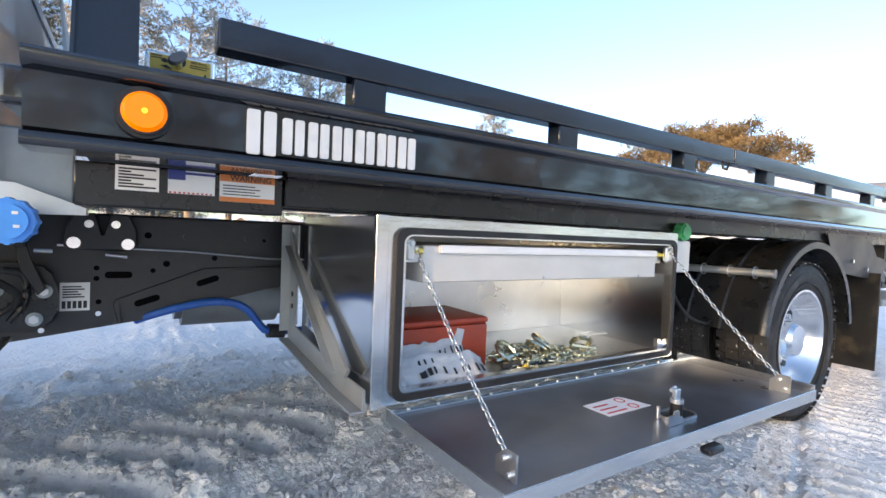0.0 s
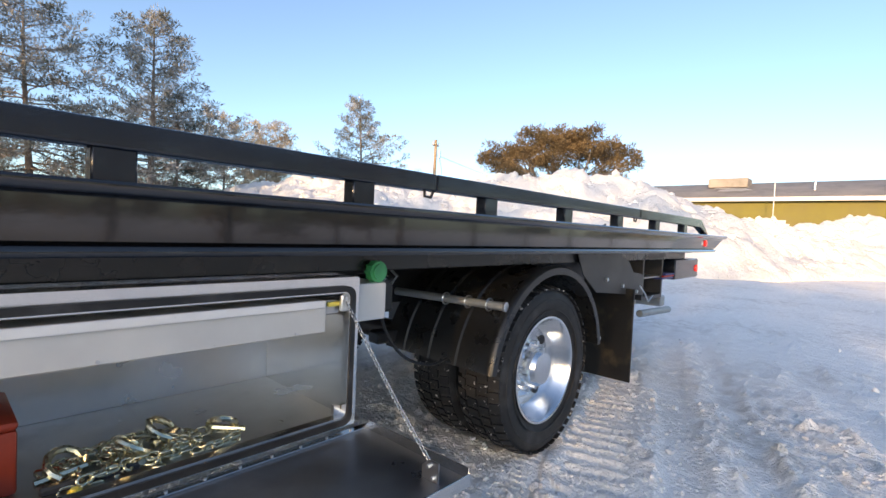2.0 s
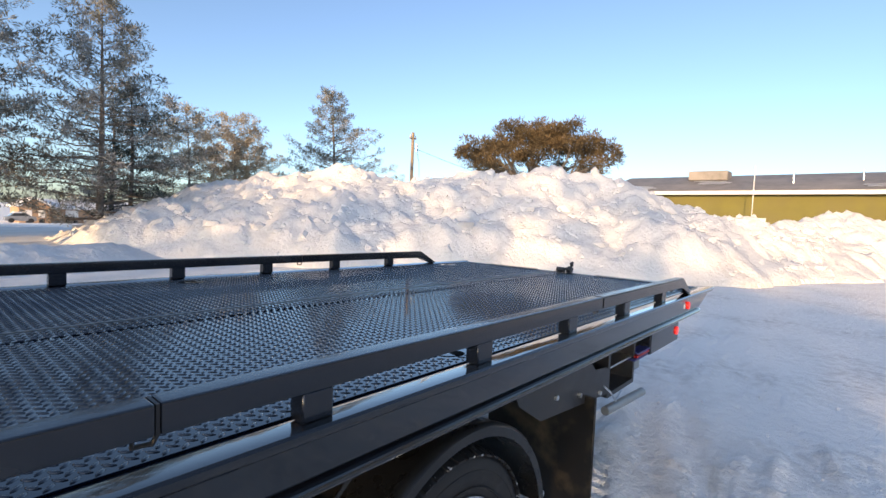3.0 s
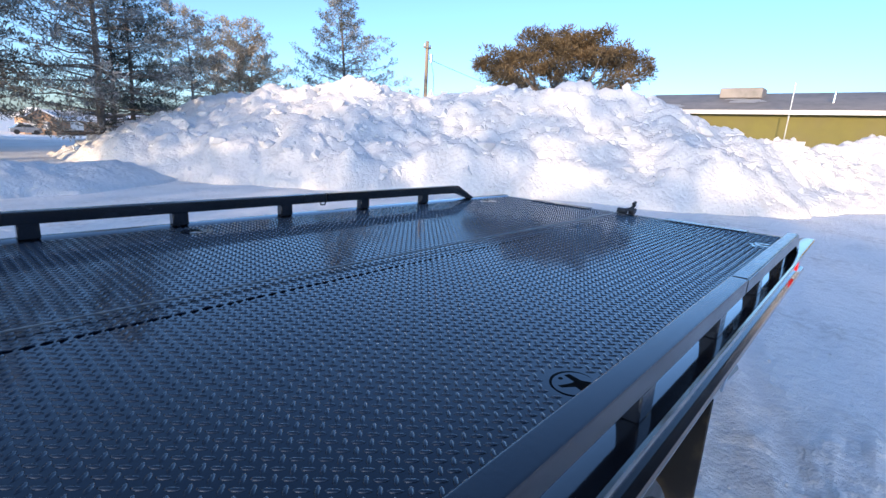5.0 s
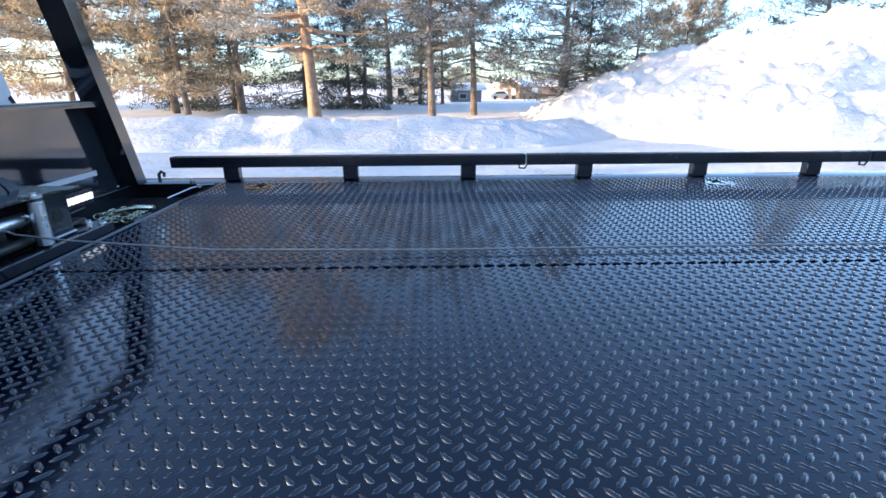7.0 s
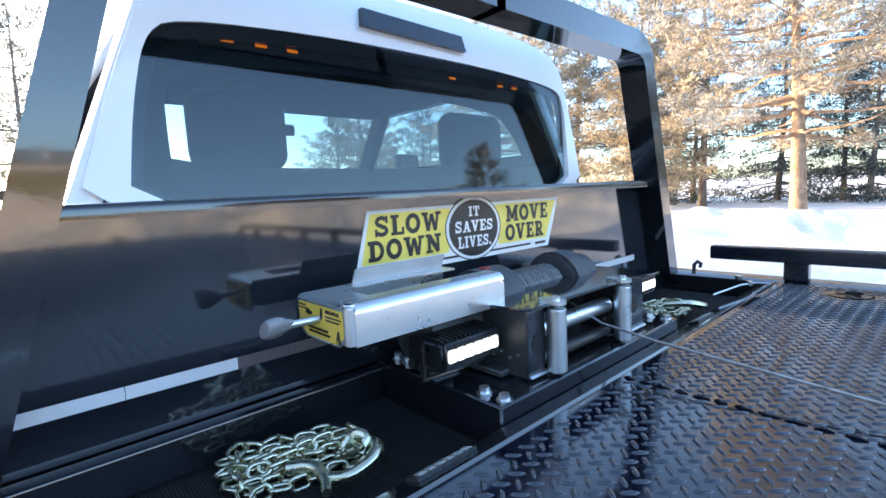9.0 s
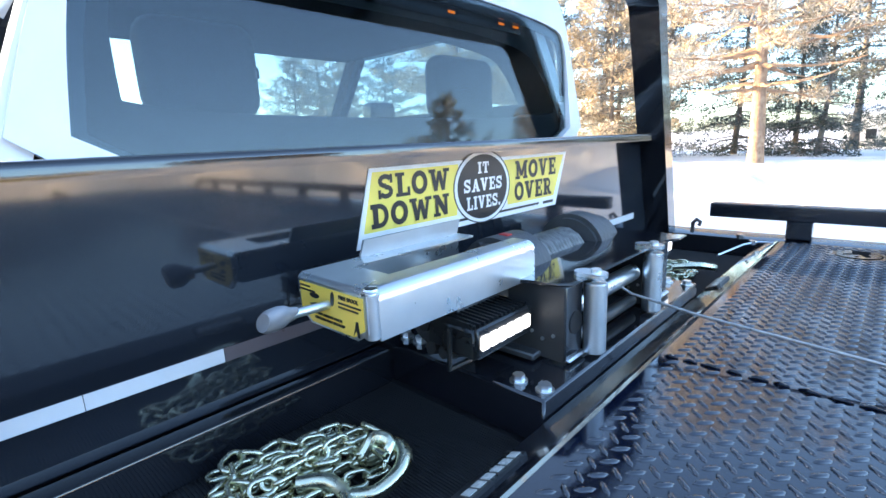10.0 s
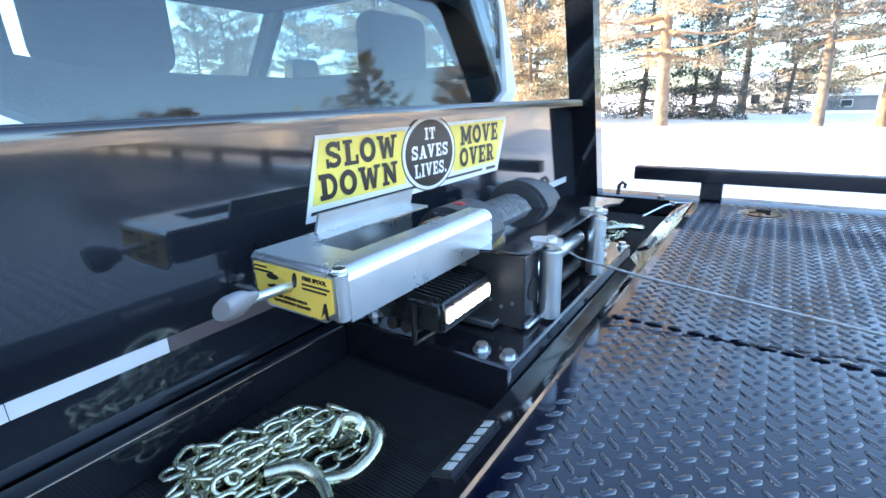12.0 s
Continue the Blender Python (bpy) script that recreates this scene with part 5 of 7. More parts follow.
for side in (0, 1):
    fy = (lambda v: v + 0.034) if side == 0 else mirrored
    PW = 0.063 if side == 0 else 0.075
    zc = Z_TOP - 0.16
    path_o = [(hb_y(1.108), 1.108), (hb_y(zc), zc)]
    path_i = [(hb_y(1.108) + PW, 1.108), (hb_y(zc) + PW, zc)]
    for k in range(1, 7):
        a = radians(90 * k / 6)
        path_o.append((hb_y(zc) + 0.14 * (1 - math.cos(a)), zc + 0.16 * math.sin(a)))
        path_i.append((hb_y(zc) + PW + 0.065 * (1 - math.cos(a)), zc + 0.075 * math.sin(a)))
    path_o.append((BW / 2, Z_TOP))
    path_i.append((BW / 2, Z_TOP - 0.085))
    bm = bmesh.new()
    for (A0, A1, B0, B1) in zip(path_o, path_o[1:], path_i, path_i[1:]):
        q = [bm.verts.new((xx, fy(p[0]), p[1])) for xx in (0.092, 0.195) for p in (A0, A1, B1, B0)]
        for f in ((0, 1, 2, 3), (7, 6, 5, 4), (0, 4, 5, 1), (3, 2, 6, 7)):
            bm.faces.new([q[k] for k in f])
    bmesh.ops.remove_doubles(bm, verts=bm.verts, dist=1e-5)
    part("headboard_post", bm, M["paint"], truck, "gloss black square tube of the headboard", smooth=30)
PX_ = 0.1
hpan = slab_part("headboard_panel", [(hb_y(1.112) + 0.01, 1.112), (BW - hb_y(1.112) - 0.01, 1.112), (BW - hb_y(1.512) - 0.01, 1.512), (hb_y(1.512) + 0.01, 1.512)], "x", PX_ - 0.005, PX_, "panel", truck, "gloss black headboard panel with fine dust")
slab_part("panel_flange", [(PX_ - 0.01, 1.506), (0.163, 1.508), (0.165, 1.488), (0.170, 1.488), (0.170, 1.5055), (0.1693, 1.509), (0.1675, 1.512), (0.1645, 1.5142), (0.161, 1.515), (PX_ - 0.01, 1.515)], "y", hb_y(1.512) + PW + 0.002, BW - hb_y(1.512) - PW - 0.002, "paint", hpan)
for a, b, m, words_ in ((0.16, 0.345, "tape", "white"), (0.346, 0.53, "tape", "white"), (0.531, 0.72, "tape_dull", "dull dark"), (1.8, 2.15, "tape", "white")):
    box_part("reflective_tape", (PX_ + 0.0005, PX_ + 0.0015, a, b, 1.1865, 1.2095), m, hpan, words_ + " reflective tape", 0)
box_part("front_cross_tube", (0.0, 0.062, 0.1, BW - 0.1, 1.045, 1.111), "paint", truck, "", 0.012, 2)
box_part("bay_angle", (0.066, 0.085, 0.1, BW - 0.1, 1.03, 1.075), "paint", truck, "", 0.004)
for yy in (0.52, 0.80, 0.83):
    rod_part("bolt", (0.035, yy, 1.111), (0.035, yy, 1.119), 0.01, "zinc", truck, "", 6)

# ---- winch bay ----
for ya, yb in ((0.1, 0.838), (1.602, BW - 0.1)):
    box_part("bay_tube", (0.102, 0.142, ya, yb, 1.036, 1.110), "paint", truck, "gloss black square tube at the foot of the headboard", 0.007, 2)
FZ = 1.035
fl = box_part("bay_floor", (0.085, 0.498, 0.1, BW - 0.1, FZ - 0.012, FZ), "mesh", truck, "black ribbed bay floor", 0)
for ya, yb in ((0.104, 0.838), (1.604, BW - 0.104)):
    bm = bmesh.new()
    for k in range(int((yb - ya) / 0.0055)):
        y_ = ya + k * 0.0055
        slab(bm, [(y_, FZ - 0.001), (y_ + 0.001, FZ + 0.003), (y_ + 0.002, FZ + 0.003), (y_ + 0.003, FZ - 0.001)], "x", 0.088, 0.494)
    tagged(part("floor_ribbing", bm, M["mesh"], fl), kind="stuff")
tray = box_part("winch_tray", (0.10, 0.497, 0.84, 1.6, FZ + 0.004, 1.122), "paint", truck, "gloss black winch base", 0.004)
for bx, by in ((0.437, 0.868), (0.487, 0.868), (0.437, 1.565), (0.487, 1.565), (0.15, 0.88), (0.19, 0.88)):
    nut = rod_part("bolt", (bx - 0.006, by, 1.1225), (bx - 0.006, by, 1.135), 0.0105, "zinc", tray, "zinc hex bolt", 6)
    rod_part("washer", (bx - 0.006, by, 1.1222), (bx - 0.006, by, 1.1252), 0.0155, "zinc", nut, "", 16)
for a, b in ((0.62, 0.74), (1.66, 1.78)):
    lb = slab_part("led_strip", [(0.5035, 1.084), (0.5335, 1.0965), (0.530, 1.1055), (0.500, 1.093)], "y", a, b, "plastic", truck, "unlit marker strip on the deck lip")
    for k in range(6):
        ya = a + 0.008 + k * 0.0185
        slab_part("diode", [(0.512, 1.0985), (0.526, 1.1043), (0.5256, 1.1055), (0.5116, 1.0997)], "y", ya, ya + 0.014, "ledoff", lb)

built = set(scene.objects)
winch = part("winch", box(bmesh.new(), 0.14, 0.42, 0.9, 1.55, 1.122, 1.135, 0.003), M["grey"], truck, "grey cast electric winch with wire rope")
# clutch housing: folded zinc plate with a long slot
CZ0, CZ1, CX0, CX1, CY0, CY1 = 1.272, 1.330, 0.215, 0.388, 0.575, 0.955
ch_ = box_part("clutch_housing", (CX0, CX1 - 0.048, CY0 + 0.009, CY0 + 0.075, CZ1 - 0.004, CZ1), "zinc", winch, "folded zinc plate housing", 0)
rod_part("housing_fold", (CX0 + 0.003, CY0 + 0.0095, CZ1 - 0.0095), (CX1 - 0.02, CY0 + 0.0095, CZ1 - 0.0095), 0.0095, "zinc", ch_, "", 18)
box_part("housing_strip", (CX0, CX0 + 0.045, CY0 + 0.0752, CY1 - 0.02, CZ1 - 0.004, CZ1), "zinc", ch_, "", 0)
RB = 0.017                 # the bend along the housing's edge
bend = [(CX1 - RB + RB * math.sin(radians(a)), CZ1 - RB + RB * math.cos(radians(a))) for a in range(0, 91, 15)]
bend_in = [(CX1 - RB + (RB - 0.004) * math.sin(radians(a)), CZ1 - RB + (RB - 0.004) * math.cos(radians(a))) for a in range(90, -1, -15)]
bm = slab(bmesh.new(), [(CX1 - 0.0478, CZ1)] + bend + [(CX1, CZ0 - 0.012), (CX1 - 0.004, CZ0 - 0.012)] + bend_in + [(CX1 - 0.0478, CZ1 - 0.004)], "y", CY0 + 0.016, CY1)
part("housing_side", bm, M["zinc"], ch_)
rod_part("housing_corner", (CX1 - 0.0125, CY0 + 0.0125, CZ0 - 0.01), (CX1 - 0.0125, CY0 + 0.0125, CZ1 - 0.003), 0.0125, "zinc", ch_, "", 16, bevel=0.003)
box_part("housing_front", (CX1 - 0.0478, CX1 - 0.017, CY0 + 0.0095, CY0 + 0.016, CZ1 - 0.004, CZ1), "zinc", ch_, "", 0)
bm = slab(bmesh.new(), round_rect(CY0 + 0.002, CY1 - 0.02, CZ0, CZ1 - 0.0045, 0.012, 4), "x", CX0, CX0 + 0.005)
part("housing_side", bm, M["zinc"], ch_)
endo = [(CX0 + 0.004, CZ1 - 0.006), (CX1 - 0.006, CZ1 - 0.006), (CX1 - 0.006, CZ0 + 0.0), (CX1 - 0.03, CZ0 - 0.014), (CX0 + 0.03, CZ0 - 0.014), (CX0 + 0.004, CZ0 + 0.004)]
ef = slab_part("housing_end", endo, "y", CY0, CY0 + 0.005, "zinc", ch_)
lab = slab_part("warning_label", [(u + (0.006 if u < 0.3 else -0.006), v - (0.004 if v > 1.3 else -0.004)) for u, v in endo], "y", CY0 - 0.0015, CY0 - 0.0004, "label", ef, "yellow winch warning label with black print")
LY = CY0 - 0.0015
words("FREE SPOOL", 0.0080, pose(CX1 - 0.042, LY - 0.0005, CZ1 - 0.017, 90, 0, 0), "ink", lab)
for k in range(2):
    box_part("print", (CX1 - 0.066, CX1 - 0.016 - 0.006 * k, LY - 0.0009, LY, CZ1 - 0.0265 - 0.0058 * k, CZ1 - 0.024 - 0.0058 * k), "ink", lab, "", 0)
    words(("DO NOT OPERATE WINCH", "CLUTCH IS FULLY ENGAGED")[k], 0.0056, pose(CX0 + 0.078 + 0.004 * k, LY - 0.0005, CZ0 + 0.0065 - 0.0068 * k, 90, 0, 0), "ink", lab)
    box_part("print", (CX0 + 0.012, CX0 + 0.038 + 0.012 * k, LY - 0.0009, LY, CZ1 - 0.016 - 0.006 * k, CZ1 - 0.0135 - 0.006 * k), "ink", lab, "", 0)


def sickle(cx, cz, a, b, turn, thick):
    """A lens-shaped drum sign."""
    t_ = radians(turn)
    o = [(a * math.cos(2 * math.pi * k / 16), b * math.sin(2 * math.pi * k / 16)) for k in range(16)]
    return [(cx + u * math.cos(t_) - v * math.sin(t_), cz + u * math.sin(t_) + v * math.cos(t_)) for u, v in o]


for cx, cz, a, b, tn in ((CX1 - 0.080, CZ1 - 0.023, 0.011, 0.0042, 80), (CX0 + 0.048, CZ1 - 0.026, 0.012, 0.004, 0)):
    slab_part("pictogram", sickle(cx, cz, a, b, tn, 0), "y", LY - 0.0009, LY, "ink", lab)
slab_part("pictogram", [(CX0 + 0.034, CZ0 + 0.018), (CX0 + 0.05, CZ0 + 0.022), (CX0 + 0.066, CZ0 + 0.012), (CX0 + 0.052, CZ0 + 0.012)], "y", LY - 0.0009, LY, "ink", lab)
# a plain mark of a warning sign
slab_part("pictogram", [(CX1 - 0.036, CZ0 - 0.008), (CX1 - 0.028, CZ0 + 0.014), (CX1 - 0.024, CZ0 + 0.014), (CX1 - 0.022, CZ0 - 0.008), (CX1 - 0.026, CZ0 - 0.008), (CX1 - 0.029, CZ0 + 0.002)], "y", LY - 0.0009, LY, "ink", lab)
hh = rod_part("housing_hole", (CX1 - 0.0125, CY0 + 0.0125, CZ1 - 0.004), (CX1 - 0.0125, CY0 + 0.0125, CZ1 + 0.001), 0.0075, "ink", ch_, "dark round hole", 16)
part("hole_lip", hose(bmesh.new(), [(CX1 - 0.0125 + 0.009 * math.cos(2 * math.pi * k / 16), CY0 + 0.0125 + 0.009 * math.sin(2 * math.pi * k / 16), CZ1 - 0.001) for k in range(16)], 0.0025, 6, closed=True), M["rim"], hh)
hr = rod_part("clutch_rod", (0.30, 0.60, 1.297), (0.288, 0.51, 1.296), 0.0065, "zinc", ch_, "zinc pull rod", 12)
bm = bmesh.new()
for yy, wx_, wz in ((0.528, 0.010, 0.010), (0.518, 0.012, 0.012), (0.510, 0.018, 0.017), (0.500, 0.023, 0.019), (0.488, 0.025, 0.018), (0.482, 0.021, 0.014)):
    ring = [bm.verts.new((0.287 + wx_ * math.cos(a_) * 0.95 + 0.3 * wz * math.sin(a_), yy, 1.2955 + 0.3 * wx_ * math.cos(a_) + wz * math.sin(a_))) for a_ in [2 * math.pi * k / 16 for k in range(16)]]
    if yy < 0.528:
        for k in range(16):
            bm.faces.new((last[k], last[(k + 1) % 16], ring[(k + 1) % 16], ring[k]))
    else:
        bm.faces.new(ring[::-1])
    last = ring
bm.faces.new(last)
part("clutch_knob", bm, M["knob"], hr, "grey plastic paddle-shaped knob", smooth=50)
rod_part("inner_rod", (0.30, 0.62, 1.3), (0.30, 0.93, 1.3), 0.006, "zinc", ch_)
rod_part("clutch_nut", (0.30, 0.87, 1.3), (0.30, 0.92, 1.3), 0.016, "copper", ch_, "worn brass collar")
slab_part("sign_tab", [(0.775, CZ1 + 0.0), (0.93, CZ1 + 0.0), (0.94, CZ1 + 0.028), (0.70, CZ1 + 0.028), (0.69, CZ1 + 0.0)], "x", 0.217, 0.222, "zincpost", ch_)
# motor, gear case and drum along the truck's width
AX, AZ = 0.285, 1.24
rod_part("motor", (AX, 0.78, AZ - 0.03), (AX, 0.98, AZ - 0.03), 0.06, "grey", winch, "", 24, bevel=0.012)
rod_part("gear_case", (AX, 0.95, AZ), (AX, 1.07, AZ), 0.083, "grey", winch, "", 28, bevel=0.012)
for k in range(8):
    a = 2 * math.pi * k / 8 + 0.3
    rod_part("case_bolt", (AX + 0.07 * math.cos(a), 1.07, AZ + 0.07 * math.sin(a)), (AX + 0.07 * math.cos(a), 0.945, AZ + 0.07 * math.sin(a)), 0.007, "frame", winch, "", 6)
box_part("red_mark", (AX - 0.008, AX + 0.014, 0.995, 1.012, AZ + 0.0805, AZ + 0.0845), "redink", winch, "", 0.001)
dm = rod_part("drum", (AX, 1.07, AZ), (AX, 1.27, AZ), 0.036, "frame", winch, "", 20)
bm = bmesh.new()
for lay in range(2):
    pts = []
    turns = 15 - lay * 2
    for k in range(turns * 14):
        a = 2 * math.pi * k / 14
        y = 1.085 + 0.17 * k / (turns * 14)
        r = 0.045 + 0.0105 * lay
        pts.append((AX + r * math.cos(a), y + 0.0015 * math.sin(k * 0.013), AZ + r * math.sin(a)))
    hose(bm, pts, 0.0056, 7)
part("rope_coil", bm, M["oiled"], dm, "wound steel wire rope", smooth=60)
rod_part("end_case", (AX, 1.265, AZ), (AX, 1.34, AZ), 0.088, "grey", winch, "", 28, bevel=0.01)
rod_part("end_case", (AX, 1.34, AZ), (AX, 1.42, AZ), 0.07, "grey", winch, "", 28, bevel=0.02)
for k in range(6):
    a = 2 * math.pi * k / 6
    rod_part("gear_tooth", (0.31 + 0.03 * math.cos(a), 0.77, 1.20 + 0.045 * math.sin(a)), (0.31 + 0.03 * math.cos(a), 0.82, 1.19 + 0.05 * math.sin(a)), 0.012, "rubber", winch, "", 8)
# fairlead bracket: bent plates with two upright rollers and one level roller
top = [(0.27, 0.88), (0.345, 0.885), (0.40, 0.915), (0.455, 0.92), (0.475, 0.935), (0.475, 1.36), (0.50, 1.40), (0.50, 1.45), (0.27, 1.45)]
bm = slab(bmesh.new(), top, "z", 1.262, 1.268)
bmesh.ops.bevel(bm, geom=list(bm.edges), offset=0.002, segments=1, affect="EDGES")
br = part("fairlead_bracket", bm, M["paint"], truck, "gloss black bent winch bracket")
for y0, y1 in ((0.925, 0.995), (1.30, 1.43)):
    box_part("cheek", (0.35, 0.468, y0, y0 + 0.006, 1.123, 1.262), "frame", br, "", 0.002)
    box_part("cheek_front", (0.462, 0.469, y0, y1 - 0.01, 1.123, 1.262), "paint", br, "", 0.003)
    rod_part("cheek_hole", (0.4685, (y0 + y1) / 2, 1.19), (0.4705, (y0 + y1) / 2, 1.19), 0.021, "ink", br, "", 16)
    box_part("weld", (0.462, 0.476, y0 + 0.004, y1 - 0.006, 1.122, 1.130), "alu_dull", br, "", 0.003)
    for k in range(4):
        rod_part("rivet", (0.38 + 0.022 * k, y0 - 0.003, 1.16 + 0.01 * (k % 2)), (0.38 + 0.022 * k, y0 + 0.001, 1.16 + 0.01 * (k % 2)), 0.0035, "zinc", br, "", 8)
for yr in (1.0, 1.275):
    ro = rod_part("fairlead_roller", (0.486, yr, 1.126), (0.486, yr, 1.258), 0.0205, "zinc", truck, "bright zinc upright roller", 22, bevel=0.002)
    part("roller_tab", slab(bmesh.new(), round_rect(0.446, 0.507, yr - 0.0185, yr + 0.0185, 0.018, 5), "z", 1.267, 1.275), M["zinc"], ro)
    rod_part("roller_pin", (0.486, yr, 1.27), (0.486, yr, 1.282), 0.009, "zinc", ro)
rod_part("level_roller", (0.44, 1.0, 1.205), (0.44, 1.275, 1.205), 0.019, "zinc", truck, "bright zinc level roller", 20)
rod_part("level_roller", (0.44, 1.0, 1.14), (0.44, 1.275, 1.14), 0.014, "frame", truck)
# work lamps
for y0, y1 in ((0.757, 0.912), (1.475, 1.63)):
    body = box_part("work_lamp", (0.335, 0.405, y0, y1, 1.172, 1.222), "plastic", truck, "black finned work lamp, lit", 0.004)
    for k in range(13):
        yf = y0 + 0.006 + k * (y1 - y0 - 0.016) / 12
        slab_part("fin", [(0.298, 1.178), (0.402, 1.172), (0.402, 1.229), (0.345, 1.232), (0.305, 1.222)], "y", yf, yf + 0.004, "plastic", body)
    box_part("bezel", (0.404, 0.410, y0 + 0.002, y1 - 0.002, 1.174, 1.226), "plastic", body, "", 0.004)
    for k in range(6):
        yf = y0 + 0.009 + k * 0.023
        box_part("led", (0.410, 0.413, yf, yf + 0.0215, 1.188, 1.212), "led", body, "lit white diode", 0.003)
    box_part("lamp_mount", (0.30, 0.318, (y0 + y1) / 2 - 0.03, (y0 + y1) / 2 + 0.03, 1.13, 1.20), "zinc", body, "zinc lamp bracket", 0.004)
    part("lamp_yoke", hose(bmesh.new(), [(0.36, y0 - 0.006, 1.22), (0.36, y0 - 0.01, 1.15), (0.36, (y0 + y1) / 2, 1.145), (0.36, y1 + 0.006, 1.15), (0.36, y1 + 0.003, 1.22)], 0.005, 6), M["plastic"], body)

shift(built, (-0.004, 0.035, 0.004))

# wire rope to the hook at the tail
rope = part("winch_rope", hose(bmesh.new(), [(AX + 0.05, 1.21, AZ + 0.02), (0.47, 1.23, 1.185), (0.6, 1.235, 1.165), (1.0, 1.24, 1.13), (1.6, 1.25, DECK + 0.013), (3.0, 1.26, DECK + 0.011), (5.93, 1.225, DECK + 0.02)], 0.003, 8), M["wire"], truck, "taut steel wire rope along the deck")
hk = part("tow_hook", hose(bmesh.new(), [(5.92, 1.205, DECK + 0.03), (6.0, 1.2, DECK + 0.035), (6.05, 1.19, DECK + 0.04), (6.08, 1.18, DECK + 0.065), (6.06, 1.17, DECK + 0.09), (6.03, 1.17, DECK + 0.08)], 0.014, 8), M["frame"], rope, "black forged tow hook")
rod_part("hook_eye", (5.90, 1.17, DECK + 0.03), (5.90, 1.24, DECK + 0.03), 0.025, "frame", hk)
rod_part("hook_block", (5.97, 1.13, DECK + 0.025), (5.97, 1.17, DECK + 0.035), 0.03, "frame", hk)
# hook hangers on the far beam
part("chain_hanger", hose(bmesh.new(), [(0.262, BW - 0.08, 1.11), (0.262, BW - 0.08, 1.15), (0.275, BW - 0.08, 1.165), (0.29, BW - 0.08, 1.155), (0.285, BW - 0.08, 1.14)], 0.008, 7), M["frame"], truck)
rod_part("bolt", (0.44, BW - 0.11, 1.108), (0.44, BW - 0.11, 1.125), 0.014, "alu", truck, "", 6)
rod_part("bolt", (0.49, BW - 0.16, 1.10), (0.49, BW - 0.16, 1.115), 0.012, "alu", truck, "", 6)
part("grab_edge", hose(bmesh.new(), [(0.42, BW - 0.33, 1.085), (0.47, BW - 0.2, 1.105), (0.505, BW - 0.14, 1.108), (0.55, BW - 0.13, 1.108)], 0.0035, 6), M["zinc"], truck)

# ---- cab ----
CXR, CXF = -0.12, -2.0       # the cab's rear wall and the foot of the windscreen
YC = BW / 2


def cab_half(z):
    """Half the cab's width at a height: upright to the belt, leaning in above."""
    return 0.945 if z < 1.4 else 0.945 - (z - 1.4) * 0.40 if z < 1.98 else 0.713


lower = []
for y, z in ((-0.945, 0.80), (-0.955, 1.1), (-0.945, 1.4), (-0.905, 1.5), (0.905, 1.5), (0.945, 1.4), (0.955, 1.1), (0.945, 0.80)):
    lower.append((YC + y, z))
cab = part("cab", slab(bmesh.new(), [(y, z) for y, z in lower[:4]] + [(YC - 0.80, 1.5), (YC - 0.80, 0.83), (YC + 0.80, 0.83), (YC + 0.80, 1.5)] + lower[4:], "x", CXF, CXR + 0.07), M["cab"], truck, "white crew cab with rear window", smooth=30)
box_part("cab_back", (CXR + 0.01, CXR + 0.068, YC - 0.9, YC + 0.9, 0.82, 1.455), "cab", cab, "", 0.01)
box_part("cab_floor", (CXF, CXR - 0.06, YC - 0.8, YC + 0.8, 0.83, 0.88), "liner", cab, "", 0)
# rear wall above the belt, round the window; it leans forward
def lean(pts):
    """Upright rear wall's points, enlarged about the camera so its lean fits the view."""
    out = []
    for y, z in pts:
        k = 1 + max(0, z - 1.51) * 0.215
        out.append((0.35 + (y - 0.35) * k, 1.62 + (z - 1.62) * k))
    return out


def tilt(ob):
    """Leans what stands on the belt line forward by eight degrees."""
    for v in ob.data.vertices:
        v.co.x -= max(0.0, v.co.z - 1.51) * 0.16
    return fit_view(ob)


def steep(ob):
    """Leans the rear window as one flat sheet, a little steeper than the wall round it."""
    for v in ob.data.vertices:
        v.co.x -= (v.co.z - 1.51) * 0.117
    return fit_view(ob)


def fit_view(ob):
    """Scales the cab's upper rear towards the headboard about the camera, fitting its view."""
    c = Vector((1.0, 0.2, 1.52))
    ob.data.transform(Matrix.Translation(c) @ Matrix.Scale(0.935, 4) @ Matrix.Translation(-c))
    return ob


outer = cut(lean([(YC - 0.905, 1.44), (YC - cab_half(1.75), 1.75), (YC - 0.72, 1.96), (YC - 0.62, 2.03), (YC - 0.3, 2.06), (YC + 0.3, 2.06), (YC + 0.62, 2.03), (YC + 0.72, 1.96), (YC + cab_half(1.75), 1.75), (YC + 0.905, 1.44)]))
inner = cut(lean([(YC - 0.80, 1.468), (YC - 0.77, 1.70), (YC - 0.735, 1.85), (YC - 0.68, 1.90), (YC - 0.3, 1.925), (YC + 0.3, 1.925), (YC + 0.68, 1.90), (YC + 0.735, 1.85), (YC + 0.77, 1.70), (YC + 0.80, 1.468)]))
tilt(part("rear_wall", ring_slab(bmesh.new(), outer, inner, "x", CXR - 0.04, CXR), M["cab"], cab))
frit = [(YC + (y - YC) * 0.965, 1.70 + (z - 1.70) * (0.86 if z > 1.7 else 0.98)) for y, z in inner]
hole = cut([(0.525, 1.585), (0.525, 1.66), (0.53, 1.76), (0.56, 1.83), (YC - 0.3, 1.86), (YC + 0.3, 1.86), (1.85, 1.83), (1.93, 1.76), (1.99, 1.66), (2.0, 1.585)])
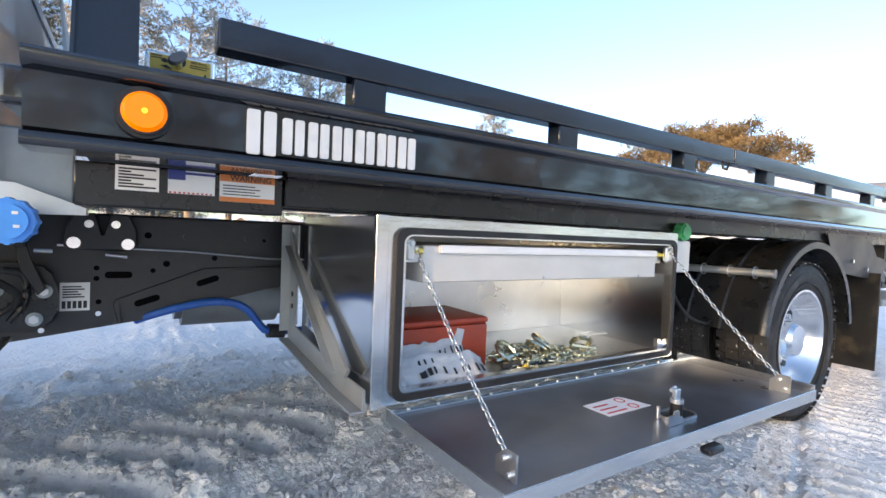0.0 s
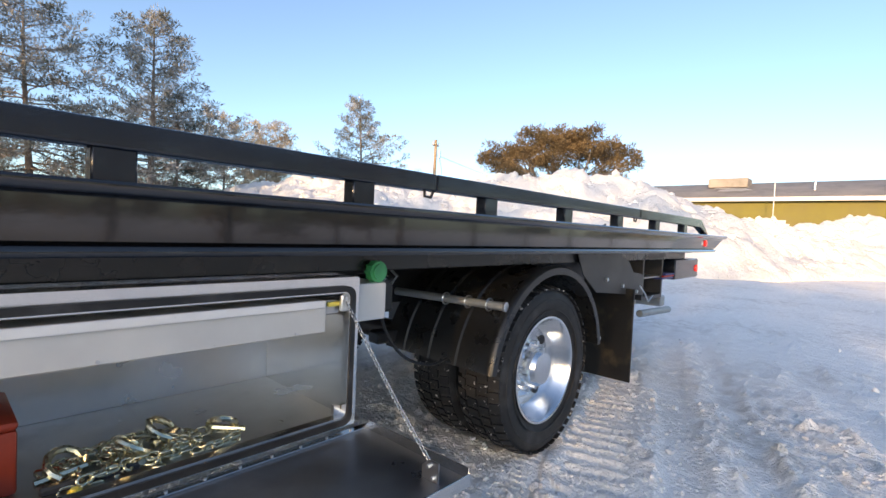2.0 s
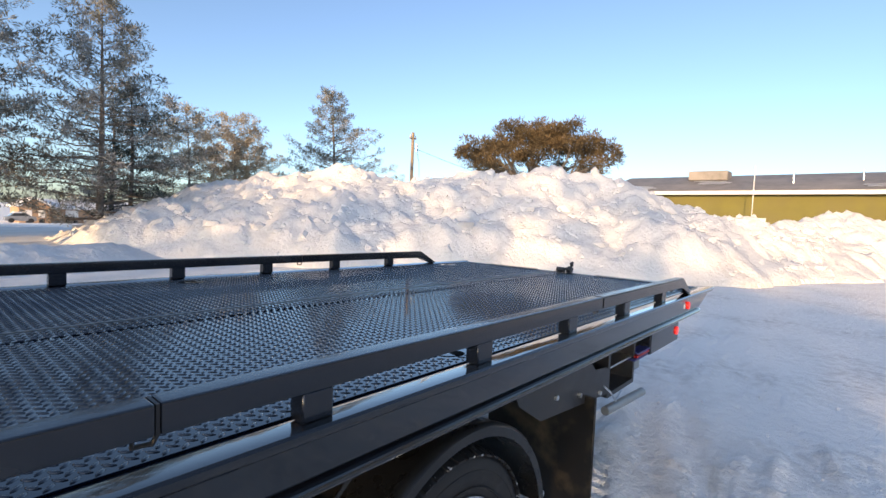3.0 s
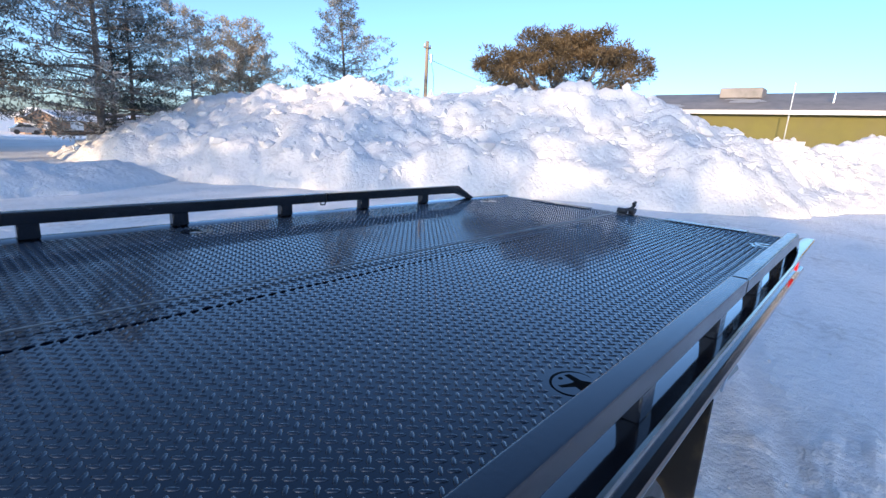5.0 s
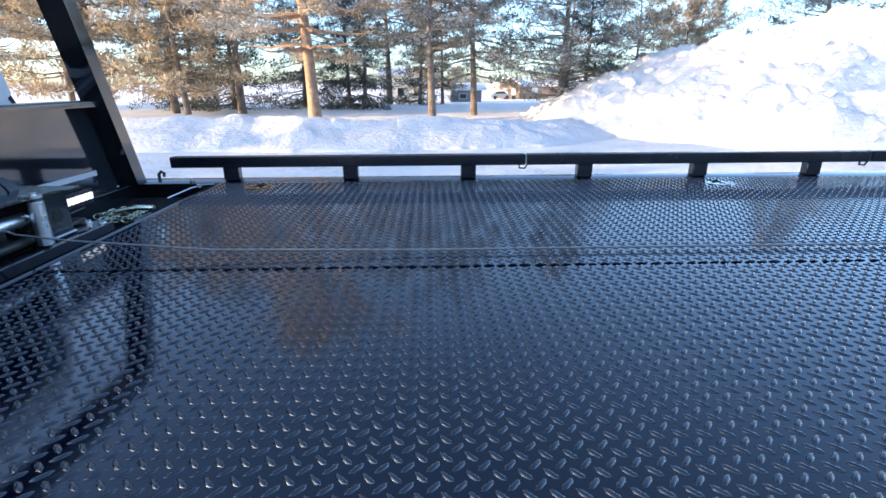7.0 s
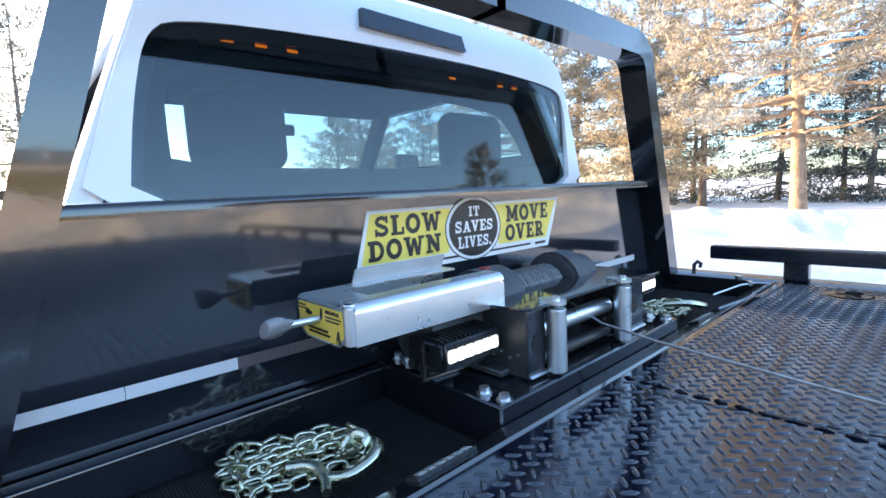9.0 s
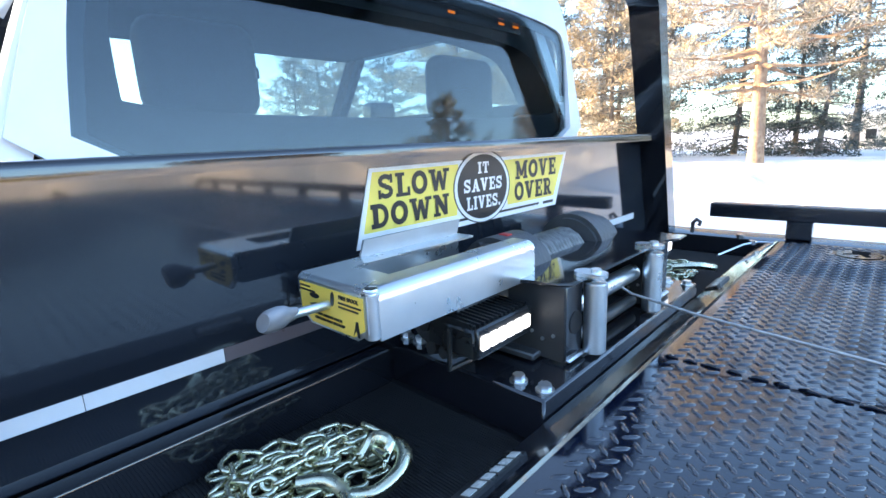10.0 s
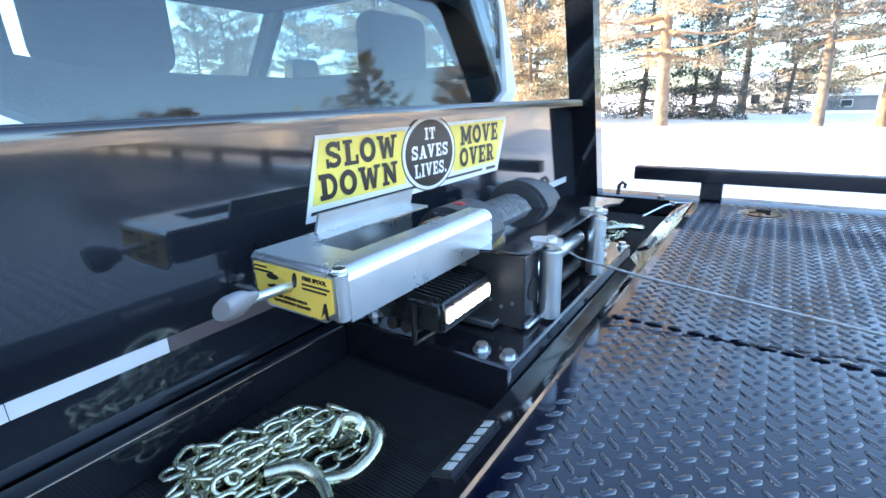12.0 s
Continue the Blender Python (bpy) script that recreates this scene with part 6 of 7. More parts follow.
tilt(part("inner_trim", ring_slab(bmesh.new(), [(YC + (y - YC) * 0.99, z - 0.004) for y, z in inner], hole, "x", CXR - 0.20, CXR - 0.045), M["liner"], cab, "dark inner window trim", smooth=30))
gl = steep(part("rear_window", slab(bmesh.new(), inner, "x", CXR - 0.028, CXR - 0.023), M["glass"], cab, "tinted rear window glass", smooth=0))
gl.visible_shadow = False
steep(part("window_border", ring_slab(bmesh.new(), inner, frit, "x", CXR - 0.036, CXR - 0.0295), M["trim"], gl, "black painted window border"))
# roof
ro = lean([(YC - 0.72, 1.96), (YC - 0.62, 2.03), (YC - 0.3, 2.06), (YC + 0.3, 2.06), (YC + 0.62, 2.03), (YC + 0.72, 1.96), (YC + 0.69, 1.945), (YC + 0.6, 2.0), (YC - 0.6, 2.0), (YC - 0.69, 1.945)])
fit_view(part("roof", slab(bmesh.new(), ro, "x", -1.42, CXR - 0.115), M["cab"], cab, smooth=30))
fit_view(part("headliner", slab(bmesh.new(), [(YC - 0.7, 1.955), (YC + 0.7, 1.955), (YC + 0.66, 1.985), (YC - 0.66, 1.985)], "x", -1.41, CXR - 0.11), M["liner"], cab))
lampo = lean([(YC - 0.22, 1.965), (YC + 0.17, 1.955), (YC + 0.15, 2.0), (YC - 0.22, 2.01)])
tilt(part("brake_lamp", slab(bmesh.new(), lampo, "x", CXR, CXR + 0.018), M["ledstop"], cab, "dark high brake lamp"))
al = tilt(box_part("light_bar", (CXR - 0.05, CXR - 0.032, YC - 0.6, YC + 0.6, 1.88, 1.92), "trim", cab, "black warning light bar"))
for k in range(14):
    yk = YC - 0.55 + k * 0.085
    if k in (0, 1, 2, 9, 12, 13):
        tilt(box_part("amber_diode", (CXR - 0.032, CXR - 0.03, yk, yk + 0.03, 1.897, 1.905), "amber", al, "", 0))
# side pillars, door panels and window posts
for s in (-1, 1):
    def P(x, z, inset=0.0):
        return (x, YC + s * (cab_half(z) - inset), z)
    for name, a, b, w, mt in (("pillar", (CXR - 0.10, 1.48), (CXR - 0.19, 1.99), 0.095, "cab"), ("windscreen_post", (-1.74, 1.62), (-1.27, 1.985), 0.045, "liner")):
        bm = bmesh.new()
        q = []
        for (x, z) in (a, b):
            for dx in (-w, w * 0.9 if x > -0.4 else w):
                for ins in (0.0, 0.06):
                    q.append(bm.verts.new(P(x + dx, z, ins)))
        for f in ((0, 1, 3, 2), (4, 6, 7, 5), (0, 4, 5, 1), (2, 3, 7, 6), (0, 2, 6, 4), (1, 5, 7, 3)):
            bm.faces.new([q[k] for k in f])
        post_ = part(name, bm, M[mt], cab)
        if name == "pillar":
            fit_view(post_)
    bm = bmesh.new()
    q = [bm.verts.new(P(x, z, ins)) for x, z, ins in ((-1.95, 1.42, 0.0), (-0.14, 1.42, 0.0), (-0.16, 1.655, 0.0), (-1.80, 1.655, 0.0), (-1.95, 1.42, 0.08), (-0.14, 1.42, 0.08), (-0.16, 1.655, 0.06), (-1.80, 1.655, 0.06))]
    for f in ((0, 1, 2, 3), (7, 6, 5, 4), (0, 4, 5, 1), (1, 5, 6, 2), (2, 6, 7, 3), (3, 7, 4, 0)):
        bm.faces.new([q[k] for k in f])
    part("door_panel", bm, M["liner"], cab)
    bm = bmesh.new()
    q = [bm.verts.new(P(x, z, 0.03)) for x, z in ((-1.70, 1.65), (-0.3, 1.65), (-0.32, 1.955), (-1.30, 1.955))]
    bm.faces.new(q)
    sg = part("side_window", bm, M["glass"], cab, smooth=0)
    sg.modifiers.new("thickness", "SOLIDIFY").thickness = 0.004
    sg.visible_shadow = False
    # mirror
    mr_ = box_part("door_mirror", (-1.72, -1.6, *sorted((YC + s * 1.02, YC + s * 1.22)), 1.5, 1.78), "trim", cab, "black door mirror", 0.03, 3)
    box_part("mirror_arm", (-1.68, -1.64, *sorted((YC + s * 0.84, YC + s * 1.03)), 1.56, 1.60), "trim", mr_, "", 0.006)
    for k, (xa, xb) in enumerate(((-0.3, -0.35), (-1.7, -1.75))):
        box_part("door_gap", (xa, xa + 0.008, *sorted((YC + s * 0.9445, YC + s * 0.957)), 0.86, 1.42), "ink", cab, "", 0)
    box_part("door_handle", (-0.58, -0.42, *sorted((YC + s * 0.95, YC + s * 0.985)), 1.27, 1.31), "cab", cab, "", 0.008)
    slab_part("running_board", [(CXF + 0.1, 0.56), (-0.05, 0.56), (-0.02, 0.6), (CXF + 0.1, 0.6)], "y", *sorted((YC + s * 0.8, YC + s * 1.02)), "trim", cab, "", 0.006)
bm = bmesh.new()
q = [bm.verts.new(v) for v in ((-1.85, YC - 0.84, 1.60), (-1.85, YC + 0.84, 1.60), (-1.30, YC + 0.70, 1.97), (-1.30, YC - 0.70, 1.97))]
bm.faces.new(q)
ws = part("windscreen", bm, M["glass"], cab, smooth=0)
ws.modifiers.new("thickness", "SOLIDIFY").thickness = 0.005
ws.visible_shadow = False
part("dashboard", box(bmesh.new(), -1.95, -1.5, YC - 0.82, YC + 0.82, 1.1, 1.655, 0.05, 3), M["liner"], cab)
part("inner_mirror", box(bmesh.new(), -1.42, -1.40, YC - 0.02, YC + 0.2, 1.84, 1.90, 0.01), M["trim"], cab)
for y, w_ in ((0.80, 0.148), (1.84, 0.175)):
    stt = box_part("seat_back", (-0.60, -0.44, y - w_ - 0.03, y + w_ + 0.03, 0.9, 1.60), "cloth", cab, "grey cloth seat", 0.06, 3)
    part("headrest", box(bmesh.new(), -0.58, -0.46, y - w_, y + w_, 1.60, 1.85, 0.055, 4), M["cloth"], stt)
# bonnet and front
part("bonnet", slab(bmesh.new(), [(-3.25, 0.75), (-3.3, 1.15), (-3.15, 1.32), (-2.0, 1.45), (-2.0, 0.75)], "y", YC - 0.9, YC + 0.9), M["cab"], cab, smooth=20)
box_part("front_bumper", (-3.42, -3.26, YC - 1.0, YC + 1.0, 0.5, 0.75), "trim", cab, "", 0.03, 2)
box_part("grille", (-3.31, -3.285, YC - 0.45, YC + 0.45, 0.82, 1.15), "trim", cab, "", 0.01)
for s in (-1, 1):
    box_part("headlamp", (-3.31, -3.25, *sorted((YC + s * 0.55, YC + s * 0.85)), 0.95, 1.15), "tape", cab, "", 0.02)
    bm = hose(bmesh.new(), [(-2.2 + 0.5 * math.cos(a), YC + s * 0.98, 0.42 + 0.5 * math.sin(a)) for a in [math.pi * k / 12 for k in range(13)]], 0.05, 8)
    part("wheel_arch", bm, M["cab"], cab)
# lower rear corner of the cab
slab_part("cab_sill", [(-0.5, 0.855), (0.11, 0.868), (0.11, 0.882), (0.0, 0.925), (-0.5, 0.94)], "y", 0.27, 0.33, "alu_dull", cab, "bright sill plate")
box_part("corner_panel", (-0.6, 0.085, 0.335, 0.345, 0.885, 1.04), "zincpost", cab, "bright metal corner panel", 0.004)

# ---- safety sign on the headboard ----
S0 = 0.1005
sign = slab_part("safety_sign", [(0.802, 1.316), (1.545, 1.316), (1.606, 1.471), (0.846, 1.471)], "x", S0, S0 + 0.0015, "white", truck, "yellow and white parallelogram safety sign")
for a in (((0.822, 1.345), (1.097, 1.345), (1.107, 1.463), (0.853, 1.463)), ((1.30, 1.345), (1.533, 1.345), (1.588, 1.463), (1.287, 1.463))):
    slab_part("yellow_field", list(a), "x", S0 + 0.0015, S0 + 0.0021, "yellow", sign)
slab_part("black_line", [(0.815, 1.328), (1.45, 1.328), (1.452, 1.334), (0.817, 1.334)], "x", S0 + 0.0015, S0 + 0.0021, "ink", sign)
box_part("maker_line", (S0 + 0.0015, S0 + 0.0021, 1.475, 1.53, 1.326, 1.334), "ink", sign, "", 0)
cy_s, cz_s = 1.198, 1.403
cc = [(cy_s + 0.098 * math.cos(2 * math.pi * k / 36), cz_s + 0.079 * math.sin(2 * math.pi * k / 36)) for k in range(36)]
cw = [(cy_s + 0.108 * math.cos(2 * math.pi * k / 36), cz_s + 0.087 * math.sin(2 * math.pi * k / 36)) for k in range(36)]
ck = [(cy_s + 0.112 * math.cos(2 * math.pi * k / 36), cz_s + 0.090 * math.sin(2 * math.pi * k / 36)) for k in range(36)]
part("black_ring", slab(bmesh.new(), ck, "x", S0 + 0.0016, S0 + 0.0023), M["ink"], sign)
part("white_ring", slab(bmesh.new(), cw, "x", S0 + 0.0018, S0 + 0.0027), M["white"], sign)
part("black_disc", slab(bmesh.new(), cc, "x", S0 + 0.0020, S0 + 0.0031), M["ink"], sign)


def arc(cx, cz, rx, rz, a0, a1, n=9):
    return [(cx + rx * math.cos(radians(a0 + (a1 - a0) * k / n)), cz + rz * math.sin(radians(a0 + (a1 - a0) * k / n))) for k in range(n + 1)]


# heavy slab-serif capitals, one high: width, then strokes of (weight, line)
SW, SF = 0.25, 0.15
GLYPHS = {
    "S": (0.82, [(0.2, arc(0.41, 0.715, 0.26, 0.19, 25, 270) + arc(0.41, 0.285, 0.27, 0.19, 90, -155)), (0.13, [(0.7, 0.63), (0.7, 0.99)]), (0.13, [(0.1, 0.37), (0.1, 0.01)])]),
    "L": (0.82, [(SW, [(0.27, 0), (0.27, 1)]), (SF, [(0.04, 0.925), (0.52, 0.925)]), (SF, [(0.04, 0.075), (0.8, 0.075)]), (0.14, [(0.73, 0), (0.73, 0.38)])]),
    "O": (0.94, [(0.23, arc(0.47, 0.5, 0.335, 0.4, 0, 360, 24))]),
    "W": (1.3, [(0.22, [(0.22, 0.97), (0.42, 0.02)]), (0.16, [(0.42, 0.02), (0.64, 0.9)]), (0.22, [(0.64, 0.9), (0.88, 0.02)]), (0.16, [(0.88, 0.02), (1.08, 0.97)]), (SF, [(0.02, 0.925), (0.42, 0.925)]), (SF, [(0.9, 0.925), (1.28, 0.925)])]),
    "D": (0.94, [(SW, [(0.27, 0), (0.27, 1)]), (0.2, [(0.04, 0.9)] + arc(0.46, 0.5, 0.34, 0.4, 90, -90, 14) + [(0.04, 0.1)])]),
    "N": (1.04, [(0.19, [(0.24, 0), (0.24, 0.95)]), (0.26, [(0.24, 0.93), (0.8, 0.07)]), (0.19, [(0.8, 0.03), (0.8, 1)]), (SF, [(0.03, 0.075), (0.45, 0.075)]), (SF, [(0.03, 0.925), (0.3, 0.925)]), (SF, [(0.6, 0.925), (1.01, 0.925)])]),
    "M": (1.2, [(0.18, [(0.24, 0), (0.24, 0.95)]), (0.22, [(0.26, 0.95), (0.6, 0.18)]), (0.2, [(0.6, 0.18), (0.94, 0.95)]), (0.24, [(0.96, 0), (0.96, 0.95)]), (SF, [(0.03, 0.075), (0.45, 0.075)]), (SF, [(0.74, 0.075), (1.17, 0.075)]), (SF, [(0.03, 0.925), (0.3, 0.925)]), (SF, [(0.9, 0.925), (1.17, 0.925)])]),
    "V": (0.98, [(0.25, [(0.22, 0.97), (0.49, 0.03)]), (0.18, [(0.49, 0.03), (0.76, 0.97)]), (SF, [(0.02, 0.925), (0.44, 0.925)]), (SF, [(0.58, 0.925), (0.96, 0.925)])]),
    "E": (0.84, [(SW, [(0.27, 0), (0.27, 1)]), (SF, [(0.04, 0.925), (0.8, 0.925)]), (SF, [(0.04, 0.075), (0.8, 0.075)]), (SF, [(0.3, 0.5), (0.6, 0.5)]), (0.13, [(0.73, 0), (0.73, 0.33)]), (0.13, [(0.73, 0.69), (0.73, 1)]), (0.1, [(0.58, 0.36), (0.58, 0.64)])]),
    "R": (0.96, [(SW, [(0.27, 0), (0.27, 1)]), (0.18, [(0.04, 0.91)] + arc(0.5, 0.68, 0.22, 0.23, 90, -90, 10) + [(0.3, 0.45)]), (0.23, [(0.5, 0.46), (0.74, 0.04)]), (SF, [(0.04, 0.075), (0.5, 0.075)]), (SF, [(0.66, 0.075), (0.94, 0.075)])]),
    "I": (0.56, [(SW, [(0.28, 0), (0.28, 1)]), (SF, [(0.04, 0.925), (0.52, 0.925)]), (SF, [(0.04, 0.075), (0.52, 0.075)])]),
    "T": (0.84, [(SW, [(0.42, 0), (0.42, 1)]), (0.17, [(0.03, 0.915), (0.81, 0.915)]), (SF, [(0.2, 0.075), (0.64, 0.075)]), (0.12, [(0.09, 0.62), (0.09, 0.95)]), (0.12, [(0.75, 0.62), (0.75, 0.95)])]),
    "A": (1.0, [(0.17, [(0.24, 0.03), (0.5, 0.95)]), (0.25, [(0.5, 0.95), (0.78, 0.03)]), (0.14, [(0.3, 0.33), (0.7, 0.33)]), (SF, [(0.02, 0.075), (0.42, 0.075)]), (SF, [(0.58, 0.075), (0.98, 0.075)])]),
    ".": (0.32, [(0.24, [(0.04, 0.12), (0.28, 0.12)])]),
}


def sign_word(t, y, z, width, height, mat):
    """A word of the sign in slab-serif capitals, drawn to a given width and height."""
    total = sum(GLYPHS[c][0] for c in t) + 0.06 * (len(t) - 1)
    kx, kz = width / total, height
    bm = bmesh.new()
    at, n = 0.0, 0
    for c in t:
        for wt, line in GLYPHS[c][1]:
            L, R = [], []
            m = len(line)
            shut = m > 20
            for i, (u, v) in enumerate(line):
                a, b = line[i - 1] if i else (line[-2] if shut else line[i]), line[i + 1] if i < m - 1 else (line[1] if shut else line[i])
                d = math.hypot(b[0] - a[0], b[1] - a[1]) or 1
                nx_, nz_ = -(b[1] - a[1]) / d * wt / 2, (b[0] - a[0]) / d * wt / 2
                x_ = S0 + 0.0033 + 0.00004 * n
                L.append(bm.verts.new((x_, y - width / 2 + (at + u + nx_) * kx, z + (v + nz_ - 0.5) * kz)))
                R.append(bm.verts.new((x_, y - width / 2 + (at + u - nx_) * kx, z + (v - nz_ - 0.5) * kz)))
            for i in range(m - 1):
                bm.faces.new((L[i], L[i + 1], R[i + 1], R[i]))
            n = (n + 1) % 9
        at += GLYPHS[c][0] + 0.06
    part("lettering", bm, M[mat], sign, smooth=0)


sign_word("SLOW", 0.968, 1.433, 0.212, 0.049, "ink")
sign_word("DOWN", 0.955, 1.376, 0.232, 0.049, "ink")
sign_word("MOVE", 1.438, 1.433, 0.21, 0.049, "ink")
sign_word("OVER", 1.424, 1.376, 0.19, 0.049, "ink")
sign_word("IT", cy_s, cz_s + 0.047, 0.045, 0.028, "white")
sign_word("SAVES", cy_s, cz_s + 0.006, 0.152, 0.032, "white")
sign_word("LIVES.", cy_s, cz_s - 0.037, 0.135, 0.032, "white")

# ---- loose things in the bay and the toolbox ----
built = set(scene.objects)
def heap(name, at, label, me, pitch, paths, seed, mat=None):
    t = thing(name, at, label, "chain")
    rng = random.Random(seed)
    for pts in paths:
        chain_along(pts, me, pitch, t, rng.uniform(0, 90), 30, rng)
    return t


def squiggle(cx, cy, cz, rx, ry, n, turns, rise, seed):
    rng = random.Random(seed)
    pts = []
    for k in range(n):
        u = k / n
        a = 2 * math.pi * turns * u + rng.uniform(-0.5, 0.5)
        rr = 0.35 + 0.65 * abs(math.sin(2.3 * a + seed))
        pts.append((cx + rx * rr * math.cos(a), cy + ry * rr * math.sin(a), cz + rise * u * (1 - 0.4 * rr) + rng.uniform(-0.004, 0.006)))
    return pts


big_link = link_mesh(0.045, 0.030, 0.0082)
big_link.materials.append(M["gold"])
rng = random.Random(21)
runs = []
for lay, (x0, x1, y0, y1, n) in enumerate(((0.2, 0.325, 0.395, 0.602, 6), (0.215, 0.29, 0.43, 0.585, 4))):
    for k in range(n):
        xx = x0 + (x1 - x0) * k / (n - 1)
        row = [(xx + 0.05 * (v - 0.5) + rng.uniform(-0.006, 0.006), y0 + (y1 - y0) * v + rng.uniform(-0.008, 0.008), FZ + 0.012 + 0.022 * lay + rng.uniform(0, 0.008) - 0.008 * lay * abs(2 * v - 1)) for v in (0, 0.2, 0.4, 0.6, 0.8, 1)]
        runs += row if k % 2 == 0 else row[::-1]
runs += [(0.30, 0.60, FZ + 0.05), (0.325, 0.565, FZ + 0.03), (0.34, 0.60, FZ + 0.025)]
c1 = heap("tow_chain", (0.28, 0.5, FZ + 0.004), "heap of greenish zinc tow chain in the bay", big_link, 0.031, [eased(runs, 4)], 4)
for pts, r in (([(0.325, 0.60, FZ + 0.03), (0.35, 0.625, FZ + 0.045), (0.385, 0.62, FZ + 0.05), (0.405, 0.59, FZ + 0.045), (0.40, 0.555, FZ + 0.035), (0.375, 0.535, FZ + 0.03)], 0.0125),
               ([(0.30, 0.50, FZ + 0.03), (0.33, 0.525, FZ + 0.035), (0.365, 0.53, FZ + 0.03), (0.40, 0.515, FZ + 0.025)], 0.011)):
    line = eased(pts, 4)
    part("grab_hook", hose(bmesh.new(), line, r, 10, taper=[r * (1.15 - 0.45 * k / len(line)) for k in range(len(line))]), M["gold"], c1, "pale zinc grab hook")
part("clevis", hose(bmesh.new(), eased([(0.335, 0.585, FZ + 0.045), (0.34, 0.605, FZ + 0.065), (0.36, 0.615, FZ + 0.06), (0.365, 0.60, FZ + 0.04)], 4), 0.009, 8), M["gold"], c1)
rod_part("clevis_pin", (0.335, 0.60, FZ + 0.05), (0.372, 0.60, FZ + 0.05), 0.007, "gold", c1, "", 10, bevel=0.002)
c2 = heap("tow_chain", (0.36, 1.85, FZ + 0.004), "heap of greenish zinc tow chain with hooks in the bay", big_link, 0.031,
          [squiggle(0.33, 1.86, FZ + 0.014, 0.08, 0.11, 26, 3, 0.03, 8)], 6)
part("grab_hook", hose(bmesh.new(), eased([(0.36, 1.80, FZ + 0.06), (0.43, 1.82, FZ + 0.07), (0.46, 1.86, FZ + 0.06), (0.45, 1.9, FZ + 0.05), (0.41, 1.9, FZ + 0.05)], 4), 0.011, 8), M["gold"], c2, "yellow zinc grab hook")

shift(built, (0, 0.03, 0))
built = set(scene.objects)
case = thing("tool_case", (0.93, 0.34, BZ0 + 0.012), "red painted metal tool case lying in the toolbox", "tool case")
part("case_body", box(bmesh.new(), 0.735, 1.09, 0.20, 0.44, BZ0 + 0.012, 0.612, 0.008, 2), M["redcase"], case)
part("case_lid", box(bmesh.new(), 0.735, 1.092, 0.198, 0.442, 0.612, 0.632, 0.009, 2), M["redcase"], case)
bm = slab(bmesh.new(), [(0.955, 0.52), (0.985, 0.525), (1.0, 0.60), (0.975, 0.605)], "y", 0.196, 0.204)
part("hang_tag", bm, M["bag"], case, "grey hang tag")

bag = thing("folded_bag", (0.88, 0.14, BZ0 + 0.012), "folded white plastic bag with dark print in the toolbox", "bag")
# two folds of the sheet, one leaning on the other, rolled over at their free end
for k, (xa, xb, ya, yb, za, zb, seed) in enumerate(((0.735, 1.035, 0.098, 0.165, 0.0, 0.058, 51), (0.738, 1.0, 0.150, 0.196, 0.04, 0.082, 57))):
    bu, bv_ = np.linspace(0, 1, 44), np.linspace(0, 1, 14)
    BU, BV_ = np.meshgrid(bu, bv_, indexing="ij")
    crump = 0.022 * field(BU * 0.3, BV_ * 0.09, 0.05, seed) + 0.012 * field(BU * 0.3, BV_ * 0.09, 0.022, seed + 1)
    end_ = np.clip((BU - 0.86) / 0.14, 0, 1)
    Xb = xa + (xb - xa) * BU
    Yb = ya + (yb - ya) * BV_ + crump + 0.015 * end_
    Zb = BZ0 + 0.016 + za + (zb - za) * np.sin(BV_ * 1.5) * (1 - 0.35 * end_) + 0.5 * crump
    Zb = Zb + 0.012 * np.exp(-((BV_ - 0.9) / 0.12) ** 2)
    ib = (np.arange(43)[:, None] * 14 + np.arange(13)[None]).reshape(-1)
    me = bpy.data.meshes.new("bag_fold")
    me.from_pydata(np.stack([Xb, Yb, np.maximum(Zb, BZ0 + 0.0135)], -1).reshape(-1, 3).tolist(), [], np.stack([ib, ib + 14, ib + 15, ib + 1], -1).tolist())
    sh = part("bag_fold", smoothed(me), M["bag"], bag)
    sh.modifiers.new("thickness", "SOLIDIFY").thickness = 0.004
    # rows of print as plain bars lying on the fold
    for r_, (u0, u1, v0, v1) in enumerate(((0.2, 0.9, 0.46, 0.7),) if k == 0 else ((0.05, 0.8, 0.3, 0.46), (0.55, 0.96, 0.6, 0.85))):
        u = u0
        while u < u1 - 0.03:
            w_ = 0.022 + 0.012 * ((int(u * 331) + r_) % 3)
            i0, i1, j0, j1 = [int(round(q)) for q in (u * 43, (u + w_) * 43, v0 * 13, v1 * 13)]
            bm = bmesh.new()
            rows_ = [[bm.verts.new((Xb[i, j], Yb[i, j] - 0.0035, Zb[i, j] + 0.0035)) for j in range(j0, j1 + 1)] for i in range(i0, max(i1, i0 + 1) + 1)]
            for A, B in zip(rows_, rows_[1:]):
                for j in range(len(A) - 1):
                    bm.faces.new((A[j], A[j + 1], B[j + 1], B[j]))
            part("print", bm, M["ink"], sh)
            u += w_ + 0.022 + (0.04 if int(u * 43) % 4 == 3 else 0)

small_link = link_mesh(0.036, 0.024, 0.007)
small_link.materials.append(M["gold"])
c3 = heap("binder_chain", (1.3, 0.28, BZ0 + 0.012), "heap of gold zinc chains and hooks in the toolbox", small_link, 0.025,
          [squiggle(1.22, 0.24, BZ0 + 0.022, 0.10, 0.09, 26, 4, 0.04, 2), squiggle(1.33, 0.25, BZ0 + 0.022, 0.12, 0.09, 30, 4, 0.045, 3), squiggle(1.45, 0.22, BZ0 + 0.02, 0.10, 0.07, 22, 3, 0.035, 7)], 9)
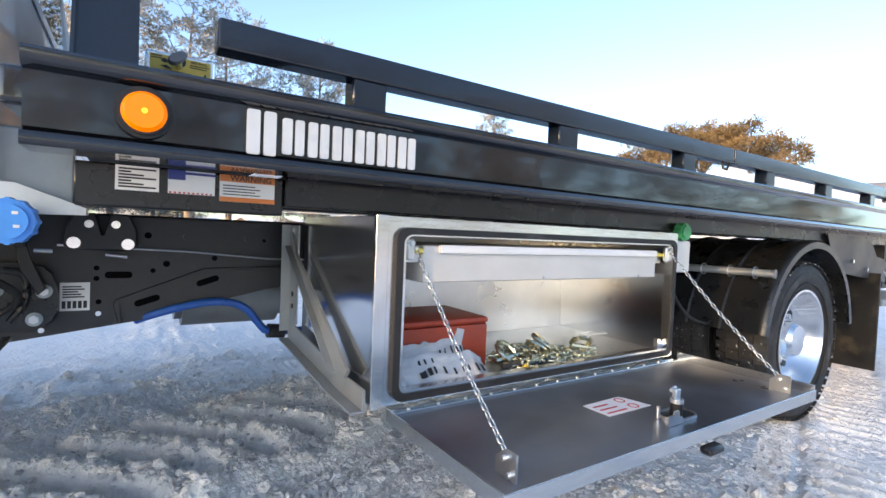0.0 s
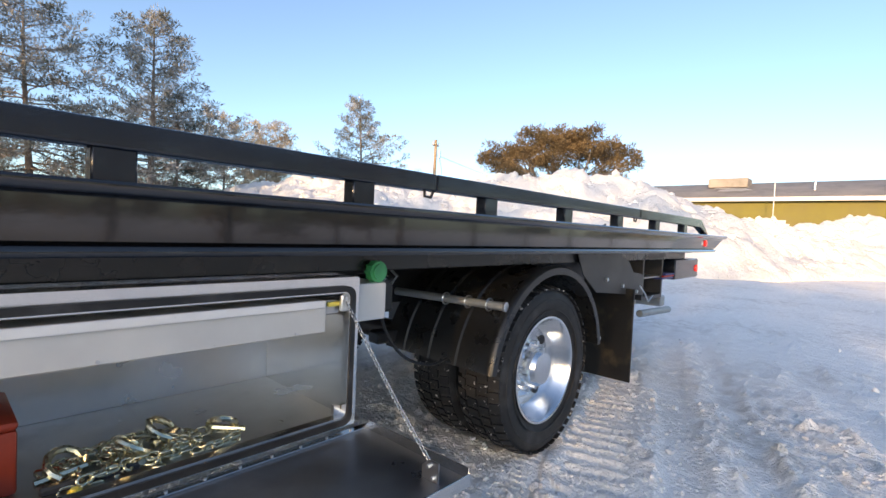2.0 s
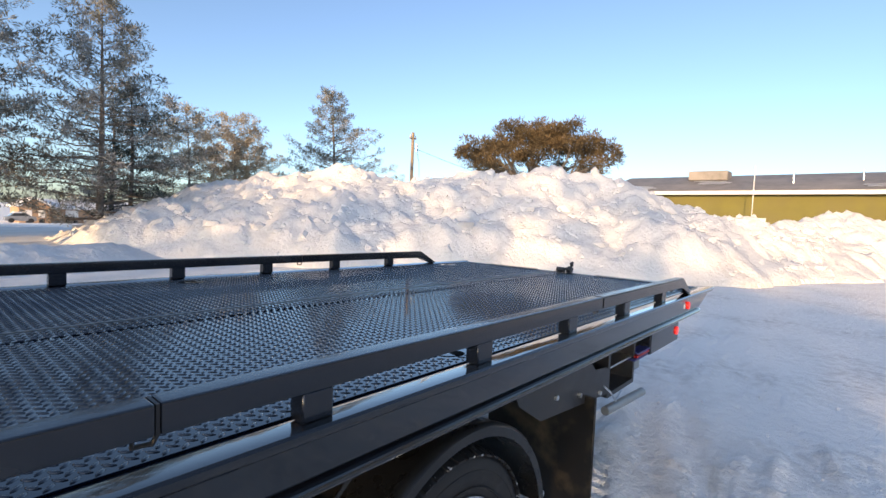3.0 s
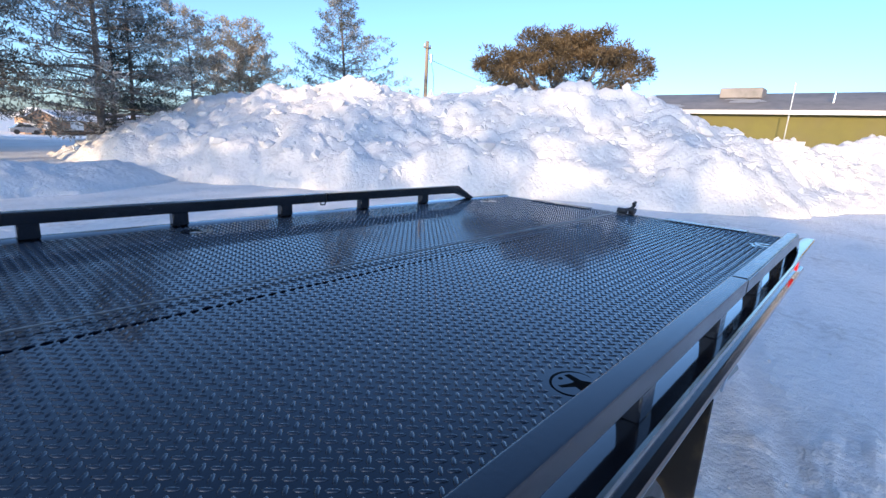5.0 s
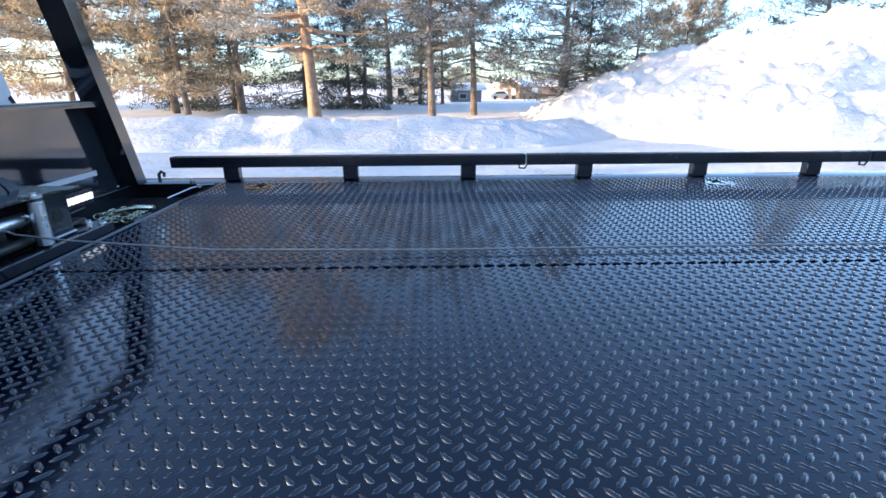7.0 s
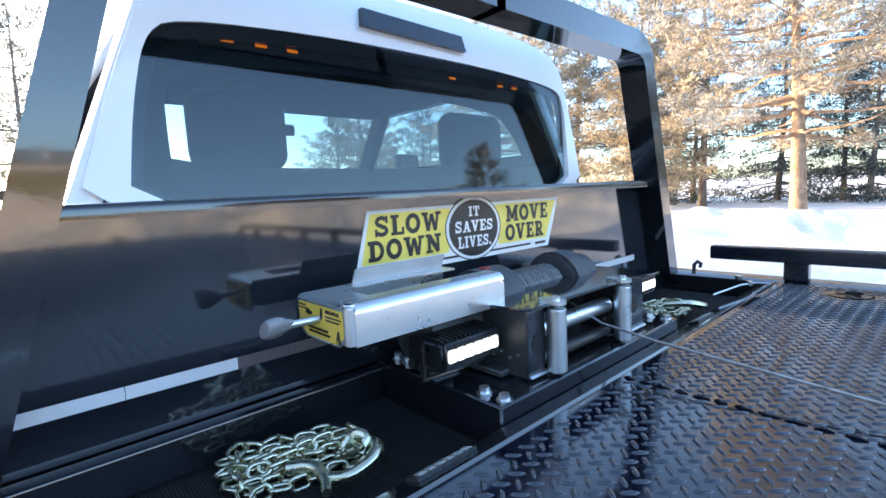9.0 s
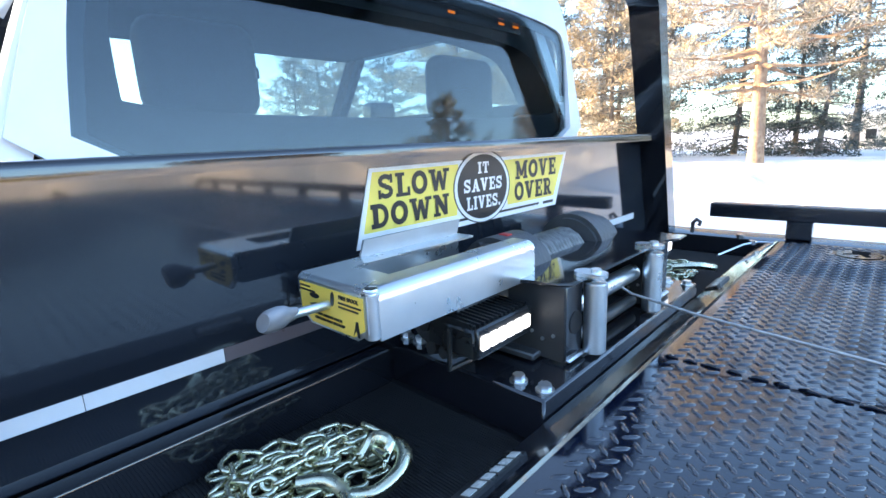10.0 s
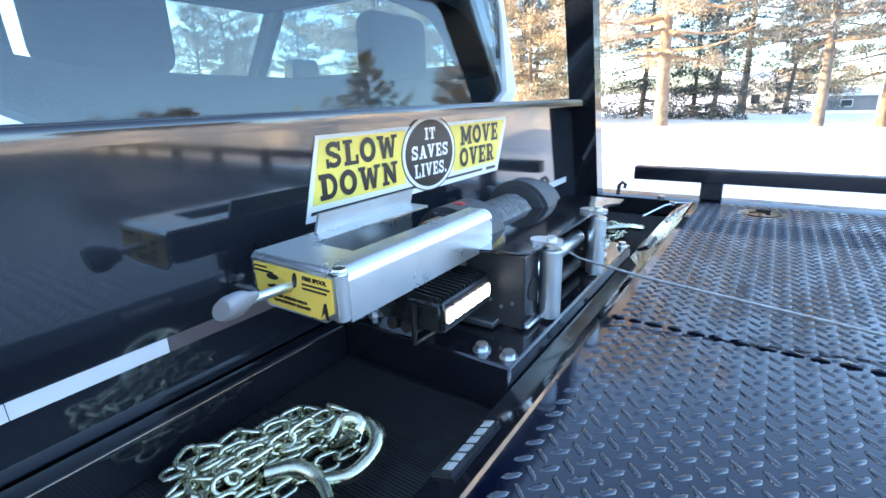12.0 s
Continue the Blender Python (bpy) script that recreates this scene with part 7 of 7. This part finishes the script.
for k, (hx, hy, a) in enumerate(((1.2, 0.2, 0.3), (1.3, 0.2, 1.6), (1.48, 0.2, 2.6), (1.4, 0.26, 0.9))):
    pts = [(hx + 0.035 * math.cos(a + b) - 0.03 * math.cos(a), hy + 0.03 * math.sin(a + b), BZ0 + 0.05 + 0.025 * math.sin(b)) for b in np.linspace(-0.5, 4.0, 9)]
    pts = [(hx - 0.09 * math.cos(a), hy - 0.05 * math.sin(a), BZ0 + 0.03)] + pts
    part("grab_hook", hose(bmesh.new(), pts, 0.0085, 7), M["gold"], c3, "gold zinc hook")
box_part("pry_tool", (1.12, 1.3, 0.15, 0.17, BZ0 + 0.0125, BZ0 + 0.03), "frame", c3, "", 0.004)
part("tag_ball", rod(bmesh.new(), (1.17, 0.11, BZ0 + 0.013), (1.17, 0.11, BZ0 + 0.033), 0.013, 12, bevel=0.005), M["yellow"], c3, "lime yellow plastic tag")
shift(built, (0.008, -0.02, -0.015))


# ---- trees ----
def tuft(vs, fs, p, d, size, rng, n=7):
    """A spray of flat needles round a twig end."""
    d = Vector(d).normalized()
    a = d.orthogonal().normalized()
    b = d.cross(a)
    for k in range(n):
        t = 2 * math.pi * (k + rng.random()) / n
        out = (d * rng.uniform(0.25, 1.0) + (a * math.cos(t) + b * math.sin(t)) * rng.uniform(0.5, 1.0)).normalized()
        w = out.cross(d)
        w = (w.normalized() if w.length > 1e-3 else a) * size * 0.055
        tip = p + out * size * rng.uniform(0.7, 1.15)
        mid = p + out * size * 0.5
        i = len(vs)
        vs.extend([tuple(p), tuple(mid + w), tuple(tip), tuple(mid - w)])
        fs.append((i, i + 1, i + 2, i + 3))


def clump(vs, fs, p, r, n, rng, flat=0.75, wide=0.068):
    """A ball of needles round a twig's end, denser outside."""
    for k in range(n):
        o = Vector((rng.gauss(0, 1), rng.gauss(0, 1), rng.gauss(0.12, 1))).normalized()
        q = p + Vector((o.x, o.y, o.z * flat)) * r * rng.uniform(0.15, 0.75)
        d = (o + Vector((rng.gauss(0, 0.35), rng.gauss(0, 0.35), 0.25 + rng.gauss(0, 0.3)))).normalized()
        w = d.cross(Vector((rng.gauss(0, 1), rng.gauss(0, 1), rng.gauss(0, 1))))
        w = (w.normalized() if w.length > 1e-3 else d.orthogonal()) * r * wide
        ln = r * rng.uniform(0.45, 0.8)
        i = len(vs)
        vs.extend([tuple(q), tuple(q + d * ln * 0.5 + w), tuple(q + d * ln), tuple(q + d * ln * 0.5 - w)])
        fs.append((i, i + 1, i + 2, i + 3))


def conifer(name, height, base, spread, shape, whorls, per, clumps, r, n, mat, label, seed, lean=0.0, trunk_r=0.16, droop=0.2, dead=0):
    """A tree with a bent, tapered trunk, whorls of limbs that bear twigs, and balls of needles. shape(u) gives the reach at height u of the crown."""
    rng = random.Random(seed)
    t = thing(name, (0, 0, 0), label, "tree", group="pines round the yard")
    bm = bmesh.new()
    m = 12
    def spine(u):
        return Vector((lean * height * u + 0.1 * math.sin(3 * u + seed) * height * 0.12, 0.12 * math.sin(4.3 * u + 1.3 * seed) * height * 0.1, height * u))
    off = spine(0)
    hose(bm, [spine(k / m) - off - Vector((0, 0, 0.3 if k == 0 else 0)) for k in range(m + 1)], trunk_r, 9, taper=[trunk_r * (1 - 0.93 * (k / m)) * (1.25 if k == 0 else 1) for k in range(m + 1)])
    vs, fs = [], []
    for i in range(whorls):
        c0 = (i + 0.3 * rng.random()) / whorls
        turn = rng.uniform(0, 6.28)
        for j in range(per if c0 < 0.85 else max(3, per - 2)):
            c = min(1, max(0, c0 + rng.uniform(-0.3, 0.3) / whorls))
            u = base + (1 - base) * c
            reach = spread * shape(c) * rng.uniform(0.55, 1.15)
            az = turn + 2 * math.pi * (j + rng.uniform(-0.25, 0.25)) / per
            start = spine(u) - off
            rise = rng.uniform(-0.1, 0.2) + 0.55 * c * c - droop * (1 - c) * 0.5
            hx, hy = math.cos(az), math.sin(az)
            bend = rng.uniform(-0.25, 0.25)
            pts = [start]
            for k in range(1, 6):
                v = k / 5
                pts.append(start + Vector((hx - hy * bend * v, hy + hx * bend * v, 0)) * reach * v + Vector((0, 0, reach * (rise * v - droop * v * v * (1 - c) + 0.22 * v ** 3))) + Vector([rng.uniform(-0.03, 0.03) * reach for _ in range(3)]))
            r0 = max(0.012, trunk_r * 0.3 * (1 - c * 0.75))
            hose(bm, pts, r0, 4, taper=[max(0.006, r0 * (1 - 0.85 * k / 5)) for k in range(6)])
            if i < dead and rng.random() < 0.75:
                continue
            cnt = max(3, int(clumps * (0.35 + 0.65 * reach / spread)))
            for q in range(cnt):
                v = 0.28 + 0.72 * ((q + rng.random()) / cnt) if q else 1.0
                f = min(4.999, v * 5)
                a = int(f)
                p = pts[a].lerp(pts[a + 1], f - a)
                side = (1 if q % 2 else -1) * rng.uniform(0.4, 1.1)
                tw = p + Vector((-hy * side + hx * 0.5, hx * side + hy * 0.5, rng.uniform(-0.15, 0.4))) * reach * 0.26 * (1.1 - 0.75 * v)
                if q and per < 7 and (tw - p).length > 0.15:
                    hose(bm, [p, tw], 0.008, 3, taper=[0.011, 0.005])
                clump(vs, fs, tw, r * rng.uniform(0.7, 1.25), n, rng)
    clump(vs, fs, spine(1) - off, r, n, rng, 1.3)
    part("trunk", bm, M["bark" if dead else "greybark"], t, "bare tan trunk and limbs" if dead else "grey brown trunk and limbs", smooth=60)
    me = bpy.data.meshes.new("crown")
    me.from_pydata(vs, [], fs)
    part("crown", me, M[mat], t, "", smooth=0)
    return t


def spreading_pine(seed):
    """A low pine: forked stems that lean apart under a broad dome of needle balls."""
    rng = random.Random(seed)
    t = thing("broad_pine", (0, 0, 0), "low spreading pine with a broad rounded crown and forked trunk", "tree", group="pines round the yard")
    bm = bmesh.new()
    vs, fs, ends = [], [], []
    for k in range(9):
        a = 2 * math.pi * k / 9 + rng.uniform(-0.3, 0.3)
        out = rng.uniform(1.2, 3.0)
        top = Vector((out * math.cos(a), out * math.sin(a), 5.2 + rng.uniform(-0.5, 0.7) - 0.12 * out * out))
        mid = Vector((0.45 * out * math.cos(a), 0.45 * out * math.sin(a), 3.2 + rng.uniform(-0.4, 0.4)))
        hose(bm, [Vector((0.1 * math.cos(a), 0.1 * math.sin(a), -0.3)), Vector((0.16 * math.cos(a), 0.16 * math.sin(a), 1.8)), mid, mid.lerp(top, 0.5) + Vector((0, 0, 0.2)), top], 0.2, 7, taper=[0.22, 0.17, 0.12, 0.08, 0.03])
        ends.append(top)
    # lobes of needles with gaps between them
    for k in range(36):
        b, rr = 2.399 * k, 3.9 * math.sqrt((k + 0.5) / 36)
        c = Vector((rr * math.cos(b), rr * math.sin(b), 6.55 - 0.11 * rr * rr + rng.uniform(-0.45, 0.45)))
        e = min(ends, key=lambda v: (v - c).length)
        hose(bm, [e.lerp(Vector((0, 0, 3.4)), 0.35), e.lerp(c, 0.6), c], 0.04, 5, taper=[0.06, 0.04, 0.015])
        size = rng.uniform(0.75, 1.2)
        for q in range(21):
            o = Vector((rng.gauss(0, 1), rng.gauss(0, 1), rng.gauss(0.35, 0.8))).normalized()
            p = c + Vector((o.x, o.y, o.z * 0.55)) * size * rng.uniform(0.45, 1.0)
            clump(vs, fs, p, rng.uniform(0.24, 0.36), 46, rng, 0.7)
    for b, rr, z in ((2.5, 4.5, 4.5), (2.7, 4.1, 4.7), (2.6, 5.0, 4.3), (5.6, 4.4, 4.6), (5.4, 4.6, 5.1), (5.5, 4.1, 4.4)):
        p = Vector((rr * math.cos(b), rr * math.sin(b), z))
        hose(bm, [p * 0.4 + Vector((0, 0, 1.6)), p], 0.03, 5, taper=[0.05, 0.01])
        for q in range(4):
            clump(vs, fs, p + Vector((rng.gauss(0, 0.25), rng.gauss(0, 0.25), rng.gauss(0, 0.15))), 0.36, 46, rng, 0.7)
    part("trunk", bm, M["greybark"], t, "forked brown trunk", smooth=60)
    me = bpy.data.meshes.new("crown")
    me.from_pydata(vs, [], fs)
    part("crown", me, M["needle_bush"], t, "", smooth=0)
    return t


def place(proto, x, y, z, turn, scale):
    m = Matrix.LocRotScale((x, y, z), Euler((0, 0, radians(turn))), (scale, scale, scale))
    return copy_thing(proto, m)


cone = lambda c: (1 - c) ** 0.75 * 0.95 + 0.06
spire = lambda c: (1 - c) ** 0.6 * (0.62 + 0.5 * math.sin(math.pi * min(1, c * 1.3 + 0.1))) + 0.05
oval = lambda c: 0.35 + 0.75 * math.sin(math.pi * min(1, c * 0.9 + 0.12)) ** 0.8 * (1 - 0.45 * c)

FROSTED, DARK = "tall open pine with frosted grey-green needles", "dense dark blue-green spruce dusted with snow"
tall = conifer("tall_pine", 9.0, 0.1, 3.9, spire, 15, 6, 12, 0.25, 36, "needle", "tall conical pine with tufted frosted needles", 17, trunk_r=0.15, droop=0.1)
pine = conifer("pine_tree", 9.0, 0.2, 2.9, oval, 12, 5, 10, 0.24, 36, "needle", FROSTED, 11, trunk_r=0.15)
pine_b = conifer("pine_tree", 9.0, 0.3, 3.0, oval, 11, 5, 10, 0.25, 36, "needle", FROSTED, 23, lean=0.02, trunk_r=0.16)
spruce = conifer("spruce_tree", 8.0, 0.05, 2.4, cone, 16, 7, 8, 0.25, 28, "needle_dark", DARK, 31, trunk_r=0.14, droop=0.35)
rimed = conifer("rimed_tree", 7.0, 0.14, 2.4, oval, 12, 6, 9, 0.28, 40, "russet", "tree covered in hoar frost, its leaves coloured warm as if sunlit", 41, trunk_r=0.11)
big = conifer("large_pine", 11.0, 0.26, 4.4, oval, 14, 6, 13, 0.29, 50, "needle_gold", "large pine with a bare orange trunk and frosted needles", 57, lean=-0.05, trunk_r=0.25, dead=2)
broad = spreading_pine(61)

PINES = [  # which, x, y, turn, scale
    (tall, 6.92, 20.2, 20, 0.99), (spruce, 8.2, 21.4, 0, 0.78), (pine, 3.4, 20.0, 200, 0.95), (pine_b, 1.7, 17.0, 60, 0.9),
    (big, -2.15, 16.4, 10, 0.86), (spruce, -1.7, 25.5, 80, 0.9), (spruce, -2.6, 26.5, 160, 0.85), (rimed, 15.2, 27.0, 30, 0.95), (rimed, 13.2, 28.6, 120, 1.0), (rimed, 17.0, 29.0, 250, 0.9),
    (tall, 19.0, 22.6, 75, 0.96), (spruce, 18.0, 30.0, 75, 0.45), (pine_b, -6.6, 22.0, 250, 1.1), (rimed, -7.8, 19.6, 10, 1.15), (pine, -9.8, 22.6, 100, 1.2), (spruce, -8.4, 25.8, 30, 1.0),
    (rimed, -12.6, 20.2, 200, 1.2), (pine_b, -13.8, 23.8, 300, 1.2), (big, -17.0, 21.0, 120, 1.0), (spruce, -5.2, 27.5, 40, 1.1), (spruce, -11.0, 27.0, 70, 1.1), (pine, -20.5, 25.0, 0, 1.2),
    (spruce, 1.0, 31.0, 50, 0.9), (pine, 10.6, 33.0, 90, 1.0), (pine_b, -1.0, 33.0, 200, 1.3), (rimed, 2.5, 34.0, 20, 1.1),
    # added row beyond the cab, mostly out of view, placed to shade the yard
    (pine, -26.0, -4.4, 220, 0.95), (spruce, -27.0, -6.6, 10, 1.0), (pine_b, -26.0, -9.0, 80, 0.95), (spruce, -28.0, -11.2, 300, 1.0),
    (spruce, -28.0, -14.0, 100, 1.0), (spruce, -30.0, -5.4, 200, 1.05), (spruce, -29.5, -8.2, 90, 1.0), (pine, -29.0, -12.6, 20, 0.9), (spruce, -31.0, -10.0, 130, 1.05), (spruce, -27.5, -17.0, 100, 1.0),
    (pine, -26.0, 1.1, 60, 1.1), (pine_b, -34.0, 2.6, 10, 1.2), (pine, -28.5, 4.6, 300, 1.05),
    # taller unseen pines, added to dapple the sun on the snow pile
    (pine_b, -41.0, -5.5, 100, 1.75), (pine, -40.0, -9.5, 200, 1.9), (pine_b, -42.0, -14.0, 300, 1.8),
    # unseen trees across the yard on the driver's side, added for the beam's reflections
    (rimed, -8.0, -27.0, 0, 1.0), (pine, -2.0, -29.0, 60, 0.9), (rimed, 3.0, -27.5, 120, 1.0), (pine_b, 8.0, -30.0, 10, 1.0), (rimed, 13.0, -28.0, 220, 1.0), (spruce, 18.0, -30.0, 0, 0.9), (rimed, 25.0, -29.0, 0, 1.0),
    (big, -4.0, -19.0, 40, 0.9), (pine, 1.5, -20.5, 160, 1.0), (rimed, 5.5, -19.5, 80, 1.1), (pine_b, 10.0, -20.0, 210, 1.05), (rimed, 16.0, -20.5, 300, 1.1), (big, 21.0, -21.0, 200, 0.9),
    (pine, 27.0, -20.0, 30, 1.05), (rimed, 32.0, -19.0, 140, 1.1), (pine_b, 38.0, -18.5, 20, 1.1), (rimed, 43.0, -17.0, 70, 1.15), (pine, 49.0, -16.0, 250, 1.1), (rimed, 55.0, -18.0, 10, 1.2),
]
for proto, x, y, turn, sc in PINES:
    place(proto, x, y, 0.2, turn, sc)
place(broad, 27.5, 14.0, -0.7, 40, 1.16)
for p in (tall, pine, pine_b, spruce, rimed, big, broad):       # the first of each stands among the rest, far back
    p.location = {"tall_pine": (-36, 22, 0.2), "pine_tree": (-34, 30, 0.2), "spruce_tree": (-30, 33, 0.2), "rimed_tree": (-33, 24, 0.2), "large_pine": (-40, 27, 0.2), "broad_pine": (46, 30, 0.2)}[p.name.split(".")[0]]
pine_b.location = (-38, 34, 0.2)

# ---- buildings, pole and wire ----
hall = thing("long_building", (48, 8, 0), "long low building with olive-yellow wall and grey roof with snow patches", "building")
part("wall", box(bmesh.new(), 46.0, 62.0, -7.0, 17.2, -0.1, 4.55, 0.02), M["siding"], hall)
part("roof", slab(bmesh.new(), [(45.4, 4.55), (45.4, 4.75), (54.0, 6.85), (62.6, 4.75), (62.6, 4.55)], "y", -7.6, 17.8), M["roofing"], hall)
part("fascia", box(bmesh.new(), 45.3, 45.42, -7.6, 17.8, 4.5, 4.8, 0.01), M["fascia"], hall)
part("roof_box", box(bmesh.new(), 51.0, 53.0, 8.2, 11.4, 6.2, 7.05, 0.05), M["roofing"], hall)
part("roof_vent", rod(bmesh.new(), (49, 3.2, 5.5), (49, 3.2, 6.4), 0.09, 10), M["alu_dull"], hall)
part("roof_vent", rod(bmesh.new(), (50, -1.0, 5.7), (50, -1.0, 6.6), 0.07, 10), M["alu_dull"], hall)
rng = random.Random(5)
for y0, y1, xa, xb in ((13.0, 16.8, 46.2, 48.4), (7.4, 10.4, 48.6, 50.6), (-4, -1, 46.5, 48.5), (9.0, 11.0, 50.2, 51.0)):
    o = []
    for k in range(14):
        a = 2 * math.pi * k / 14
        r = rng.uniform(0.75, 1.1)
        o.append(((xa + xb) / 2 + r * (xb - xa) / 2 * math.cos(a), (y0 + y1) / 2 + r * (y1 - y0) / 2 * math.sin(a)))
    bm = bmesh.new()
    v = [bm.verts.new((x, y, 4.80 + (x - 45.4) * (2.1 / 8.6))) for x, y in o]
    bm.faces.new(v)
    bmesh.ops.solidify(bm, geom=bm.faces[:], thickness=-0.06)
    part("snow_patch", bm, M["pile"], hall, "patch of snow on the roof")

pole = thing("utility_pole", (26.1, 23.2, 0), "weathered wooden utility pole with transformer fittings", "utility pole")
part("shaft", rod(bmesh.new(), (26.1, 23.2, -0.2), (26.1, 23.2, 7.6), 0.15, 12, r1=0.11), M["wood"], pole)
part("cross_arm", box(bmesh.new(), 25.8, 26.4, 23.13, 23.27, 7.15, 7.25, 0.01), M["wood"], pole)
for dx in (-0.25, 0.28):
    part("insulator", rod(bmesh.new(), (26.1 + dx, 23.2, 7.25), (26.1 + dx, 23.2, 7.42), 0.05, 8, r1=0.03), M["fascia"], pole)
part("transformer", rod(bmesh.new(), (26.3, 23.0, 6.3), (26.3, 23.0, 6.8), 0.1, 10), M["alu_dull"], pole)
part("down_lead", hose(bmesh.new(), [(26.25, 23.0, 6.6), (26.4, 22.8, 5.5), (26.45, 22.8, 4.5)], 0.015, 5), M["rubber"], pole)
wpts = []
for k in range(13):
    u = k / 12
    wpts.append((26.1 + 19.9 * u, 23.2 - 7.3 * u, 6.55 - 1.6 * u - 1.2 * math.sin(math.pi * u)))
part("wire", hose(bmesh.new(), wpts, 0.014, 5), M["rubber"], pole, "sagging service wire")
lamp = thing("flag_pole", (43.0, 5.0, 0), "thin pale pole beside the long building", "pole")
part("shaft", rod(bmesh.new(), (43.0, 5.0, -0.1), (43.0, 5.0, 6.4), 0.035, 8), M["alu_dull"], lamp)


def house(name, x0, x1, y0, y1, wall_h, roof_h, mat, label, wins, along="x"):
    h = thing(name, ((x0 + x1) / 2, (y0 + y1) / 2, 0), label, "house", group="houses beyond the trees")
    part("wall", box(bmesh.new(), x0, x1, y0, y1, -0.1, wall_h, 0.01), M[mat], h)
    if along == "x":
        bm = slab(bmesh.new(), [(y0 - 0.4, wall_h), ((y0 + y1) / 2, wall_h + roof_h), (y1 + 0.4, wall_h), (y1 + 0.4, wall_h + 0.2), ((y0 + y1) / 2, wall_h + roof_h + 0.22), (y0 - 0.4, wall_h + 0.2)], "x", x0 - 0.4, x1 + 0.4)
    else:
        bm = slab(bmesh.new(), [(x0 - 0.4, wall_h), ((x0 + x1) / 2, wall_h + roof_h), (x1 + 0.4, wall_h), (x1 + 0.4, wall_h + 0.2), ((x0 + x1) / 2, wall_h + roof_h + 0.22), (x0 - 0.4, wall_h + 0.2)], "y", y0 - 0.4, y1 + 0.4)
        part("gable", slab(bmesh.new(), [(x0, wall_h - 0.01), (x1, wall_h - 0.01), ((x0 + x1) / 2, wall_h + roof_h - 0.02)], "y", y0 + 0.003, y0 + 0.2), M[mat], h)
    part("roof", bm, M["pile"], h, "snow-covered roof")
    for (xa, w, za, hh) in wins:
        wn_ = part("window", box(bmesh.new(), xa - 0.06, xa + w + 0.06, y0 - 0.05, y0 + 0.05, za - 0.06, za + hh + 0.06, 0.01), M["fascia"], h)
        part("pane", box(bmesh.new(), xa, xa + w, y0 - 0.07, y0 - 0.045, za, za + hh, 0), M["pane"], wn_)
    return h


built = set(scene.objects)
house("brick_house", 13.5, 16.9, 85.0, 92.0, 2.15, 1.2, "brick", "tan brick house with a gable and snowy roof", ((14.2, 0.6, 0.8, 0.9), (15.6, 0.6, 0.8, 0.9)), "y")
house("brick_house_wing", 16.9, 31.0, 87.0, 95.0, 2.0, 1.2, "brick", "low brick wing of a house with snowy roof", ((19, 1.4, 0.8, 1.0), (24.5, 1.4, 0.8, 1.0)))
shift(built, (0, 0, -1.15))
house("cream_garage", -2.0, 1.2, 40.0, 46.0, 2.1, 0.5, "cream", "cream sided garage with snowy roof", ((-0.9, 0.5, 0.6, 0.6), (0.4, 0.5, 0.6, 0.6)))
house("grey_shed", 3.6, 6.4, 46.0, 51.0, 0.9, 0.4, "roofing", "low grey shed with snowy roof", ((4.4, 0.6, 0.2, 0.4),))

built = set(scene.objects)
car = thing("parked_car", (7.6, 38.4, 0.25), "grey parked car with snow on its roof", "car")
CX_ = -2.3
prof = [(CX_ + u, v) for u, v in ((8.4, 0.45), (8.4, 0.95), (8.8, 1.05), (9.2, 1.45), (10.4, 1.48), (10.9, 1.1), (11.4, 1.0), (11.5, 0.6), (11.4, 0.45))]
part("body", slab(bmesh.new(), prof, "y", 37.6, 39.2), M["carpaint"], car)
part("snow_cap", slab(bmesh.new(), [(CX_ + u, v) for u, v in ((9.2, 1.45), (9.25, 1.58), (10.3, 1.6), (10.4, 1.48))], "y", 37.65, 39.15), M["pile"], car, "snow on the roof")
part("window", slab(bmesh.new(), [(CX_ + u, v) for u, v in ((8.95, 1.08), (9.27, 1.4), (10.35, 1.42), (10.75, 1.1))], "y", 37.58, 37.61), M["pane"], car)
for xw in (6.7, 8.6):
    part("wheel", rod(bmesh.new(), (xw, 37.56, 0.5), (xw, 37.8, 0.5), 0.3, 16), M["rubber"], car)

shift(built, (5.3, 41.6, -1.2))

# far wood along the horizon
rng = random.Random(9)
vs, fs = [], []
for k in range(900):
    a = rng.uniform(0, 2 * math.pi)
    r = rng.uniform(150, 260)
    h = rng.uniform(2.0, 6.5)
    p = Vector((r * math.cos(a), r * math.sin(a), 0))
    for j in range(5):
        tuft(vs, fs, p + Vector((rng.uniform(-2, 2), rng.uniform(-2, 2), h * (0.2 + 0.2 * j))), (0, 0, 1), 2.2 - 0.25 * j, rng, 5)
me = bpy.data.meshes.new("far_trees")
me.from_pydata(vs, [], fs)
tagged(part("far_trees", me, M["needle"], None, smooth=0), "distant line of frosted trees on the horizon", "trees", kind="stuff")
